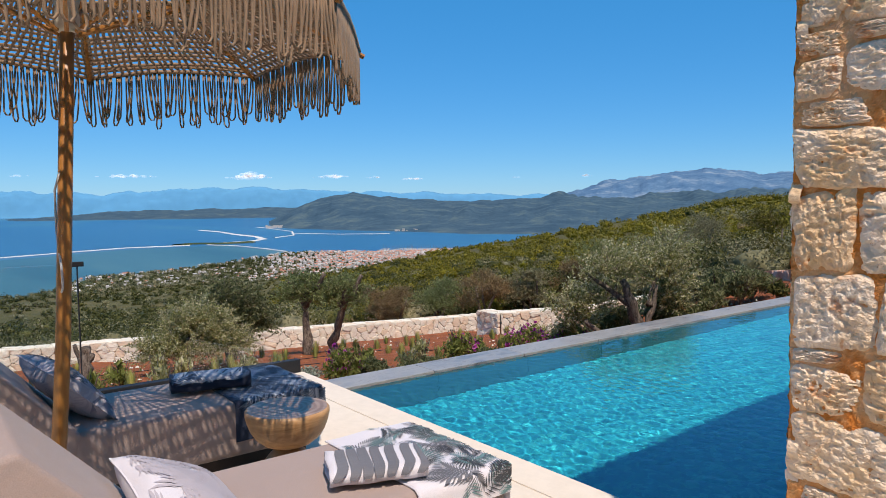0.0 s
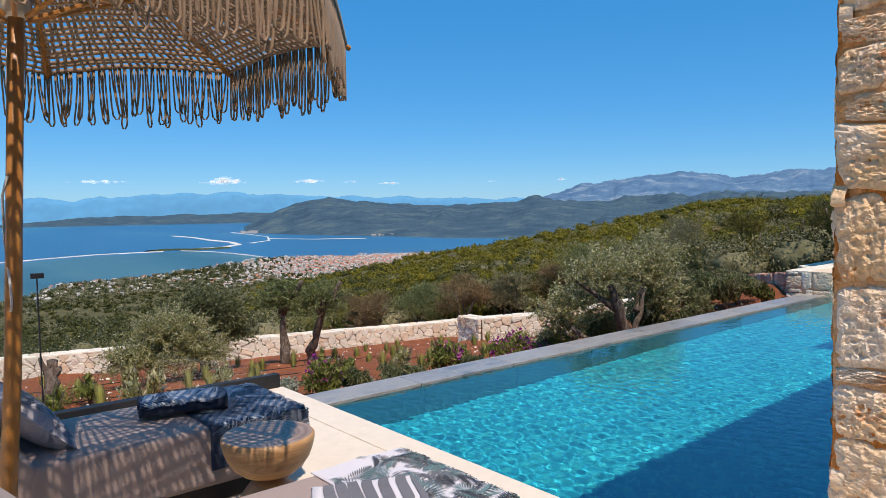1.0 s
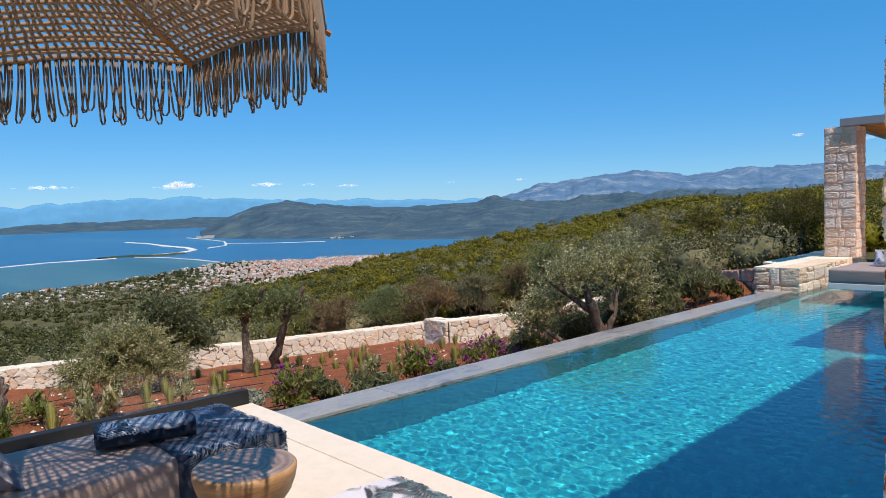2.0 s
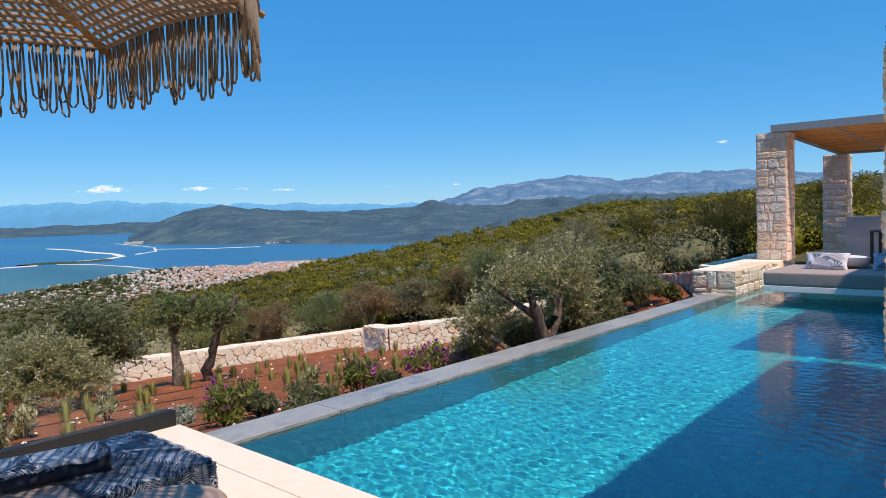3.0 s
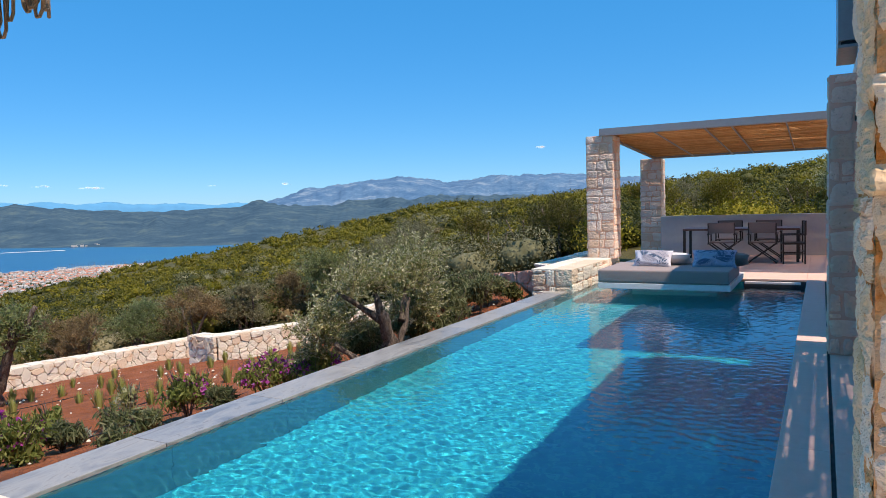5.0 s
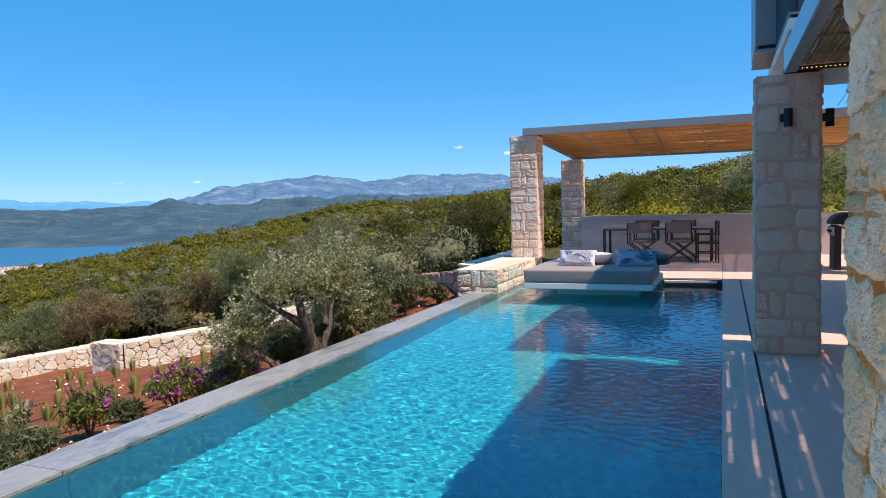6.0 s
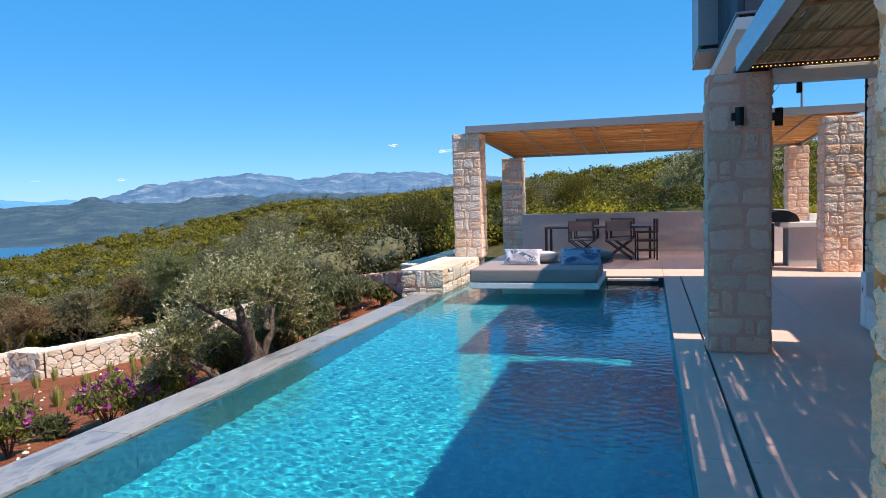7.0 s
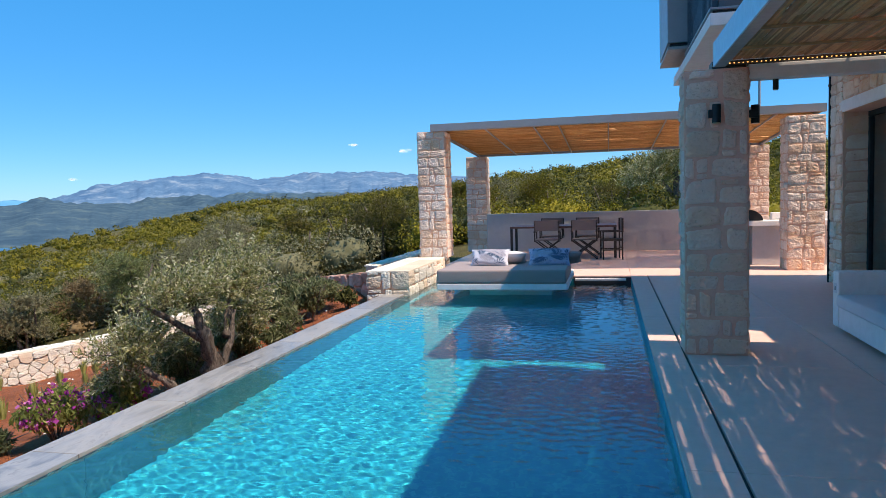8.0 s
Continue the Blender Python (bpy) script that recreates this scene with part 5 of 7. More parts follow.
def sunbed(label, x0, x1, y0, y1, top=0.40, seed=1):
    """A low upholstered lounger with its head end raised; y0 the head, y1 the foot."""
    ob = thing("sun_lounger", label, "sun lounger", pose(x0, y0, 0), "sun loungers")
    w, ln = x1 - x0, y1 - y0
    box_part("base", (0.06, w - 0.06, 0.25, ln - 0.08, 0.0, 0.14), M["bronze"], ob, "dark recessed base")
    hx = ln - 1.33   # where the back begins
    # seat mattress with a cover that hangs to near the floor
    bm = box(bmesh.new(), 0, w, hx, ln, 0.10, top, 0.045, 4)
    for v in bm.verts:
        k = math.sin(v.co.y * 9 + seed) * 0.006 + math.sin(v.co.y * 23 + v.co.z * 5) * 0.003
        if v.co.z < 0.2:
            v.co.x += 0.012 * (1 if v.co.x > w / 2 else -1) + k
    part("mattress", bm, M["cushion"], ob, "taupe fabric mattress cover hanging to the floor", smooth=True)
    v, f = sweep([(0.02, hx + 0.03, top - 0.012), (0.02, ln - 0.02, top - 0.012), (w - 0.02, ln - 0.02, top - 0.012), (w - 0.02, hx + 0.03, top - 0.012)], [0.006] * 4, 6)
    raw("piping", v, f, M["cushion"], ob)
    bm = bmesh.new()
    prof = ((hx + 0.05, top - 0.02), (hx - 0.38, top + 0.44), (hx - 0.46, top + 0.43), (hx - 0.54, 0.06), (hx - 0.004, 0.06))
    fa = [bm.verts.new((0, a, b)) for a, b in prof]
    fb = [bm.verts.new((w, a, b)) for a, b in prof]
    bm.faces.new(fa)
    bm.faces.new(fb[::-1])
    for i in range(len(prof)):
        j = (i + 1) % len(prof)
        bm.faces.new((fa[j], fa[i], fb[i], fb[j]))
    bmesh.ops.recalc_face_normals(bm, faces=bm.faces)
    bmesh.ops.bevel(bm, geom=list(bm.edges), offset=0.022, segments=3, affect="EDGES", profile=0.6)
    part("backrest", bm, M["cushion"], ob, "raised wedge backrest in taupe fabric", smooth=True)
    return ob


sunbed("taupe upholstered sun lounger in the umbrella's shade", -2.88, -2.16, 0.06, 1.95, seed=1)
sunbed("taupe upholstered sun lounger in full sun", -1.28, -0.56, 0.06, 1.95, seed=2)
pillow("grey frond-patterned pillow leaning on a lounger backrest", pose(-2.55, 0.665, 0.545, -44, 0, 6), 0.60, 0.42, 0.17, M["print_grey"], 3, inks=(("ink_mauve", 14), ("ink_grey", 12)))
pillow("white frond-patterned pillow leaning on a lounger backrest", pose(-0.88, 0.745, 0.475, -27, 0, -3), 0.60, 0.40, 0.17, M["towel_white"], 4, inks=(("ink_mauve", 34),))


def draped(name, label, x0, x1, y0, y1, z, drops, material, seed, category="towel", skew=0.0, inks=()):
    """A towel lying on a lounger, hanging over the sides given in drops (west, east, foot), in metres."""
    nx, ny = 26, 26
    wl, el, fl = drops
    us = np.linspace(x0 - wl, x1 + el, nx)
    vs = np.linspace(y0, y1 + fl, ny)
    U, V = np.meshgrid(us, vs, indexing="ij")
    X, Y, Z = np.clip(U, x0, x1), np.clip(V, y0, y1), np.full_like(U, z)
    over = np.maximum(np.maximum(x0 - U, U - x1), 0)
    overy = np.maximum(V - y1, 0)
    Z = Z - np.maximum(over, overy)
    X = X + np.where(U < x0, -0.012, 0) + np.where(U > x1, 0.012, 0)
    Y = Y + np.where(V > y1, 0.012, 0)
    X = X + skew * (V - y0)
    Z = Z + 0.003 * np.sin(U * 23 + seed) * np.sin(V * 19) + 0.006
    verts = np.stack([X, Y, Z], -1).reshape(-1, 3)
    under = verts + np.stack([np.where(U < x0, 0.006, 0) - np.where(U > x1, 0.006, 0), np.where(V > y1, -0.006, 0), np.where((over > 0) | (overy > 0), 0, -0.005)], -1).reshape(-1, 3)
    allv = np.concatenate([verts, under]).tolist()
    m = nx * ny
    faces = []
    for i in range(nx - 1):
        for j in range(ny - 1):
            a, b, c, e = i * ny + j, (i + 1) * ny + j, (i + 1) * ny + j + 1, i * ny + j + 1
            faces += [(a, b, c, e), (m + e, m + c, m + b, m + a)]
    for i in range(nx - 1):
        faces += [(i * ny, m + i * ny, m + (i + 1) * ny, (i + 1) * ny), (i * ny + ny - 1, (i + 1) * ny + ny - 1, m + (i + 1) * ny + ny - 1, m + i * ny + ny - 1)]
    ob = raw(name, allv, faces, material, smooth=True)

    def place(u, v, lift):
        x, y, zz = min(max(u, x0), x1), min(max(v, y0), y1), z + 0.006 + 0.002
        ox, oy = max(x0 - u, u - x1, 0.0), max(v - y1, 0.0)
        zz += 0.003 * math.sin(u * 23 + seed) * math.sin(v * 19) - max(ox, oy)
        if u > x1:
            x += 0.013 + lift
        if v > y1:
            y += 0.013 + lift
        return (x + skew * (v - y0), y, zz + (lift if not (ox or oy) else 0))

    frond_print(ob, place, (x0 - wl, x1 + el, y0, y1 + fl), inks, seed + 40, (0.08, 0.20), 0.6)
    return tagged(ob, label, category, "towels")


draped("towel", "navy frond-print towel spread over the lounger's foot", -2.88, -2.16, 1.42, 1.95, 0.402, (0.0, 0.22, 0.16), M["towel_navy"], 5, inks=(("ink_blue", 90), ("ink_pale", 60)))
draped("towel", "white and black frond-print towel spread over the lounger's foot", -1.28, -0.56, 1.50, 1.95, 0.402, (0.0, 0.12, 0.18), M["towel_white"], 6, inks=(("ink_grey", 34), ("ink_teal", 22), ("ink_black", 24)))


def folded_towel(label, m, ln, w, h, material, seed, inks, wide=1.0, stripes=0):
    """A towel folded into a flat roll, its layers open at the ends."""
    ob = thing("folded_towel", label, "towel", m, "towels")
    pts = []
    turns = 2.6
    k = 60
    for i in range(k + 1):
        t = i / k
        a = turns * 2 * math.pi * t
        r = 0.35 + 0.65 * t
        sx = math.copysign(abs(math.cos(a)) ** 0.36, math.cos(a))
        sz = math.copysign(abs(math.sin(a)) ** 0.6, math.sin(a))
        pts.append((w / 2 * r * sx, h / 2 * (0.25 + 0.75 * t) * sz + h / 2))
    nl = 14
    verts, faces = [], []
    g = random.Random(seed)
    for j in range(nl):
        y = -ln / 2 + ln * j / (nl - 1)
        wob = 1 + 0.03 * math.sin(j * 1.3 + seed)
        for x, z in pts:
            verts.append((x * wob + 0.004 * math.sin(7 * z * 30 + j), y + 0.006 * math.sin(x * 40), z * wob))
    n = len(pts)
    for j in range(nl - 1):
        for i in range(n - 1):
            faces.append((j * n + i, j * n + i + 1, (j + 1) * n + i + 1, (j + 1) * n + i))
    roll = raw("roll", verts, faces, material, ob, smooth=True)
    mod = roll.modifiers.new("thickness", "SOLIDIFY")
    mod.thickness = 0.006

    def place(u, v, lift):
        a = v / 0.10
        cx, cz = math.cos(a), math.sin(a)
        return ((w / 2 + lift) * math.copysign(abs(cx) ** 0.36, cx), u, h / 2 + (h / 2 + 0.005 + lift) * abs(cz) ** 0.6)

    if stripes:
        bands, faces = [], []
        for k in range(stripes):
            u0 = -ln / 2 + ln * (k + 0.55) / stripes
            for i in range(13):
                t = i / 12
                half = 0.40 * ln / stripes * (0.25 + 0.75 * math.sin(math.pi * (0.18 + 0.72 * t)))
                lean = 0.05 * (t - 0.3) + 0.012 * math.sin(3 * t + k)
                for e in (-half, half):
                    bands.append(place(min(max(u0 + lean + e, -ln / 2), ln / 2), 0.006 + 0.27 * t, 0.0016))
                if i:
                    b = 2 * (13 * k + i)
                    faces.append((b - 2, b - 1, b + 1, b))
        raw("frond_print", bands, faces, M["ink_grey"], roll)["kind"] = "stuff"
    frond_print(roll, place, (-ln / 2, ln / 2, 0.012, 0.30), inks, seed + 20, (0.12, 0.26), wide)
    return ob


folded_towel("navy frond-print towel folded into a roll", pose(-2.53, 1.42, 0.413, 0, 0, -14), 0.44, 0.23, 0.085, M["towel_navy"], 3, (("ink_blue", 16), ("ink_pale", 16)))
folded_towel("white towel with bold dark stripes folded on the lounger", pose(-0.80, 1.47, 0.413, 0, 0, -22), 0.38, 0.30, 0.06, M["towel_white"], 8, (), 0.75, 7)

# turned wooden side table on a round foot
tab = thing("side_table", "honey-coloured wooden bowl-shaped side table on a round foot", "side table", pose(-1.73, 1.53, -0.003))
v, f = lathe([(0.045, 0.262), (0.08, 0.266), (0.122, 0.282), (0.158, 0.31), (0.186, 0.35), (0.203, 0.395), (0.211, 0.43), (0.211, 0.449), (0.203, 0.458)], 48)
raw("bowl", v, f, M["wood"], tab, "turned honey oak bowl", smooth=True)
v, f = lathe([(0.005, 0.4585), (0.10, 0.4590), (0.199, 0.4592), (0.2005, 0.457)], 48)
raw("tabletop", v, f, M["end_grain"], tab, "grey-brown end grain top")
v, f = lathe([(0.178, 0.0), (0.186, 0.008), (0.186, 0.05), (0.172, 0.095), (0.14, 0.165), (0.095, 0.225), (0.05, 0.264)], 48)
raw("foot", v, f, M["wood"], tab, "dark round wooden foot", smooth=True)

# crocheted umbrella
UX, UY = -1.76, 0.64
RIM_Z, TOP_Z, UR = 2.22, 2.80, 1.23
umb = thing("parasol", "natural jute crochet parasol with long looped fringe on a wooden pole", "parasol", pose(0, 0, 0))
v, f = sweep([(UX, UY - 0.17, 0.0), (UX, UY - 0.10, 0.9), (UX, UY, 2.8)], [0.031, 0.03, 0.027], 16)
raw("pole", v, f, M["pole"], umb, "varnished golden wooden pole", smooth=True)
v, f = lathe([(0.036, 2.20), (0.046, 2.22), (0.05, 2.26), (0.042, 2.30), (0.055, 2.34), (0.033, 2.37)], 20)
hub = raw("hub", [(x + UX, y + UY - 0.03, z) for x, y, z in v], f, M["plastic"], umb, "cream plastic hub", smooth=True)
ROT = radians(31.5)
corners8 = [Vector((UX + UR * math.cos(ROT + k * math.pi / 4), UY + UR * math.sin(ROT + k * math.pi / 4), RIM_Z)) for k in range(8)]
apex = Vector((UX, UY, TOP_Z))
for k, c in enumerate(corners8):
    bm = bmesh.new()
    d = (c - apex)
    a = apex + d * 0.03
    b = apex + d * 1.02
    a.z -= 0.03
    b.z -= 0.012
    tube(bm, a, b, 0.016, 0.013, 4)
    rib = part("rib", bm, M["pole"], umb, "golden wooden rib")
    bm = bmesh.new()
    tube(bm, Vector((UX, UY - 0.03, 2.20)) + (c - Vector((UX, UY, RIM_Z))).normalized() * 0.05, apex + d * 0.52 - Vector((0, 0, 0.04)), 0.010, 0.010, 6)
    part("strut", bm, M["pole"], rib)


def net_panel(k):
    """Crochet net of one gore: ropes across and down, sagging between its ribs."""
    a, b = corners8[k], corners8[(k + 1) % 8]
    g = random.Random(900 + k)
    rows, cols = 28, 23

    def at(s, t):
        p = apex.lerp(a.lerp(b, t), s)
        p.z += 0.035 * math.sin(math.pi * t) * s * s - 0.06 * math.sin(math.pi * s) * 0.4
        return p
    lines = []
    for i in range(2, rows + 1):
        s = (i + g.uniform(-0.15, 0.15)) / rows
        s = min(s, 1.0)
        n = max(3, int(10 * s))
        lines.append(([at(s, j / n) + Vector((0, 0, 0.004 * g.uniform(-1, 1))) for j in range(n + 1)], [0.0104 if i < rows else 0.013] * (n + 1)))
    for j in range(cols):
        t = (j + 0.5) / cols
        s0 = 0.12 if j % 4 == 0 else (0.3 if j % 2 == 0 else 0.5)
        n = 9
        lines.append(([at(s0 + (1 - s0) * i / n, t + 0.01 * math.sin(i * 2.1 + j)) for i in range(n + 1)], [0.0088] * (n + 1)))
    v, f = join_tubes(lines, 4)
    return raw("canopy_panel", v, f, M["rope"], umb, "open crochet net of brown jute", smooth=True)


for k in range(8):
    net_panel(k)


def fringe_side(k):
    """Looped cords hanging from one side of the rim."""
    a, b = corners8[k], corners8[(k + 1) % 8]
    g = random.Random(500 + k)
    along = (b - a).normalized()
    lines = []
    n = 34
    for i in range(n):
        t = (i + 0.5) / n + g.uniform(-0.006, 0.006)
        p = a.lerp(b, t)
        p.z += 0.035 * math.sin(math.pi * t)
        ln = 0.235 + 0.05 * math.sin(math.pi * t) + g.uniform(-0.035, 0.05)
        w = g.uniform(0.006, 0.015)
        sway = along * g.uniform(-0.03, 0.03) + Vector((g.uniform(-0.012, 0.012), g.uniform(-0.012, 0.012), 0))
        pts = []
        for s in (0, 0.35, 0.7, 0.92):
            pts.append(p - along * (0.004 + w * s) + sway * s * s + Vector((0, 0, -ln * s)))
        pts.append(p - along * w * 0.5 + sway + Vector((0, 0, -ln * 0.985)))
        pts.append(p + along * w * 0.5 + sway + Vector((0, 0, -ln * 0.985)))
        for s in (0.92, 0.7, 0.35, 0):
            pts.append(p + along * (0.004 + w * s) + sway * s * s + Vector((0, 0, -ln * s)))
        lines.append((pts, [0.0048] * len(pts)))
    v, f = join_tubes(lines, 5)
    ob = raw("fringe", v, f, M["rope"], umb, "long looped jute fringe", smooth=True)
    return ob


for k in range(8):
    fringe_side(k)
v, f = sweep([(UX + 0.03, UY - 0.09, 1.62), (UX - 0.03, UY - 0.10, 1.55), (UX - 0.035, UY - 0.10, 1.38), (UX + 0.05, UY - 0.10, 1.22), (UX + 0.055, UY - 0.10, 1.15),
              (UX + 0.0, UY - 0.10, 1.11), (UX - 0.04, UY - 0.10, 1.17), (UX + 0.02, UY - 0.09, 1.36), (UX - 0.03, UY - 0.08, 1.6), (UX - 0.02, UY - 0.06, 2.1)], [0.005] * 10, 6)
raw("cord", v, f, M["cord"], umb, "pale pull cord looped round the pole", smooth=True)

# glass balustrade in a black channel
bal_g = thing("glass_balustrade", "clear glass balustrade in a black floor channel", "balustrade")
box_part("channel", (-4.20, -4.12, -3.0, 2.77, 0.0, 0.115), M["black"], bal_g, "black metal floor channel")
pane = box_part("pane", (-4.166, -4.154, -0.9, 1.02, 0.10, 1.07), M["glass"], bal_g, bevel=0)
pane2 = box_part("pane", (-4.166, -4.154, -2.9, -0.92, 0.10, 1.07), M["glass"], bal_g, bevel=0)
for p in (pane, pane2):
    p.visible_shadow = False

bm = bmesh.new()
prof = ((1.80, 0.10), (1.80, 0.42), (2.73, 0.135), (2.73, 0.10))
fa = [bm.verts.new((-4.166, a, b)) for a, b in prof]
fb = [bm.verts.new((-4.154, a, b)) for a, b in prof]
bm.faces.new(fa)
bm.faces.new(fb[::-1])
for i in range(4):
    bm.faces.new((fa[i], fb[i], fb[(i + 1) % 4], fa[(i + 1) % 4]))
tri = part("end_pane", bm, M["glass"], bal_g, "glass end pane with a sloping top")
tri.visible_shadow = False
box_part("clip", (-4.18, -4.14, 0.99, 1.07, 1.05, 1.085), M["black"], bal_g, "black corner clip", bevel=0.003)
box_part("seal", (-4.168, -4.152, 1.024, 1.032, 0.115, 1.05), M["black"], bal_g, bevel=0)

# ---- daybed over the water and dining place ----
day = thing("daybed", "taupe cushioned daybed on a slab floating over the pool", "daybed", pose(-3.06, 12.20, 0))
box_part("slab", (0.0, 2.06, 0.0, 2.13, 0.02, 0.115), M["plaster"], day, "pale concrete slab", bevel=0.008)
box_part("support", (0.35, 1.75, 0.9, 2.13, -0.5, 0.016), M["plaster"], day, bevel=0.01)
bm = box(bmesh.new(), 0.0, 2.04, 0.0, 1.52, 0.119, 0.335, 0.035, 4)
part("mattress", bm, M["cushion"], day, "thick taupe mattress with piped edges", smooth=True)
for z in (0.15, 0.305):
    v, f = sweep([(0.008, 1.5, z), (0.004, 0.006, z), (2.036, 0.006, z), (2.034, 1.5, z)], [0.007] * 4, 6)
    raw("piping", v, f, M["cushion"], day)
pillow("white pillow with dark frond print on the daybed", pose(-2.32, 12.98, 0.455, -60, 0, 177), 0.66, 0.32, 0.20, M["towel_white"], 11, inks=(("ink_blue", 10), ("ink_mauve", 10)))
pillow("plump plain white pillow lying on the daybed", pose(-2.08, 13.24, 0.43, -24, 0, 6), 0.70, 0.46, 0.18, M["white_fabric"], 12)
pillow("blue frond-print pillow on the daybed", pose(-1.34, 13.03, 0.455, -56, 0, 183), 0.70, 0.34, 0.20, M["print_blue"], 13, inks=(("ink_pale", 9), ("ink_blue", 10)))
pillow("plump plain grey pillow lying behind the blue one", pose(-1.14, 13.28, 0.43, -26, 0, 5), 0.64, 0.42, 0.17, M["cushion"], 14)

# overflow slot at the pool's far end, its shade put into a dark slab
slot = thing("overflow_slot", "dark overflow slot with a pale stone bar at the pool's end", "overflow", kind="structure")
box_part("slot_wall", (-1.0, -0.004, PY1 - 0.03, PY1 - 0.004, -0.94, -0.032), M["slot"], slot, "dark slab standing in for the slot's shade", bevel=0)
box_part("bar", (-0.98, -0.09, PY1 - 0.16, PY1 - 0.10, -0.075, -0.035), M["plaster"], slot, bevel=0.004)

dt = thing("dining_table", "long dark wooden dining table on slim legs", "dining table", pose(-2.66, 17.95, 0))
box_part("tabletop", (0, 2.46, 0, 0.95, 0.71, 0.755), M["tabletop"], dt, bevel=0.006)
for x, yy in ((0.0, 0.0), (2.39, 0.0), (0.0, 0.88), (2.39, 0.88)):
    box_part("leg", (x + 0.005, x + 0.065, yy + 0.005, yy + 0.065, 0, 0.71), M["bronze"], dt, bevel=0.004)


def bar(bm, p, q, w=0.03, d=0.03):
    p, q = Vector(p), Vector(q)
    v = q - p
    m = Matrix.Translation((p + q) / 2) @ v.to_track_quat("Z", "Y").to_matrix().to_4x4() @ Matrix.Diagonal((w, d, v.length, 1))
    bmesh.ops.create_cube(bm, size=1.0, matrix=m)
    return bm


def director_chair(label, m):
    """A folding armchair with crossed legs, its back towards -y."""
    ob = thing("armchair", label, "armchair", m, "chairs at the dining table")
    w, d = 0.58, 0.50
    part("seat", box(bmesh.new(), 0.03, w - 0.03, 0.03, d, 0.44, 0.47, 0.012), M["brown_fabric"], ob, "taupe sling seat")
    bk = box(bmesh.new(), 0.0, w, -0.015, 0.012, 0.665, 0.905, 0.01)
    part("backrest", bk, M["brown_fabric"], ob, "taupe sling backrest")
    for x in (0.015, w - 0.015):
        part("armrest", bar(bmesh.new(), (x, -0.02, 0.645), (x, d, 0.645), 0.05, 0.028), M["bronze"], ob)
        part("back_post", bar(bmesh.new(), (x, 0.0, 0.43), (x, 0.0, 0.89), 0.028, 0.03), M["bronze"], ob)
        part("front_post", bar(bmesh.new(), (x, d - 0.04, 0.43), (x, d - 0.04, 0.64), 0.028, 0.03), M["bronze"], ob)
        part("seat_rail", bar(bmesh.new(), (x, 0.0, 0.43), (x, d, 0.43), 0.04, 0.03), M["bronze"], ob)
        part("foot_rail", bar(bmesh.new(), (x, 0.0, 0.02), (x, d, 0.02), 0.04, 0.036), M["bronze"], ob)
    for yy in (0.05, d - 0.06):
        part("crossed_leg", bar(bmesh.new(), (0.03, yy, 0.03), (w - 0.03, yy, 0.42), 0.055, 0.026), M["bronze"], ob)
        part("crossed_leg", bar(bmesh.new(), (w - 0.03, yy + 0.027, 0.03), (0.03, yy + 0.027, 0.42), 0.055, 0.026), M["bronze"], ob)
    return ob


director_chair("dark folding armchair with taupe sling back at the table", pose(-2.05, 17.55, 0))
director_chair("dark folding armchair with crossed legs at the table", pose(-1.21, 17.55, 0))
director_chair("dark folding armchair on the far side of the table", pose(-1.47, 19.32, 0, 0, 0, 180))
director_chair("dark folding armchair on the far side of the table", pose(-0.60, 19.32, 0, 0, 0, 180))
ob = thing("dining_chair", "dark wooden armchair with taupe back at the table's end", "chair", pose(-0.50, 17.42, 0, 0, 0, 8), "chairs at the dining table")
for x in (0, 0.42):
    for yy in (0, 0.42):
        part("leg", bar(bmesh.new(), (x, yy, 0), (x, yy, 0.62 if x == 0 else 0.92), 0.032, 0.032), M["bronze"], ob)
    part("side_rail", bar(bmesh.new(), (x, 0, 0.26), (x, 0.42, 0.26), 0.024, 0.024), M["bronze"], ob)
for yy in (0, 0.42):
    part("armrest", bar(bmesh.new(), (-0.02, yy, 0.63), (0.44, yy, 0.63), 0.045, 0.026), M["bronze"], ob)
    part("rail", bar(bmesh.new(), (0, yy, 0.22), (0.42, yy, 0.22), 0.024, 0.024), M["bronze"], ob)
box_part("seat", (-0.02, 0.44, -0.02, 0.44, 0.42, 0.46), M["bronze"], ob)
part("backrest", box(bmesh.new(), 0.437, 0.457, 0.0, 0.42, 0.62, 0.93, 0.008), M["brown_fabric"], ob, "taupe sling backrest")

# barbecue counter with a grill
ct = thing("barbecue_counter", "white plastered outdoor kitchen counter", "counter", pose(2.18, 15.95, 0))
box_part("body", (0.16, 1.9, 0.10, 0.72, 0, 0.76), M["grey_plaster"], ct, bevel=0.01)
box_part("worktop", (0.0, 1.95, 0.0, 0.80, 0.764, 0.86), M["plaster"], ct, "thick white worktop", bevel=0.01)
box_part("upstand", (0.62, 1.95, 0.60, 0.80, 0.864, 1.0), M["plaster"], ct, bevel=0.01)
gr = thing("barbecue_grill", "black barbecue grill with a rounded lid set in the counter", "grill", pose(1.92, 15.98, 0))
box_part("cabinet", (0.05, 0.17, 0.06, 0.70, 0.0, 0.84), M["black"], gr)
box_part("control_panel", (0.02, 0.048, 0.04, 0.72, 0.66, 0.82), M["steel"], gr)
bm = bmesh.new()
bmesh.ops.create_cone(bm, cap_ends=True, segments=28, radius1=0.26, radius2=0.26, depth=0.66, matrix=Matrix.Translation((0.30, 0.37, 0.87)) @ Matrix.Rotation(math.pi / 2, 4, "X") @ Matrix.Diagonal((1.2, 0.85, 1, 1)))
bmesh.ops.bisect_plane(bm, geom=list(bm.verts) + list(bm.edges) + list(bm.faces), plane_co=(0, 0, 0.87), plane_no=(0, 0, -1), clear_outer=True)
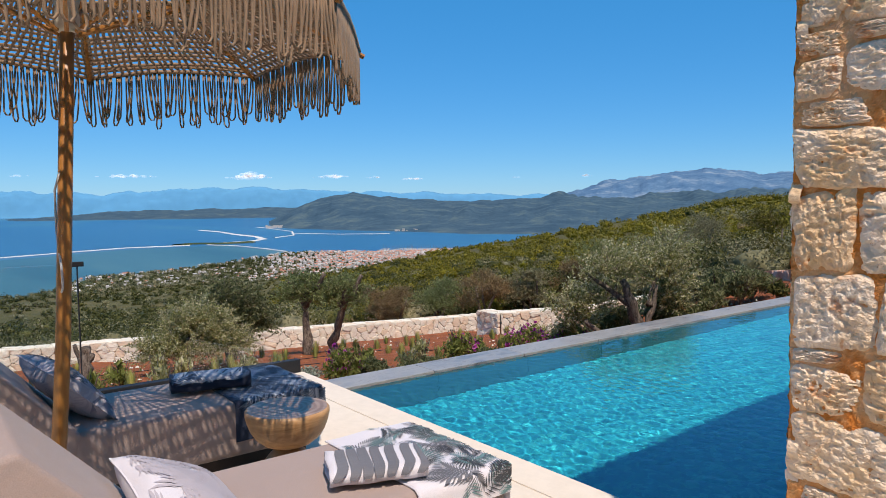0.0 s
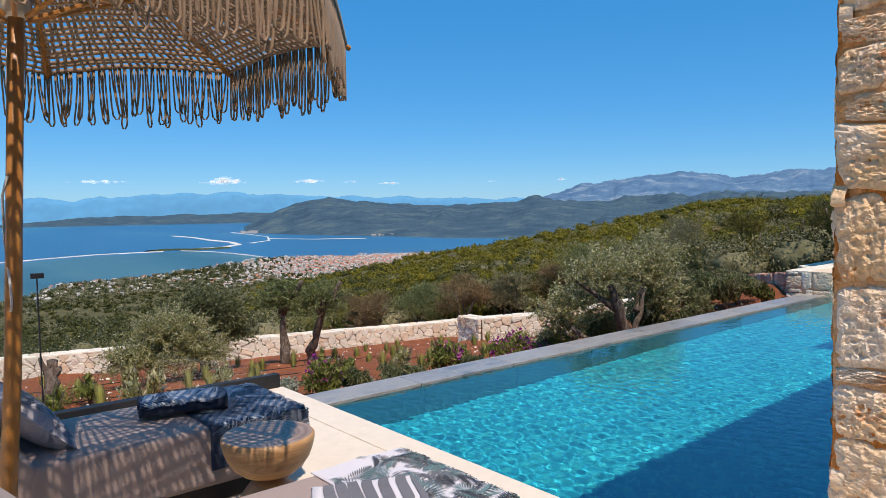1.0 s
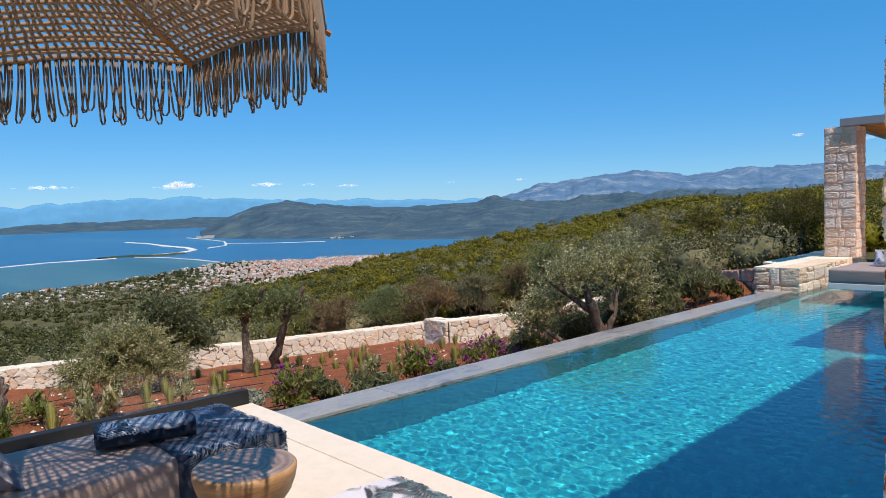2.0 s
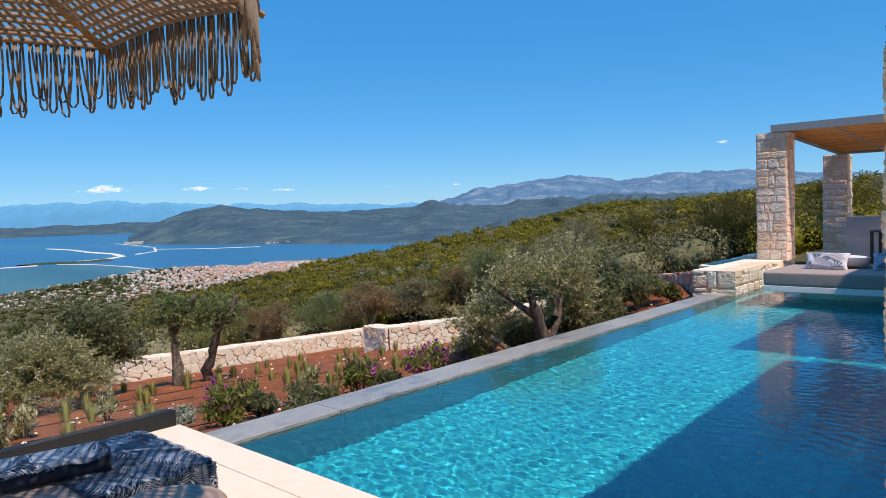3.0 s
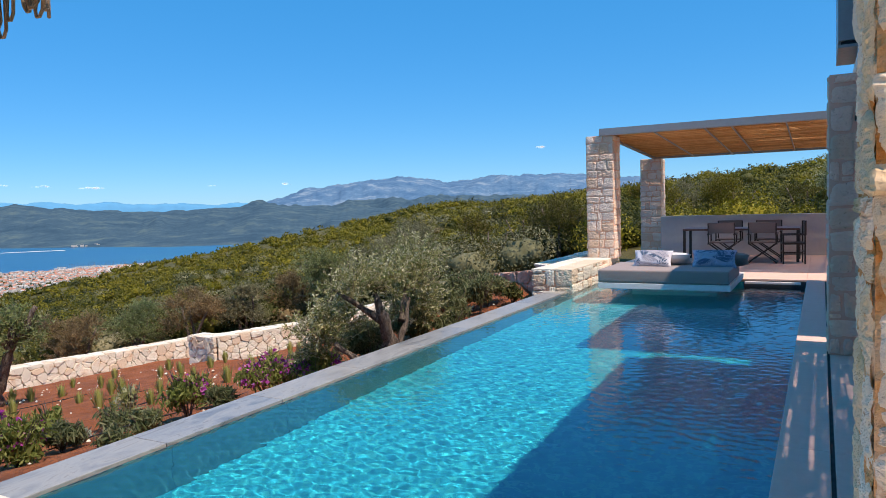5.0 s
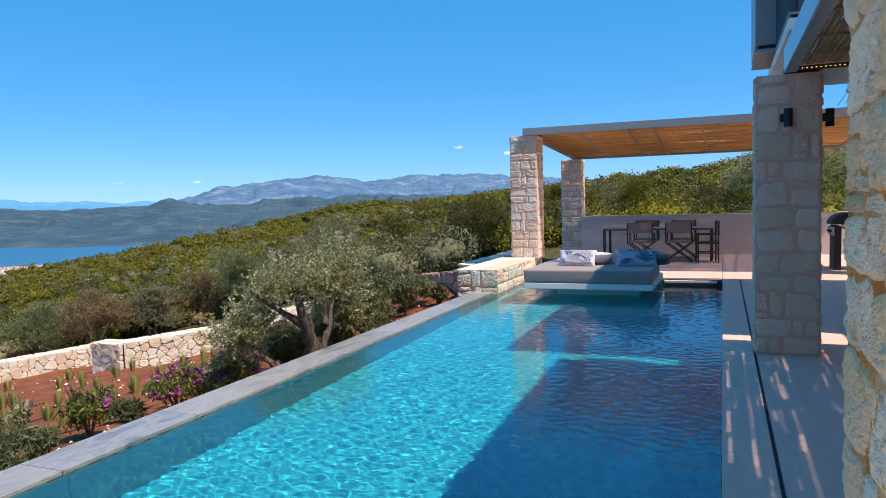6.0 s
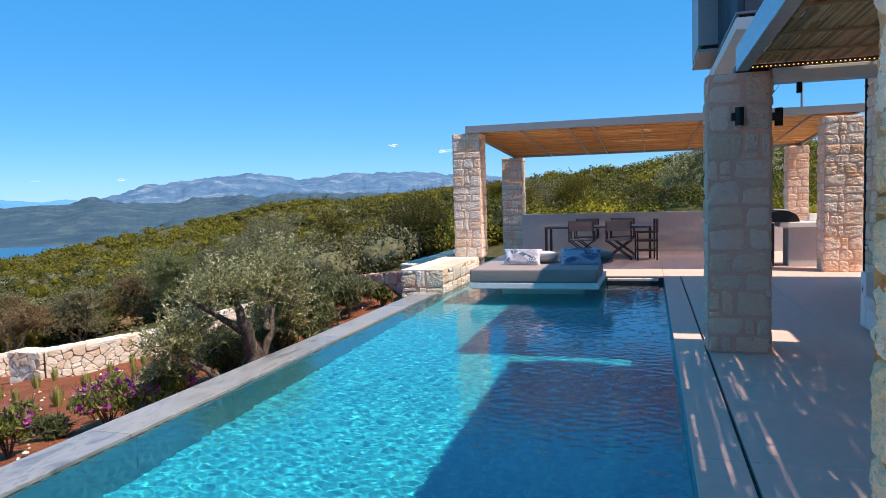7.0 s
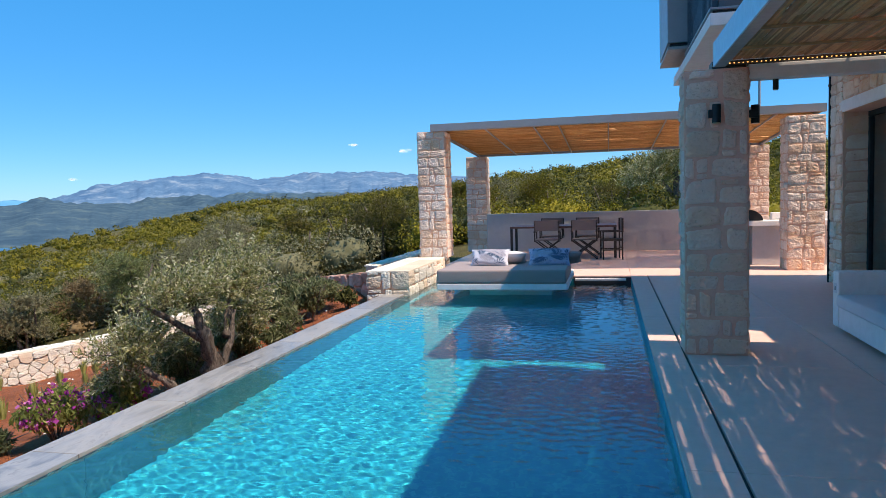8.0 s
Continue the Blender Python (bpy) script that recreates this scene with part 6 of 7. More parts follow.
bmesh.ops.holes_fill(bm, edges=list(bm.edges))
part("lid", bm, M["black"], gr, "rounded black lid", smooth=False)
part("handle", tube(bmesh.new(), (0.05, 0.1, 0.98), (0.05, 0.64, 0.98), 0.012, 0.012, 8), M["steel"], gr)
for yy in (0.18, 0.37, 0.56):
    part("knob", tube(bmesh.new(), (-0.018, yy, 0.74), (0.02, yy, 0.74), 0.022, 0.022, 12), M["black"], gr)


def wall_lamp(m, label):
    ob = thing("wall_lamp", label, "wall lamp", m, "wall lamps")
    part("housing", tube(bmesh.new(), (0, 0, 0), (0, 0, 0.16), 0.036, 0.036, 20), M["black"], ob)
    box_part("bracket", (-0.065, -0.03, -0.015, 0.075, 0.045, 0.115), M["black"], ob, bevel=0.003)
    part("lens", tube(bmesh.new(), (0, 0, -0.004), (0, 0, 0.002), 0.029, 0.029, 16), M["plastic"], ob)
    return ob


wall_lamp(pose(0.545, 7.93, 2.06), "black cylinder wall lamp on the stone pillar")
wall_lamp(pose(0.90, 8.15, 2.06, 0, 0, 90), "black cylinder wall lamp on the pillar's side")
sp = thing("ceiling_spot", "black cylinder ceiling spot under the white beam", "ceiling spot", pose(1.06, 8.12, 2.44))
part("housing", tube(bmesh.new(), (0, 0, -0.10), (0, 0, 0), 0.024, 0.024, 20), M["black"], sp)
part("lens", tube(bmesh.new(), (0, 0, -0.105), (0, 0, -0.101), 0.02, 0.02, 16), M["plastic"], sp)
led = thing("led_strip", "warm white LED strip along the reed ceiling", "led strip")
box_part("profile", (0.60, 2.94, 7.985, 8.012, 2.562, 2.580), M["bronze"], led, bevel=0)
for i in range(62):
    box_part("diode", (0.62 + i * 0.0365, 0.631 + i * 0.0365, 7.980, 7.9845, 2.567, 2.575), M["led"], led, bevel=0)

# built-in sofa by the house wall
so = thing("built_in_sofa", "white plastered built-in sofa with a pale seat cushion", "sofa", pose(1.86, 5.6, 0))
box_part("base", (0.004, 1.0, 0.0, 3.496, 0.06, 0.27), M["plaster"], so, bevel=0.012)
box_part("arm", (0.0, 1.05, 3.50, 3.68, 0.06, 0.62), M["plaster"], so, bevel=0.012)
box_part("back", (0.86, 1.08, 0.0, 3.49, 0.274, 0.66), M["plaster"], so, bevel=0.012)
box_part("plinth", (0.25, 1.0, 0.05, 3.35, 0.0, 0.055), M["black"], so, bevel=0)
part("seat_cushion", box(bmesh.new(), -0.03, 0.84, 0.02, 3.48, 0.274, 0.40, 0.035, 3), M["white_fabric"], so, "pale seat cushion", smooth=True)
box_part("socket", (-0.006, 0.0, 3.54, 3.63, 0.40, 0.50), M["white_fabric"], so, "small wall socket", bevel=0.003)
box_part("socket_hole", (-0.0075, -0.0065, 3.57, 3.60, 0.43, 0.47), M["black"], so, bevel=0)

# glazed door of the house
dr = thing("door_1", "dark framed sliding glass door with a blue curtain behind", "door", pose(3.28, 7.0, 0), kind="structure")
for b in ((0, 0.07, 0, 5.74, 2.47, 2.545), (0, 0.07, 5.66, 5.74, 0, 2.466), (0, 0.07, 2.9, 3.0, 0, 2.466), (0, 0.07, 0, 0.08, 0, 2.466), (0, 0.07, 0.08, 5.66, 0, 0.06)):
    box_part("door_frame", b, M["black"], dr, bevel=0.004)
for b in ((0.03, 0.04, 0.085, 2.895, 0.065, 2.465), (0.03, 0.04, 3.005, 5.655, 0.065, 2.465)):
    box_part("pane", b, M["glass"], dr, bevel=0)
pts, faces = [], []
for i in range(120):
    yy = 0.1 + 5.5 * i / 119
    xx = 0.22 + 0.035 * math.sin(i * 0.9)
    pts += [(xx, yy, 0.02), (xx, yy, 2.5)]
    if i:
        faces.append((2 * i - 2, 2 * i, 2 * i + 1, 2 * i - 1))
cu = raw("curtain", pts, faces, M["curtain"], None, smooth=True)
cu.matrix_world = pose(3.28, 7.0, 0)
tagged(cu, "dark blue floor-length curtain behind the glass door", "curtain")
dp = thing("rain_pipe", "thin dark rain pipe on the house corner", "rain pipe", pose(2.93, 13.30, 0))
part("pipe", tube(bmesh.new(), (0, 0, 0), (0, 0, 3.3), 0.018, 0.018, 10), M["black"], dp)
for z in (0.8, 2.0, 3.0):
    part("clip", tube(bmesh.new(), (0, 0, z), (0, 0, z + 0.03), 0.026, 0.026, 10), M["black"], dp)
an = thing("utility_pole", "thin grey utility pole with a guy wire behind the terrace", "pole", pose(4.78, 28.0, 0.2))
part("pole", tube(bmesh.new(), (0, 0, 0), (0, 0, 7.6), 0.05, 0.04, 10), M["steel"], an)
v, f = sweep([(-0.05, 0, 5.9), (-0.62, 0, 5.05), (-1.2, 0, 4.2)], [0.008] * 3, 5)
wire = raw("guy_wire", v, f, M["black"], an)
for k in (0.35, 0.72):
    part("insulator", tube(bmesh.new(), (-0.05 - 1.15 * k, 0, 5.97 - 1.7 * k), (-0.12 - 1.15 * k, 0, 5.87 - 1.7 * k), 0.03, 0.03, 8), M["black"], wire)


# ---- garden ----
def tree(name, label, category, base, limbs, trunk_mat, leaf, crown_clumps, leaf_size, gen_seed, group="", shoot=0.45, per=26):
    """A tree: limbs as (points, radii), crown as (centre, radii, number of shoots)."""
    g = np.random.default_rng(gen_seed)
    ob = thing(name, label, category, pose(*base), group)
    lines = []
    for pts, radii in limbs:
        fine, fr = [], []
        for i in range(len(pts) - 1):
            for s in range(4):
                t = s / 4
                p = Vector(pts[i]).lerp(Vector(pts[i + 1]), t)
                w = radii[i] * 0.22
                fine.append(p + Vector((g.normal() * w, g.normal() * w, 0)))
                fr.append((radii[i] * (1 - t) + radii[i + 1] * t) * (1 + 0.14 * g.normal()))
        fine.append(Vector(pts[-1]))
        fr.append(radii[-1])
        lines.append((fine, fr))
    v, f = join_tubes(lines[:1], 12)
    trunk = raw("trunk", v, f, trunk_mat, ob, smooth=True)
    for ln in lines[1:]:
        v, f = join_tubes([ln], 7)
        raw("limb", v, f, trunk_mat, trunk, smooth=True)
    leafs, twigs = [], []
    for c, r, n in crown_clumps:
        lv, ln = sprays(g, c, r, n, shoot, per, leaf_size)
        leafs.append(lv)
        twigs += ln
    v, f = join_tubes(twigs, 3)
    raw("twig_mass", v, f, trunk_mat, trunk)["kind"] = "stuff"
    quads("crown", np.concatenate(leafs), leaf, ob)["kind"] = "stuff"
    return ob


def stand(x, y, dz=0.0):
    return (x, y, soil_z(x, y) - 0.04 + dz)


# the olive beside the pool
bz = stand(-4.75, 8.60)
tree("olive_tree", "old olive tree with forked grey trunk beside the pool coping", "olive tree", bz,
     [([(0, -0.08, 0), (-0.02, -0.18, 0.36), (0.0, -0.32, 0.72), (-0.06, -0.46, 1.10)], [0.105, 0.088, 0.075, 0.045]),
      ([(0.02, -0.10, 0.28), (0.08, 0.04, 0.62), (0.10, 0.12, 1.0)], [0.052, 0.044, 0.028]),
      ([(0.0, -0.32, 0.72), (-0.25, -0.6, 1.0), (-0.45, -0.8, 1.2)], [0.055, 0.035, 0.016]),
      ([(0.05, 0.0, 0.7), (-0.05, 0.3, 1.05), (-0.15, 0.55, 1.25)], [0.05, 0.03, 0.016]),
      ([(-0.05, -0.45, -0.05), (-0.12, -0.72, 0.25), (-0.3, -0.98, 0.55)], [0.07, 0.055, 0.035])],
     M["bark"], M["olive_mixed"],
     [((-0.15, -0.62, 1.18), (0.42, 0.42, 0.30), 115), ((-0.1, 0.55, 1.02), (0.42, 0.62, 0.46), 185), ((-0.1, 0.75, 1.45), (0.28, 0.40, 0.26), 80), ((-0.15, -0.1, 1.30), (0.36, 0.5, 0.2), 90),
      ((-0.35, 1.05, 0.62), (0.42, 0.6, 0.46), 170), ((-0.75, -0.3, 0.62), (0.34, 0.6, 0.36), 90), ((-0.5, -0.98, 0.62), (0.30, 0.34, 0.40), 85), ((-0.7, -0.7, 0.35), (0.3, 0.4, 0.28), 60)], 0.052, 21, shoot=0.34, per=30)

# pruned olives near the garden wall
for i, (x, y, seed, lean) in enumerate(((-13.4, 7.45, 31, -0.22), (-13.5, 8.15, 37, 0.42))):
    tree("olive_tree", "pruned olive tree with bare trunk on red earth", "olive tree", stand(x, y),
         [([(0, 0, 0), (lean * 0.5, 0.05, 0.6), (lean, 0.1, 1.15), (lean * 1.2, 0.15, 1.6)], [0.115, 0.09, 0.08, 0.07]),
          ([(lean, 0.1, 1.15), (lean + 0.25, 0.3, 1.6), (lean + 0.4, 0.4, 1.95)], [0.075, 0.06, 0.05]),
          ([(lean, 0.1, 1.15), (lean - 0.3, -0.2, 1.75)], [0.06, 0.025])],
         M["bark"], M["olive_shade"], [((lean, 0.1, 1.55), (0.42, 0.5, 0.38), 170), ((lean - 0.1, -0.2, 1.35), (0.36, 0.4, 0.3), 80), ((lean + 0.2, 0.3, 1.3), (0.3, 0.3, 0.25), 50)], 0.07, seed, "pruned olives", 0.34, 20)

# large leafy olives at the balustrade side
tree("olive_tree", "broad silvery olive tree by the garden wall", "olive tree", stand(-12.6, 4.3),
     [([(0, 0, 0), (0.1, 0.1, 0.4), (0.0, 0.15, 0.8)], [0.15, 0.11, 0.06]), ([(0, 0.1, 0.5), (0.35, 0.45, 0.9)], [0.06, 0.025]), ([(0, 0.1, 0.5), (-0.2, -0.15, 0.9)], [0.06, 0.025])],
     M["bark"], M["olive_mixed"], [((0, 0.35, 0.85), (0.75, 0.8, 0.5), 560), ((0.3, 0.75, 0.45), (0.65, 0.65, 0.42), 380), ((0.2, -0.3, 0.42), (0.65, 0.65, 0.42), 380)], 0.055, 51, shoot=0.36, per=34)
tree("broadleaf_tree", "dark green carob tree beside the olives", "tree", stand(-14.2, 5.9),
     [([(0, 0, 0), (0.05, 0, 0.7), (0, 0, 1.3)], [0.12, 0.1, 0.06])],
     M["bark"], M["grove"], [((0, 0, 1.2), (0.8, 0.9, 0.75), 420), ((0.1, 0.4, 0.75), (0.7, 0.65, 0.5), 240)], 0.085, 57, shoot=0.4, per=26)
# cut stump with new shoots
tree("olive_stump", "old pale olive stump with fresh shoots", "tree stump", stand(-10.4, 2.15),
     [([(0, 0, 0), (0.02, 0.02, 0.4), (0.0, 0.05, 0.72)], [0.12, 0.09, 0.075]), ([(0, 0, 0.35), (0.08, 0.13, 0.62)], [0.055, 0.04]), ([(0, 0, 0.4), (-0.05, -0.1, 0.78)], [0.05, 0.03])],
     M["bark"], M["herb"], [((0.1, 0.1, 0.1), (0.4, 0.4, 0.18), 40)], 0.06, 61, shoot=0.25, per=14)


def shrub(name, label, base, radii, n, leaf, size, seed, flowers=0, spiky=0.0, group="garden shrubs", stretch=2.4, flower_size=0.03):
    g = np.random.default_rng(seed)
    ob = thing(name, label, "shrub", pose(*base), group)
    stems = []
    for i in range(9):
        a = g.uniform(0, 2 * math.pi)
        stems.append(([(0, 0, 0), (math.cos(a) * radii[0] * 0.3, math.sin(a) * radii[1] * 0.3, radii[2] * 0.8), (math.cos(a) * radii[0] * 0.7, math.sin(a) * radii[1] * 0.7, radii[2] * 1.6)], [0.012, 0.008, 0.003]))
    v, f = join_tubes(stems, 4)
    raw("stem", v, f, M["bark"], ob)["kind"] = "stuff"
    p = clump(g, n, *radii, hollow=0.25, lumps=10)
    p[:, 2] += radii[2] * 0.95
    p = p[p[:, 2] > 0.01]
    quads("foliage", leaves(p, size, stretch, up=0.3 + spiky, gen=g), leaf, ob)["kind"] = "stuff"
    if flowers:
        c = clump(g, flowers, *(1.02 * r for r in radii), hollow=0.92, lumps=10)
        c[:, 2] += radii[2] * 1.0
        c = c[c[:, 2] > radii[2] * 0.7]
        heads = np.repeat(c, 7, axis=0) + g.normal(size=(len(c) * 7, 3)) * flower_size * 0.7
        quads("blossom", leaves(heads, flower_size, 1.2, gen=g), M["flower"], ob, "magenta flowers")["kind"] = "stuff"
    return ob


beds = [  # x, y, radii, leaves, flowers
    (-6.45, 4.5, (0.33, 0.33, 0.32), 1900, 30), (-6.25, 6.35, (0.30, 0.32, 0.38), 1900, 22), (-5.95, 7.35, (0.42, 0.55, 0.36), 3200, 120), (-5.55, 7.85, (0.34, 0.4, 0.32), 2000, 50)]
for i, (x, y, r, n, fl) in enumerate(beds):
    shrub("flowering_shrub", "green milkwort shrub with magenta flowers", stand(x, y), r, n, M["herb"], 0.038, 200 + i, fl, 0.9, "flowering shrubs", 3.4, 0.034)
for i, (x, y, r, n) in enumerate(((-5.65, 4.95, (0.24, 0.24, 0.17), 800), (-6.7, 5.1, (0.30, 0.26, 0.20), 900), (-6.1, 5.65, (0.22, 0.22, 0.18), 700), (-7.1, 6.1, (0.36, 0.30, 0.17), 900), (-6.4, 7.0, (0.3, 0.3, 0.17), 800),
                                  (-6.1, 8.5, (0.5, 0.55, 0.30), 2600), (-5.6, 9.2, (0.5, 0.6, 0.36), 2800), (-5.3, 9.9, (0.42, 0.55, 0.36), 2600), (-5.1, 10.7, (0.40, 0.5, 0.36), 2600),
                                  (-4.85, 11.35, (0.36, 0.45, 0.38), 2600), (-5.6, 11.9, (0.55, 0.65, 0.40), 3000), (-5.1, 12.2, (0.45, 0.5, 0.36), 2600),
                                  (-6.3, 12.4, (0.55, 0.6, 0.30), 1800), (-6.2, 11.2, (0.5, 0.6, 0.30), 1800), (-7.0, 13.2, (0.6, 0.6, 0.32), 1800), (-5.9, 13.5, (0.5, 0.5, 0.28), 1500),
                                  (-6.7, 10.0, (0.5, 0.6, 0.28), 1700), (-7.6, 12.0, (0.6, 0.6, 0.28), 1700), (-8.3, 13.8, (0.7, 0.7, 0.34), 1700), (-7.4, 14.6, (0.6, 0.6, 0.3), 1500), (-4.75, 10.1, (0.26, 0.4, 0.24), 1200))):
    shrub("rosemary_shrub", "dark green rosemary bush on red earth", stand(x, y), r, int(n * 1.7), M["grove"], 0.042, 240 + i, 0, 0.6, "rosemary bushes", 6.0)
shrub("red_leaved_shrub", "dark bush beside the stone block", stand(-4.58, 12.15), (0.24, 0.26, 0.24), 900, M["dark_bush"], 0.055, 270, 0, 0.9, "garden shrubs", 3.6)
for i, (x, y, r) in enumerate(((-7.9, 4.75, 0.34), (-7.3, 4.4, 0.26), (-7.0, 5.45, 0.24), (-5.9, 3.6, 0.28), (-6.9, 3.7, 0.3))):
    shrub("silver_shrub", "low silvery santolina cushion", stand(x, y), (r, r, 0.11), 800, M["silver"], 0.035, 280 + i, 0, 0.2, "silver cushions", 2.2)
for i, (x, y) in enumerate(((-7.5, 5.5), (-7.6, 6.6), (-7.4, 7.6), (-7.8, 2.6), (-7.2, 1.6), (-8.9, 3.2), (-9.6, 1.4), (-9.2, 4.3), (-10.0, 2.6), (-11.0, 3.4))):
    shrub("young_shrub", "young upright green shrub on red earth", stand(x, y), (0.20, 0.20, 0.30), 330, M["olive"] if i % 2 else M["herb"], 0.055, 300 + i, 0, 0.9, "young shrubs", 3.0)


def tuft(seed):
    g = np.random.default_rng(seed)
    n = 170
    a = g.uniform(0, 2 * math.pi, n)
    lean = np.abs(g.normal(size=n)) * 0.032
    h = g.uniform(0.16, 0.33, n)
    base = np.stack([np.cos(a) * 0.03, np.sin(a) * 0.03, np.zeros(n)], -1) * g.uniform(0.2, 1, (n, 1))
    tip = base + np.stack([np.cos(a) * lean, np.sin(a) * lean, h], -1)
    side = np.stack([-np.sin(a), np.cos(a), np.zeros(n)], -1) * 0.0022
    mid = base * 0.4 + tip * 0.6 + np.array([0, 0, 0.03])
    return np.stack([base - side, base + side, mid + side, tip, mid - side], axis=1)


first = thing("feather_grass", "yellow-green tuft of feather grass on red earth", "grass tuft", pose(*stand(-8.2, 7.4)), "feather grass tufts")
quads("blades", tuft(1), M["grass"], first)["kind"] = "stuff"
gg = random.Random(70)
for i in range(70):
    x = -7.6 - 0.95 * (i % 8) + gg.uniform(-0.15, 0.15)
    y = 1.0 + 1.5 * (i // 8) + gg.uniform(-0.3, 0.3) + 0.35 * (i % 3)
    s = gg.uniform(0.9, 1.25)
    t = copy_thing(first, pose(*stand(x, y), 0, 0, gg.uniform(0, 360)))
    t.scale = (s, s, s)
# drip irrigation hoses
for i in range(6):
    x = -5.1 - 1.7 * i
    pts = []
    for k in range(34):
        y = -3 + k * 0.36
        xx = x + 0.06 * math.sin(k * 0.9 + i) + 0.03 * math.sin(k * 2.3 + 2 * i)
        pts.append((xx, y, soil_z(xx, y) + 0.03))
    v, f = sweep(pts, [0.008] * len(pts), 6)
    hose = raw("irrigation_hose", v, f, M["black"], smooth=True)
    tagged(hose, "black drip irrigation hose on red earth", "hose", "irrigation hoses")


def scatter_stones():
    g = np.random.default_rng(90)
    verts, faces = [], []
    for i in range(480):
        x, y = g.uniform(-16, -4.3), g.uniform(-3, 13.5)
        s = 0.018 + 0.03 * g.random() ** 3
        c = Vector((x, y, soil_z(x, y) + 0.03))
        k = len(verts)
        for d in ((1, 0, 0), (-1, 0, 0), (0, 1, 0), (0, -1, 0), (0, 0, 0.7), (0, 0, -0.7)):
            verts.append(tuple(c + Vector(d) * s * g.uniform(0.7, 1.3)))
        faces += [(k, k + 2, k + 4), (k + 2, k + 1, k + 4), (k + 1, k + 3, k + 4), (k + 3, k, k + 4), (k + 2, k, k + 5), (k + 1, k + 2, k + 5), (k + 3, k + 1, k + 5), (k, k + 3, k + 5)]
    ob = raw("gravel", verts, faces, M["rubble"])
    tagged(ob, "pale stones scattered on the red earth", "stones", kind="stuff")


scatter_stones()


# ---- scrub on the hillside ----
def ground_height(x, y):
    az = np.degrees(np.arctan2(x, y - 1.0))
    r = np.hypot(x, y - 1.0)
    z = hill_z(az, r) + fbm(x, y, 0.05, 4, 1) * np.clip((r - 30) / 60, 0, 1) * np.clip(r / 160, 0.15, 1.3)
    near = 1 - smooth01((r - 15) / 9)
    base = np.where(x > -4.3, -1.9, soil_z(x, y) - 0.25)
    return z * (1 - near) + base * near


def unit_ball(level):
    bm = bmesh.new()
    bmesh.ops.create_icosphere(bm, subdivisions=level, radius=1.0)
    v = np.array([tuple(p.co) for p in bm.verts])
    f = np.array([[p.index for p in q.verts] for q in bm.faces])
    bm.free()
    return v, f


BALLS = {k: unit_ball(k) for k in (1, 2, 3)}


def lobes(g, d, count):
    """How far a body of several overlapping lobes reaches in the directions d."""
    c = g.normal(size=(count, 3))
    c /= np.linalg.norm(c, axis=1, keepdims=True)
    c[:, 2] = np.abs(c[:, 2]) * 0.7
    c *= g.uniform(0.3, 0.62, (count, 1))
    rad = g.uniform(0.28, 0.5, count)
    along = d @ c.T
    disc = rad ** 2 - (c * c).sum(1) + along ** 2
    reach = np.where(disc > 0, along + np.sqrt(np.maximum(disc, 0)), 0.0)
    return np.maximum(reach.max(1), 0.38)


def scrub(name, label, material, count, az_span, r_span, size, seed, leaf_px=0.0016, fill=1.0, keep=None, category="scrub", floor=-1000.0):
    """Many bushes as one mass: lobed bodies of branches under a skin of leaves; far bushes have fewer and larger leaves."""
    g = np.random.default_rng(seed)
    az = g.uniform(*az_span, count)
    r = np.exp(g.uniform(math.log(r_span[0]), math.log(r_span[1]), count))
    x, y = r * np.sin(np.radians(az)), 1 + r * np.cos(np.radians(az))
    skin, body, tris, k0 = [], [], [], 0
    z = np.maximum(ground_height(x, y), floor)
    for i in range(count):
        if keep is not None and not keep(x[i], y[i], az[i], r[i]):
            continue
        rad = g.uniform(*size) * (1 + 0.2 * min(r[i] / 150, 1.5))
        shape = np.array([rad, rad * g.uniform(0.8, 1.2), rad * g.uniform(0.7, 0.95)])
        leaf = max(0.065, r[i] * leaf_px)
        n = int(np.clip(fill * 4.6 * (rad / leaf) ** 1.8, 40, 4600))
        d = g.normal(size=(n, 3))
        d /= np.linalg.norm(d, axis=1, keepdims=True)
        v, f = BALLS[3 if r[i] < 60 else 2 if r[i] < 170 else 1]
        both = lobes(g, np.concatenate([d, v]), int(g.integers(7, 13)))
        place = np.array([x[i], y[i], z[i] + rad * 0.25])
        skin.append(leaves(d * (both[:n] * g.uniform(0.72, 1.12, n))[:, None] * shape + place, leaf, 2.0, gen=g, facing=d))
        body.append(v * (both[n:] * g.uniform(0.42, 0.68, len(v)))[:, None] * shape + place)
        tris.append(f + k0)
        k0 += len(v)
    corners = np.concatenate(skin)
    verts = np.concatenate([np.concatenate(body), corners.reshape(-1, 3)])
    tri = np.concatenate(tris)
    quad = np.arange(len(corners) * 4).reshape(-1, 4) + k0
    data = bpy.data.meshes.new(name)
    data.vertices.add(len(verts))
    data.vertices.foreach_set("co", verts.astype(np.float32).ravel())
    data.loops.add(tri.size + quad.size)
    data.loops.foreach_set("vertex_index", np.concatenate([tri.ravel(), quad.ravel()]).astype(np.int32))
    data.polygons.add(len(tri) + len(quad))
    data.polygons.foreach_set("loop_start", np.concatenate([np.arange(len(tri)) * 3, tri.size + np.arange(len(quad)) * 4]).astype(np.int32))
    data.update(calc_edges=True)
    return tagged(link_mesh(name, data, material), label, category, kind="stuff")


def outside(x, y, az, r):
    """Clear of the garden, the pool and the pergola terrace."""
    if -21.5 < x < -4.0 and y < 19.5:
        return y > 14.5 and x > -9.5 - (18.2 - y) * 0.1 and y > 17.2 - (x + 7.5) * 0.9 and x < -5.2
    return not (x > -5.2 and y < 22.5)


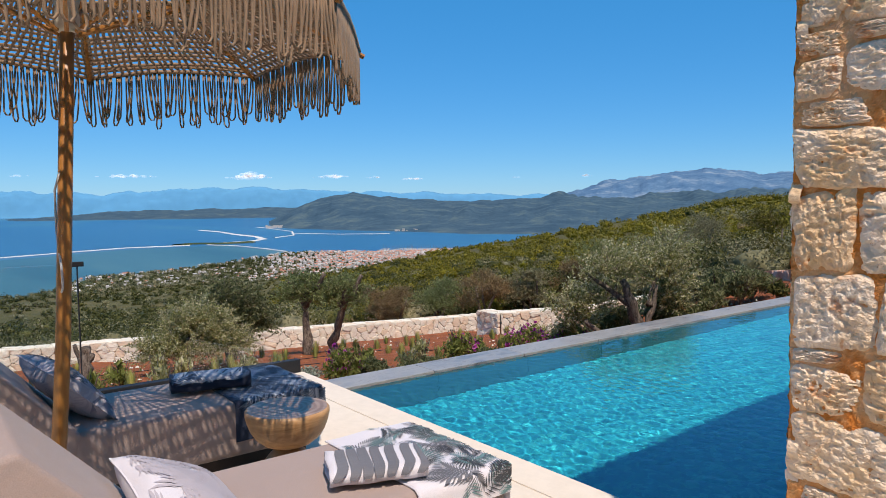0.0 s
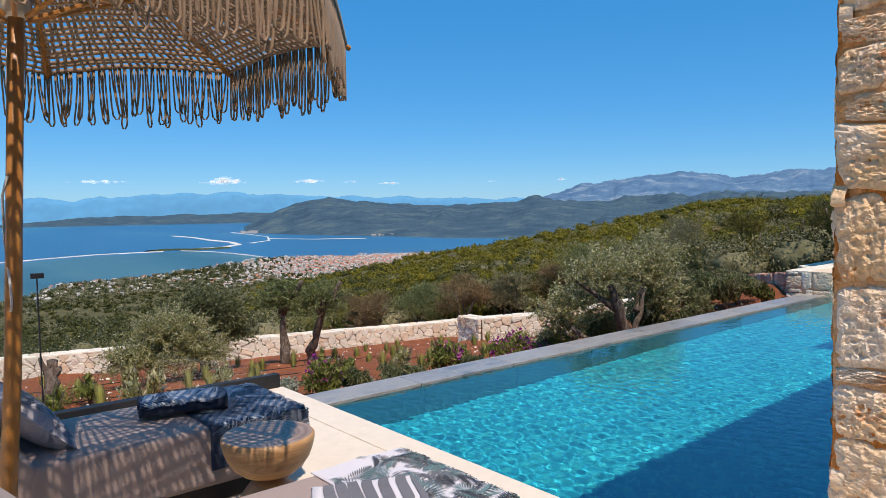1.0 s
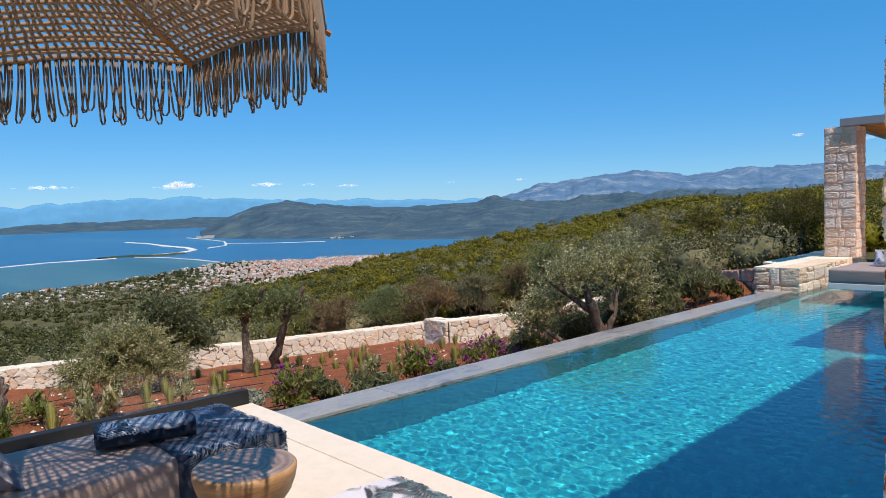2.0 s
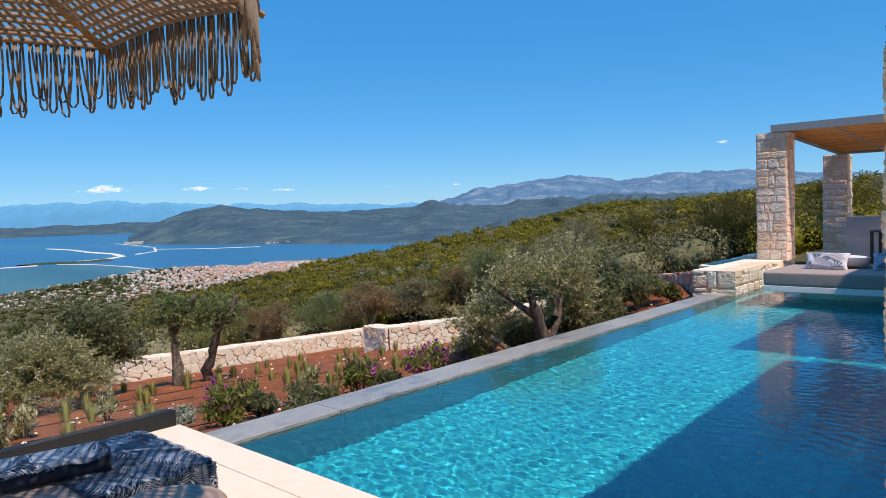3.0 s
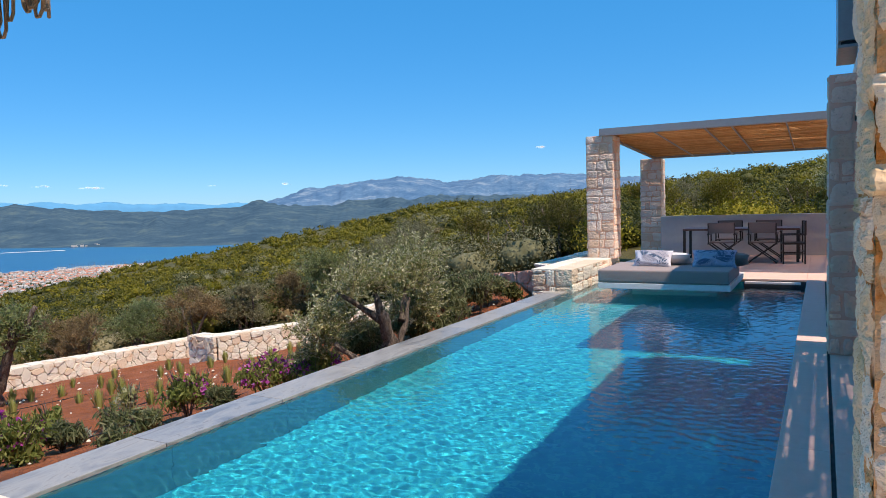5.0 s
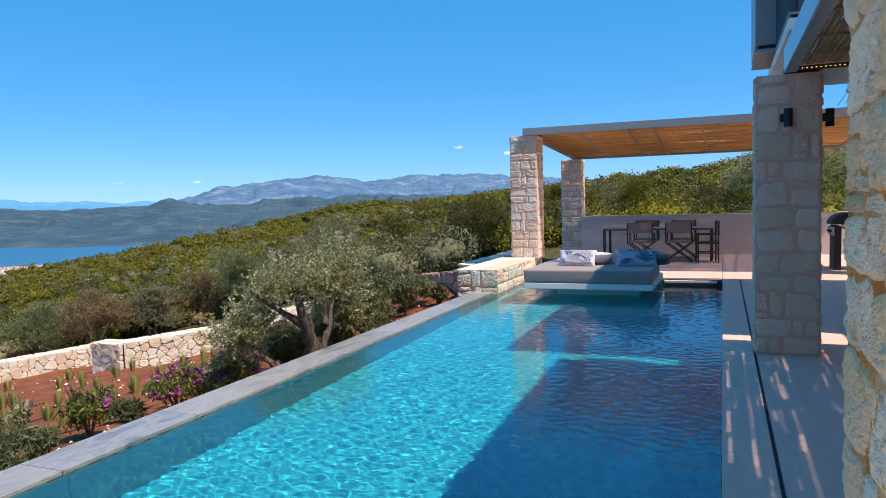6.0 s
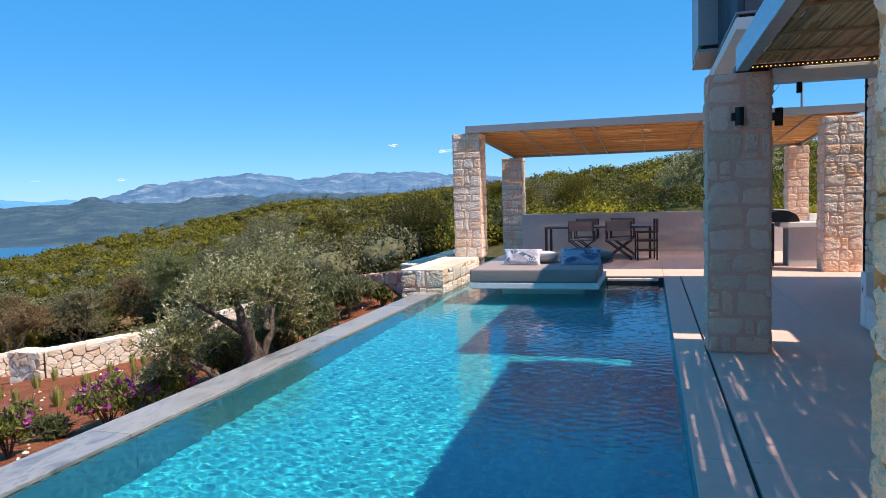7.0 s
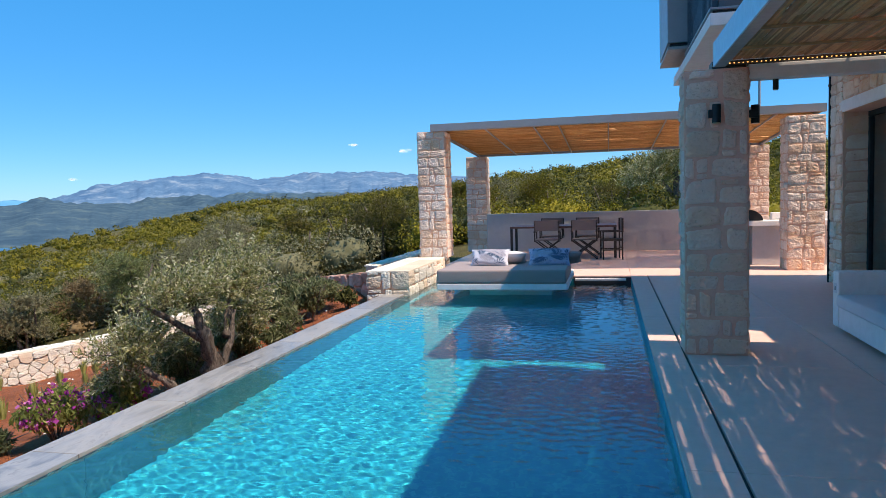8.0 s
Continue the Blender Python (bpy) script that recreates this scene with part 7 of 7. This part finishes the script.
HILL = (-66, 22)
scrub("maquis_scrub", "yellow-green maquis bushes covering the hillside", M["maquis"], 1500, HILL, (36, 330), (0.8, 1.8), 401, leaf_px=0.0019, keep=outside)
scrub("far_maquis", "yellow-green maquis on the upper slope", M["maquis"], 1000, (-66, -15), (110, 330), (0.9, 1.9), 421, keep=outside)
scrub("bright_maquis", "bright yellow-green spurge and broom on the hillside", M["maquis_bright"], 620, HILL, (40, 330), (0.7, 1.5), 411, keep=outside)
scrub("dark_maquis", "dark olive-green maquis bushes on the hillside", M["maquis_dark"], 900, HILL, (26, 330), (0.8, 1.9), 412, leaf_px=0.0019, fill=0.8, keep=outside)
scrub("broom_bushes", "yellow-green broom bushes behind the dining terrace", M["maquis_bright"], 80, (-16, 14), (23, 40), (0.9, 1.6), 431, fill=1.3, keep=outside)
scrub("grey_scrub", "grey-green wild olive bushes on the hillside", M["grey_bush"], 170, (-66, -18), (23, 150), (1.0, 2.2), 402, fill=1.3, keep=outside)
scrub("dark_scrub", "dark green holm oak scrub on the hillside", M["dark_bush"], 360, HILL, (24, 170), (0.9, 2.2), 403, leaf_px=0.0019, fill=0.75, keep=outside)
scrub("russet_scrub", "russet and brown dry bushes on the hillside", M["rust_bush"], 90, HILL, (24, 90), (0.5, 1.0), 413, keep=outside)
scrub("valley_trees", "olive groves and dark trees in the valley", M["dark_bush"], 2100, (-92, -55), (32, 430), (0.8, 1.7), 404, leaf_px=0.0021, fill=0.7, keep=outside)
scrub("valley_olives", "grey-green olive groves in the valley", M["grey_bush"], 500, (-92, -60), (28, 430), (0.8, 1.5), 405, leaf_px=0.0021, fill=0.8, keep=outside)


def wild_bush(label, az, r, size, leaf, seed, shoots=620, leaf_size=0.062, stem=0.12):
    """A single large bush on the slope at an azimuth and distance: several thin trunks under an uneven crown."""
    g = random.Random(seed)
    x, y = r * math.sin(radians(az)), 1 + r * math.cos(radians(az))
    z = float(ground_height(np.array([x]), np.array([y]))[0])
    w, h = size
    limbs = [([(0.12 * k, 0.05 * k, 0), (0.2 * k + g.uniform(-0.1, 0.1), 0.1 * g.uniform(-1, 1), h * stem), (0.3 * w * k, 0.2 * g.uniform(-1, 1), h * 0.65)], [0.07, 0.055, 0.025]) for k in (0, -0.8, 0.9)]
    crown = []
    for k in range(9):
        a = g.uniform(0, 6.28)
        q = g.uniform(0.1, 0.34) * w
        crown.append(((q * math.cos(a), q * math.sin(a), h * g.uniform(stem + 0.08, 0.74)), (w * g.uniform(0.18, 0.28), w * g.uniform(0.18, 0.28), h * g.uniform(0.16, 0.24)), shoots // 8))
    return tree("wild_bush", label, "bush", (x, y, z - 0.1), limbs, M["bark"], leaf, crown, leaf_size, seed, "wild bushes", 0.2 + 0.045 * w, 28)


for i, (az, r, size, leaf, label) in enumerate((
        (-37.6, 24.5, (2.6, 2.9), M["olive_shade"], "dark upright wild olive bush behind the garden wall"),
        (-34.0, 27.0, (2.8, 2.6), M["grey_bush"], "grey-green wild olive bush behind the garden wall"),
        (-40.6, 26.0, (2.2, 1.9), M["rust_bush"], "brownish dry bush behind the garden wall"),
        (-31.4, 31.0, (3.6, 3.6), M["grey_bush"], "large grey-brown wild olive on the slope"),
        (-44.5, 25.0, (2.2, 2.0), M["grey_bush"], "grey-green bush behind the garden wall"),
        (-48.5, 24.5, (2.6, 1.9), M["rust_bush"], "russet bush behind the garden wall"),
        (-28.0, 29.0, (3.0, 2.6), M["maquis_dark"], "dark green bush on the slope"),
        (-24.5, 25.5, (3.0, 2.8), M["maquis_dark"], "dark green bush above the rubble wall"),
        (-21.5, 27.0, (3.2, 3.1), M["dark_bush"], "dark holm oak bush above the rubble wall"),
        (-18.6, 26.0, (3.0, 3.2), M["maquis_dark"], "dark green bush beside the pergola"),
        (-33.5, 42.0, (4.0, 2.6), M["grey_bush"], "pale grey bush on the slope"),
        (-38.0, 46.0, (3.6, 2.2), M["grey_bush"], "pale grey bush on the slope"),
        (-52.5, 25.0, (2.4, 1.9), M["olive_shade"], "green bush behind the garden wall"),
        (-56.5, 25.5, (2.6, 2.0), M["rust_bush"], "brown dry bush behind the garden wall"),
        (-11.0, 27.0, (2.6, 2.6), M["maquis"], "yellow-green bush behind the dining terrace"),
        (-5.5, 28.0, (2.8, 2.8), M["maquis"], "yellow-green bush behind the dining terrace"),
        (-0.5, 29.0, (2.8, 2.7), M["maquis_dark"], "dark green bush behind the dining terrace"),
        (-8.2, 33.0, (3.4, 3.2), M["grey_bush"], "grey-green bush behind the dining terrace"))):
    wild_bush(label, az, r, size, leaf, 820 + i)
tree("olive_tree", "tall wild olive tree behind the dining terrace", "olive tree", (1.9, 27.0, 0.2),
     [([(0, 0, 0), (0.1, 0, 1.0), (0.0, 0.1, 2.0)], [0.22, 0.18, 0.1]), ([(0, 0, 1.0), (0.9, 0.1, 2.2)], [0.1, 0.04]), ([(0, 0, 1.0), (-0.8, -0.1, 2.1)], [0.1, 0.04])],
     M["bark"], M["olive_mixed"], [((0.2, 0, 2.5), (1.3, 1.2, 0.8), 380), ((1.1, 0, 2.0), (1.1, 1.0, 0.8), 300), ((-0.9, 0, 1.7), (1.0, 1.0, 0.8), 260)], 0.09, 431, shoot=0.6, per=24)


# ---- town, lagoon and sky far off ----
def polar(az, el=None, r=None):
    """A place on the sea plane at an azimuth, by its angle below the horizon or its distance."""
    if r is None:
        r = (EYE_Z - SEA) / math.tan(radians(-el))
    return r * math.sin(radians(az)), 1 + r * math.cos(radians(az)), r


def ribbon(name, label, line, width, height, material, category):
    """A low strip of land over the sea along (azimuth, elevation) points, with slopes at both sides."""
    verts, faces = [], []
    pts = [Vector((*polar(a, e)[:2], SEA)) for a, e in line]
    g = random.Random(len(line))
    fine = []
    for p, q in zip(pts[:-1], pts[1:]):
        fine += [p.lerp(q, t / 8) for t in range(8)]
    fine.append(pts[-1])
    for i, p in enumerate(fine):
        d = (fine[min(i + 1, len(fine) - 1)] - fine[max(i - 1, 0)]).normalized()
        n = Vector((d.y, -d.x, 0))
        w = width * g.uniform(0.6, 1.3)
        for s, z in ((-1, -0.5), (-0.6, height), (0.6, height), (1, -0.5)):
            c = p + n * (s * w / 2)
            verts.append((c.x, c.y, SEA + z))
    for i in range(len(fine) - 1):
        for k in range(3):
            faces.append((i * 4 + k, (i + 1) * 4 + k, (i + 1) * 4 + k + 1, i * 4 + k + 1))
    ob = raw(name, verts, faces, material)
    return tagged(ob, label, category, kind="structure")


ribbon("sandspit", "pale sand spit in the bay", [(-71.5, -1.77), (-70.06, -1.93), (-68.96, -2.15), (-67.29, -2.38), (-66.73, -2.58), (-67.87, -2.75), (-69.73, -2.80)], 13, 0.8, M["sand"], "sand spit")
ribbon("causeway", "thin stone causeway across the lagoon", [(-93, -3.75), (-86, -3.40), (-81.44, -3.20), (-79.91, -3.12), (-76.71, -2.98), (-73.32, -2.94), (-72.26, -2.93)], 4, 0.9, M["sand"], "causeway")
ribbon("causeway", "pale road over the lagoon to the town", [(-71.0, -2.92), (-68.64, -3.09), (-66.38, -3.39), (-64.85, -3.66)], 3, 0.8, M["sand"], "causeway")
ribbon("causeway", "pale dam below the headland", [(-67.2, -1.62), (-65.9, -1.80), (-64.5, -2.03), (-64.4, -2.33), (-65.9, -2.5)], 5, 0.7, M["sand"], "causeway")
ribbon("islet", "low green islet with a fortress", [(-73.14, -2.89), (-72.2, -2.83), (-71.2, -2.83), (-70.4, -2.87), (-68.6, -2.85), (-67.7, -2.8)], 20, 1.6, M["plain"], "islet")
ribbon("shore", "pale shoreline below the headland", [(-64.5, -2.17), (-60.8, -2.31), (-56.7, -2.34)], 4, 0.6, M["sand"], "shore")

SHORE = ((-93, -6.6), (-84, -6.1), (-81.58, -5.82), (-80.65, -5.46), (-79.23, -5.04), (-76.81, -4.96), (-74.28, -4.86), (-72.34, -4.64), (-69.8, -4.37), (-68.12, -4.1),
         (-65.05, -3.78), (-63.1, -3.70), (-60.8, -3.74), (-58, -3.86), (-55.1, -3.86), (-52.4, -3.78), (-46, -3.7))


def shore_el(az):
    return float(np.interp(az, [p[0] for p in SHORE], [p[1] for p in SHORE]))


def band_sheet(name, label, material, category, az0, az1, top, low, z, rows=5):
    """A flat sheet over the sea between two lines of elevation over azimuth."""
    verts, faces = [], []
    az = np.linspace(az0, az1, 150)
    for a in az:
        for k in range(rows):
            t = k / (rows - 1)
            x, y, r = polar(a, top(a) * (1 - t) + low(a) * t)
            verts.append((x, y, z if k else z - 0.4))
    for i in range(len(az) - 1):
        for k in range(rows - 1):
            faces.append((i * rows + k, i * rows + k + 1, (i + 1) * rows + k + 1, (i + 1) * rows + k))
    return tagged(raw(name, verts, faces, material), label, category, kind="structure")


def dam_el(az):
    return float(np.interp(az, [-93, -86, -81.4, -76.7, -72.3, -69.7, -68.6, -66.4, -64.9], [-3.75, -3.4, -3.2, -2.98, -2.93, -2.88, -3.09, -3.39, -3.66]))


band_sheet("lagoon", "calm grey-green lagoon behind the causeway", M["lagoon"], "lagoon", -93, -65, dam_el, lambda a: shore_el(a) - 0.1, SEA + 0.3)


def town():
    """Small houses with tiled roofs on the tongue of land, as one mass."""
    g = np.random.default_rng(600)
    walls, roofs, boats = [], [], []

    def house(x, y, z, w, d, h, a, pale=False):
        c, s = math.cos(a), math.sin(a)
        base = [(-w, -d), (w, -d), (w, d), (-w, d)]
        b = [(x + c * u - s * v, y + s * u + c * v) for u, v in base]
        for i in range(4):
            p, q = b[i], b[(i + 1) % 4]
            walls.append([(*p, z - 1), (*q, z - 1), (*q, z + h), (*p, z + h)])
        m0 = ((b[0][0] + b[3][0]) / 2, (b[0][1] + b[3][1]) / 2, z + h + 0.75 * d)
        m1 = ((b[1][0] + b[2][0]) / 2, (b[1][1] + b[2][1]) / 2, z + h + 0.75 * d)
        walls.append([(*b[0], z + h), (*b[3], z + h), m0, m0])
        walls.append([(*b[1], z + h), (*b[2], z + h), m1, m1])
        top = walls if pale else roofs
        top.append([(*b[0], z + h), (*b[1], z + h), m1, m0])
        top.append([(*b[2], z + h), (*b[3], z + h), m0, m1])
    for i in range(3400):
        az = g.uniform(-70.5, -50.0)
        spread = np.interp(az, [-70, -66, -61, -55, -50], [0.8, 1.1, 0.85, 0.30, 0.14])
        el = shore_el(az) - 0.04 - abs(g.normal()) * spread
        if el < -6.2 or (az < -62.5 and g.random() < 0.25 + (-62.5 - az) / 7.0):
            continue
        x, y, r = polar(az, el)
        old = az > -63.5 + g.normal() * 1.2
        house(x, y, SEA + 0.6, g.uniform(0.6, 1.6), g.uniform(0.6, 1.1), g.uniform(0.8, 2.3), g.normal() * 0.5 + radians(-az) + (1.57 if g.random() < 0.4 else 0), g.random() < (0.42 if old else 0.72))
    for i in range(260):
        az = -65 - 16 * g.random() ** 1.7
        top = shore_el(az) - 0.04
        el = top - (6.25 + top) * g.random() ** 1.3
        if el < -6.25:
            continue
        x, y, r = polar(az, el)
        house(x, y, SEA + 0.6, g.uniform(0.8, 2.1), g.uniform(0.7, 1.2), g.uniform(0.7, 1.5), g.uniform(0, 3.14), g.random() < 0.72)

    def on_land(x, y, az, r):
        return math.degrees(math.atan2(SEA - EYE_Z, r)) < shore_el(az) - 0.08

    scrub("town_trees", "dark garden trees between the town's houses", M["dark_bush"], 900, (-71, -57), (480, 780), (1.0, 2.2), 606, keep=on_land, floor=SEA + 0.6)
    scrub("plain_groves", "olive groves on the coastal plain", M["grey_bush"], 1500, (-90, -64), (420, 650), (1.2, 2.6), 607, keep=on_land, floor=SEA + 0.6)
    scrub("plain_trees", "dark trees on the coastal plain", M["dark_bush"], 900, (-90, -64), (420, 650), (1.0, 2.4), 608, keep=on_land, floor=SEA + 0.6)
    ob = thing("town", "dense coastal town of pale houses with terracotta roofs", "town", kind="stuff")
    quads("house_walls", np.array(walls), M["town_wall"], ob)["kind"] = "stuff"
    quads("house_roofs", np.array(roofs), M["roof_tile"], ob, "terracotta tile roofs")["kind"] = "stuff"
    for i in range(160):
        az = g.uniform(-57.5, -51.5)
        el = g.uniform(-3.80, -3.62) - (az + 54) * 0.01
        x, y, r = polar(az, el)
        h = g.uniform(3, 6.5)
        boats.append([(x - 0.15, y, SEA), (x + 0.15, y, SEA), (x + 0.1, y, SEA + h), (x - 0.1, y, SEA + h)])
        boats.append([(x - 1.6, y - 1.2, SEA + 0.5), (x + 1.6, y - 1.0, SEA + 0.5), (x + 1.4, y + 1.0, SEA + 1.1), (x - 1.4, y + 0.8, SEA + 1.1)])
    mar = quads("marina_boats", np.array(boats), M["town_wall"])
    tagged(mar, "white sailing boats moored in the marina", "boats", kind="stuff")
    band_sheet("town_land", "flat green land under the town", M["plain"], "land", -93, -46, shore_el, lambda a: min(shore_el(a) - 0.6, -7.5), SEA + 0.6, 7)
    # villages across the water
    far, tops = [], []
    for a0, a1, e0, e1, n in ((-56.3, -49.8, -2.15, -1.85, 120), (-54, -52, -1.9, -1.6, 30), (-66.5, -65.3, -1.75, -1.6, 26), (-45, -43, -2.1, -1.9, 30), (-77, -74, -0.75, -0.6, 16)):
        for i in range(n):
            a, e = g.uniform(a0, a1), g.uniform(e0, e1)
            x, y, r = polar(a, e)
            k = r * 0.0016
            z = SEA + 0.5
            rr = r * 0.985
            x, y = rr * math.sin(radians(a)), 1 + rr * math.cos(radians(a))
            s = k * g.uniform(0.6, 1.3)
            c, d = math.cos(radians(a)), -math.sin(radians(a))
            zz = EYE_Z + rr * math.tan(radians(e))
            far.append([(x - c * s, y - d * s, zz), (x + c * s, y + d * s, zz), (x + c * s, y + d * s, zz + s * 1.1), (x - c * s, y - d * s, zz + s * 1.1)])
    tagged(quads("far_villages", np.array(far), M["town_wall"]), "tiny white villages under the far hills", "village", kind="stuff")


town()


def cloud(az, el, w, h, seed):
    """A small fair-weather cloud of overlapping puffs near the horizon."""
    g = random.Random(seed)
    bm = bmesh.new()
    r = 4700.0
    k = r * math.tan(radians(1))
    for i in range(24 if w > 1 else 9):
        u = g.gauss(0, 0.42)
        s = k * h * g.uniform(0.16, 0.42) * max(0.3, 1 - u * u)
        a = az + u * w
        e = el + h * 0.35 * max(0, 1 - u * u) * g.random()
        c = Vector((r * math.sin(radians(a)), r * math.cos(radians(a)), EYE_Z + r * math.tan(radians(e))))
        bmesh.ops.create_icosphere(bm, subdivisions=3, radius=s, matrix=Matrix.Translation(c) @ Matrix.Diagonal((1.6, 1.6, 0.55, 1)))
    ob = part("backdrop_cloud", bm, M["cloud"], None, smooth=True)
    ob.visible_shadow = False
    tagged(ob, "small white cloud low over the horizon", "cloud", kind="structure")


for i, (az, el, w, h) in enumerate(((-76.4, 2.3, 2.6, 0.45), (-67.7, 2.25, 1.7, 0.9), (-61.1, 2.25, 1.5, 0.5), (-54.8, 2.05, 1.1, 0.35), (-46.3, 2.1, 0.5, 0.22), (-40.8, 2.1, 0.45, 0.42),
                                   (-20.3, 4.46, 0.45, 0.5), (-16.2, 3.85, 0.8, 0.55), (-58.0, 2.2, 0.7, 0.4), (-83.5, 2.3, 1.0, 0.3))):
    cloud(az, el, w, h, 700 + i)
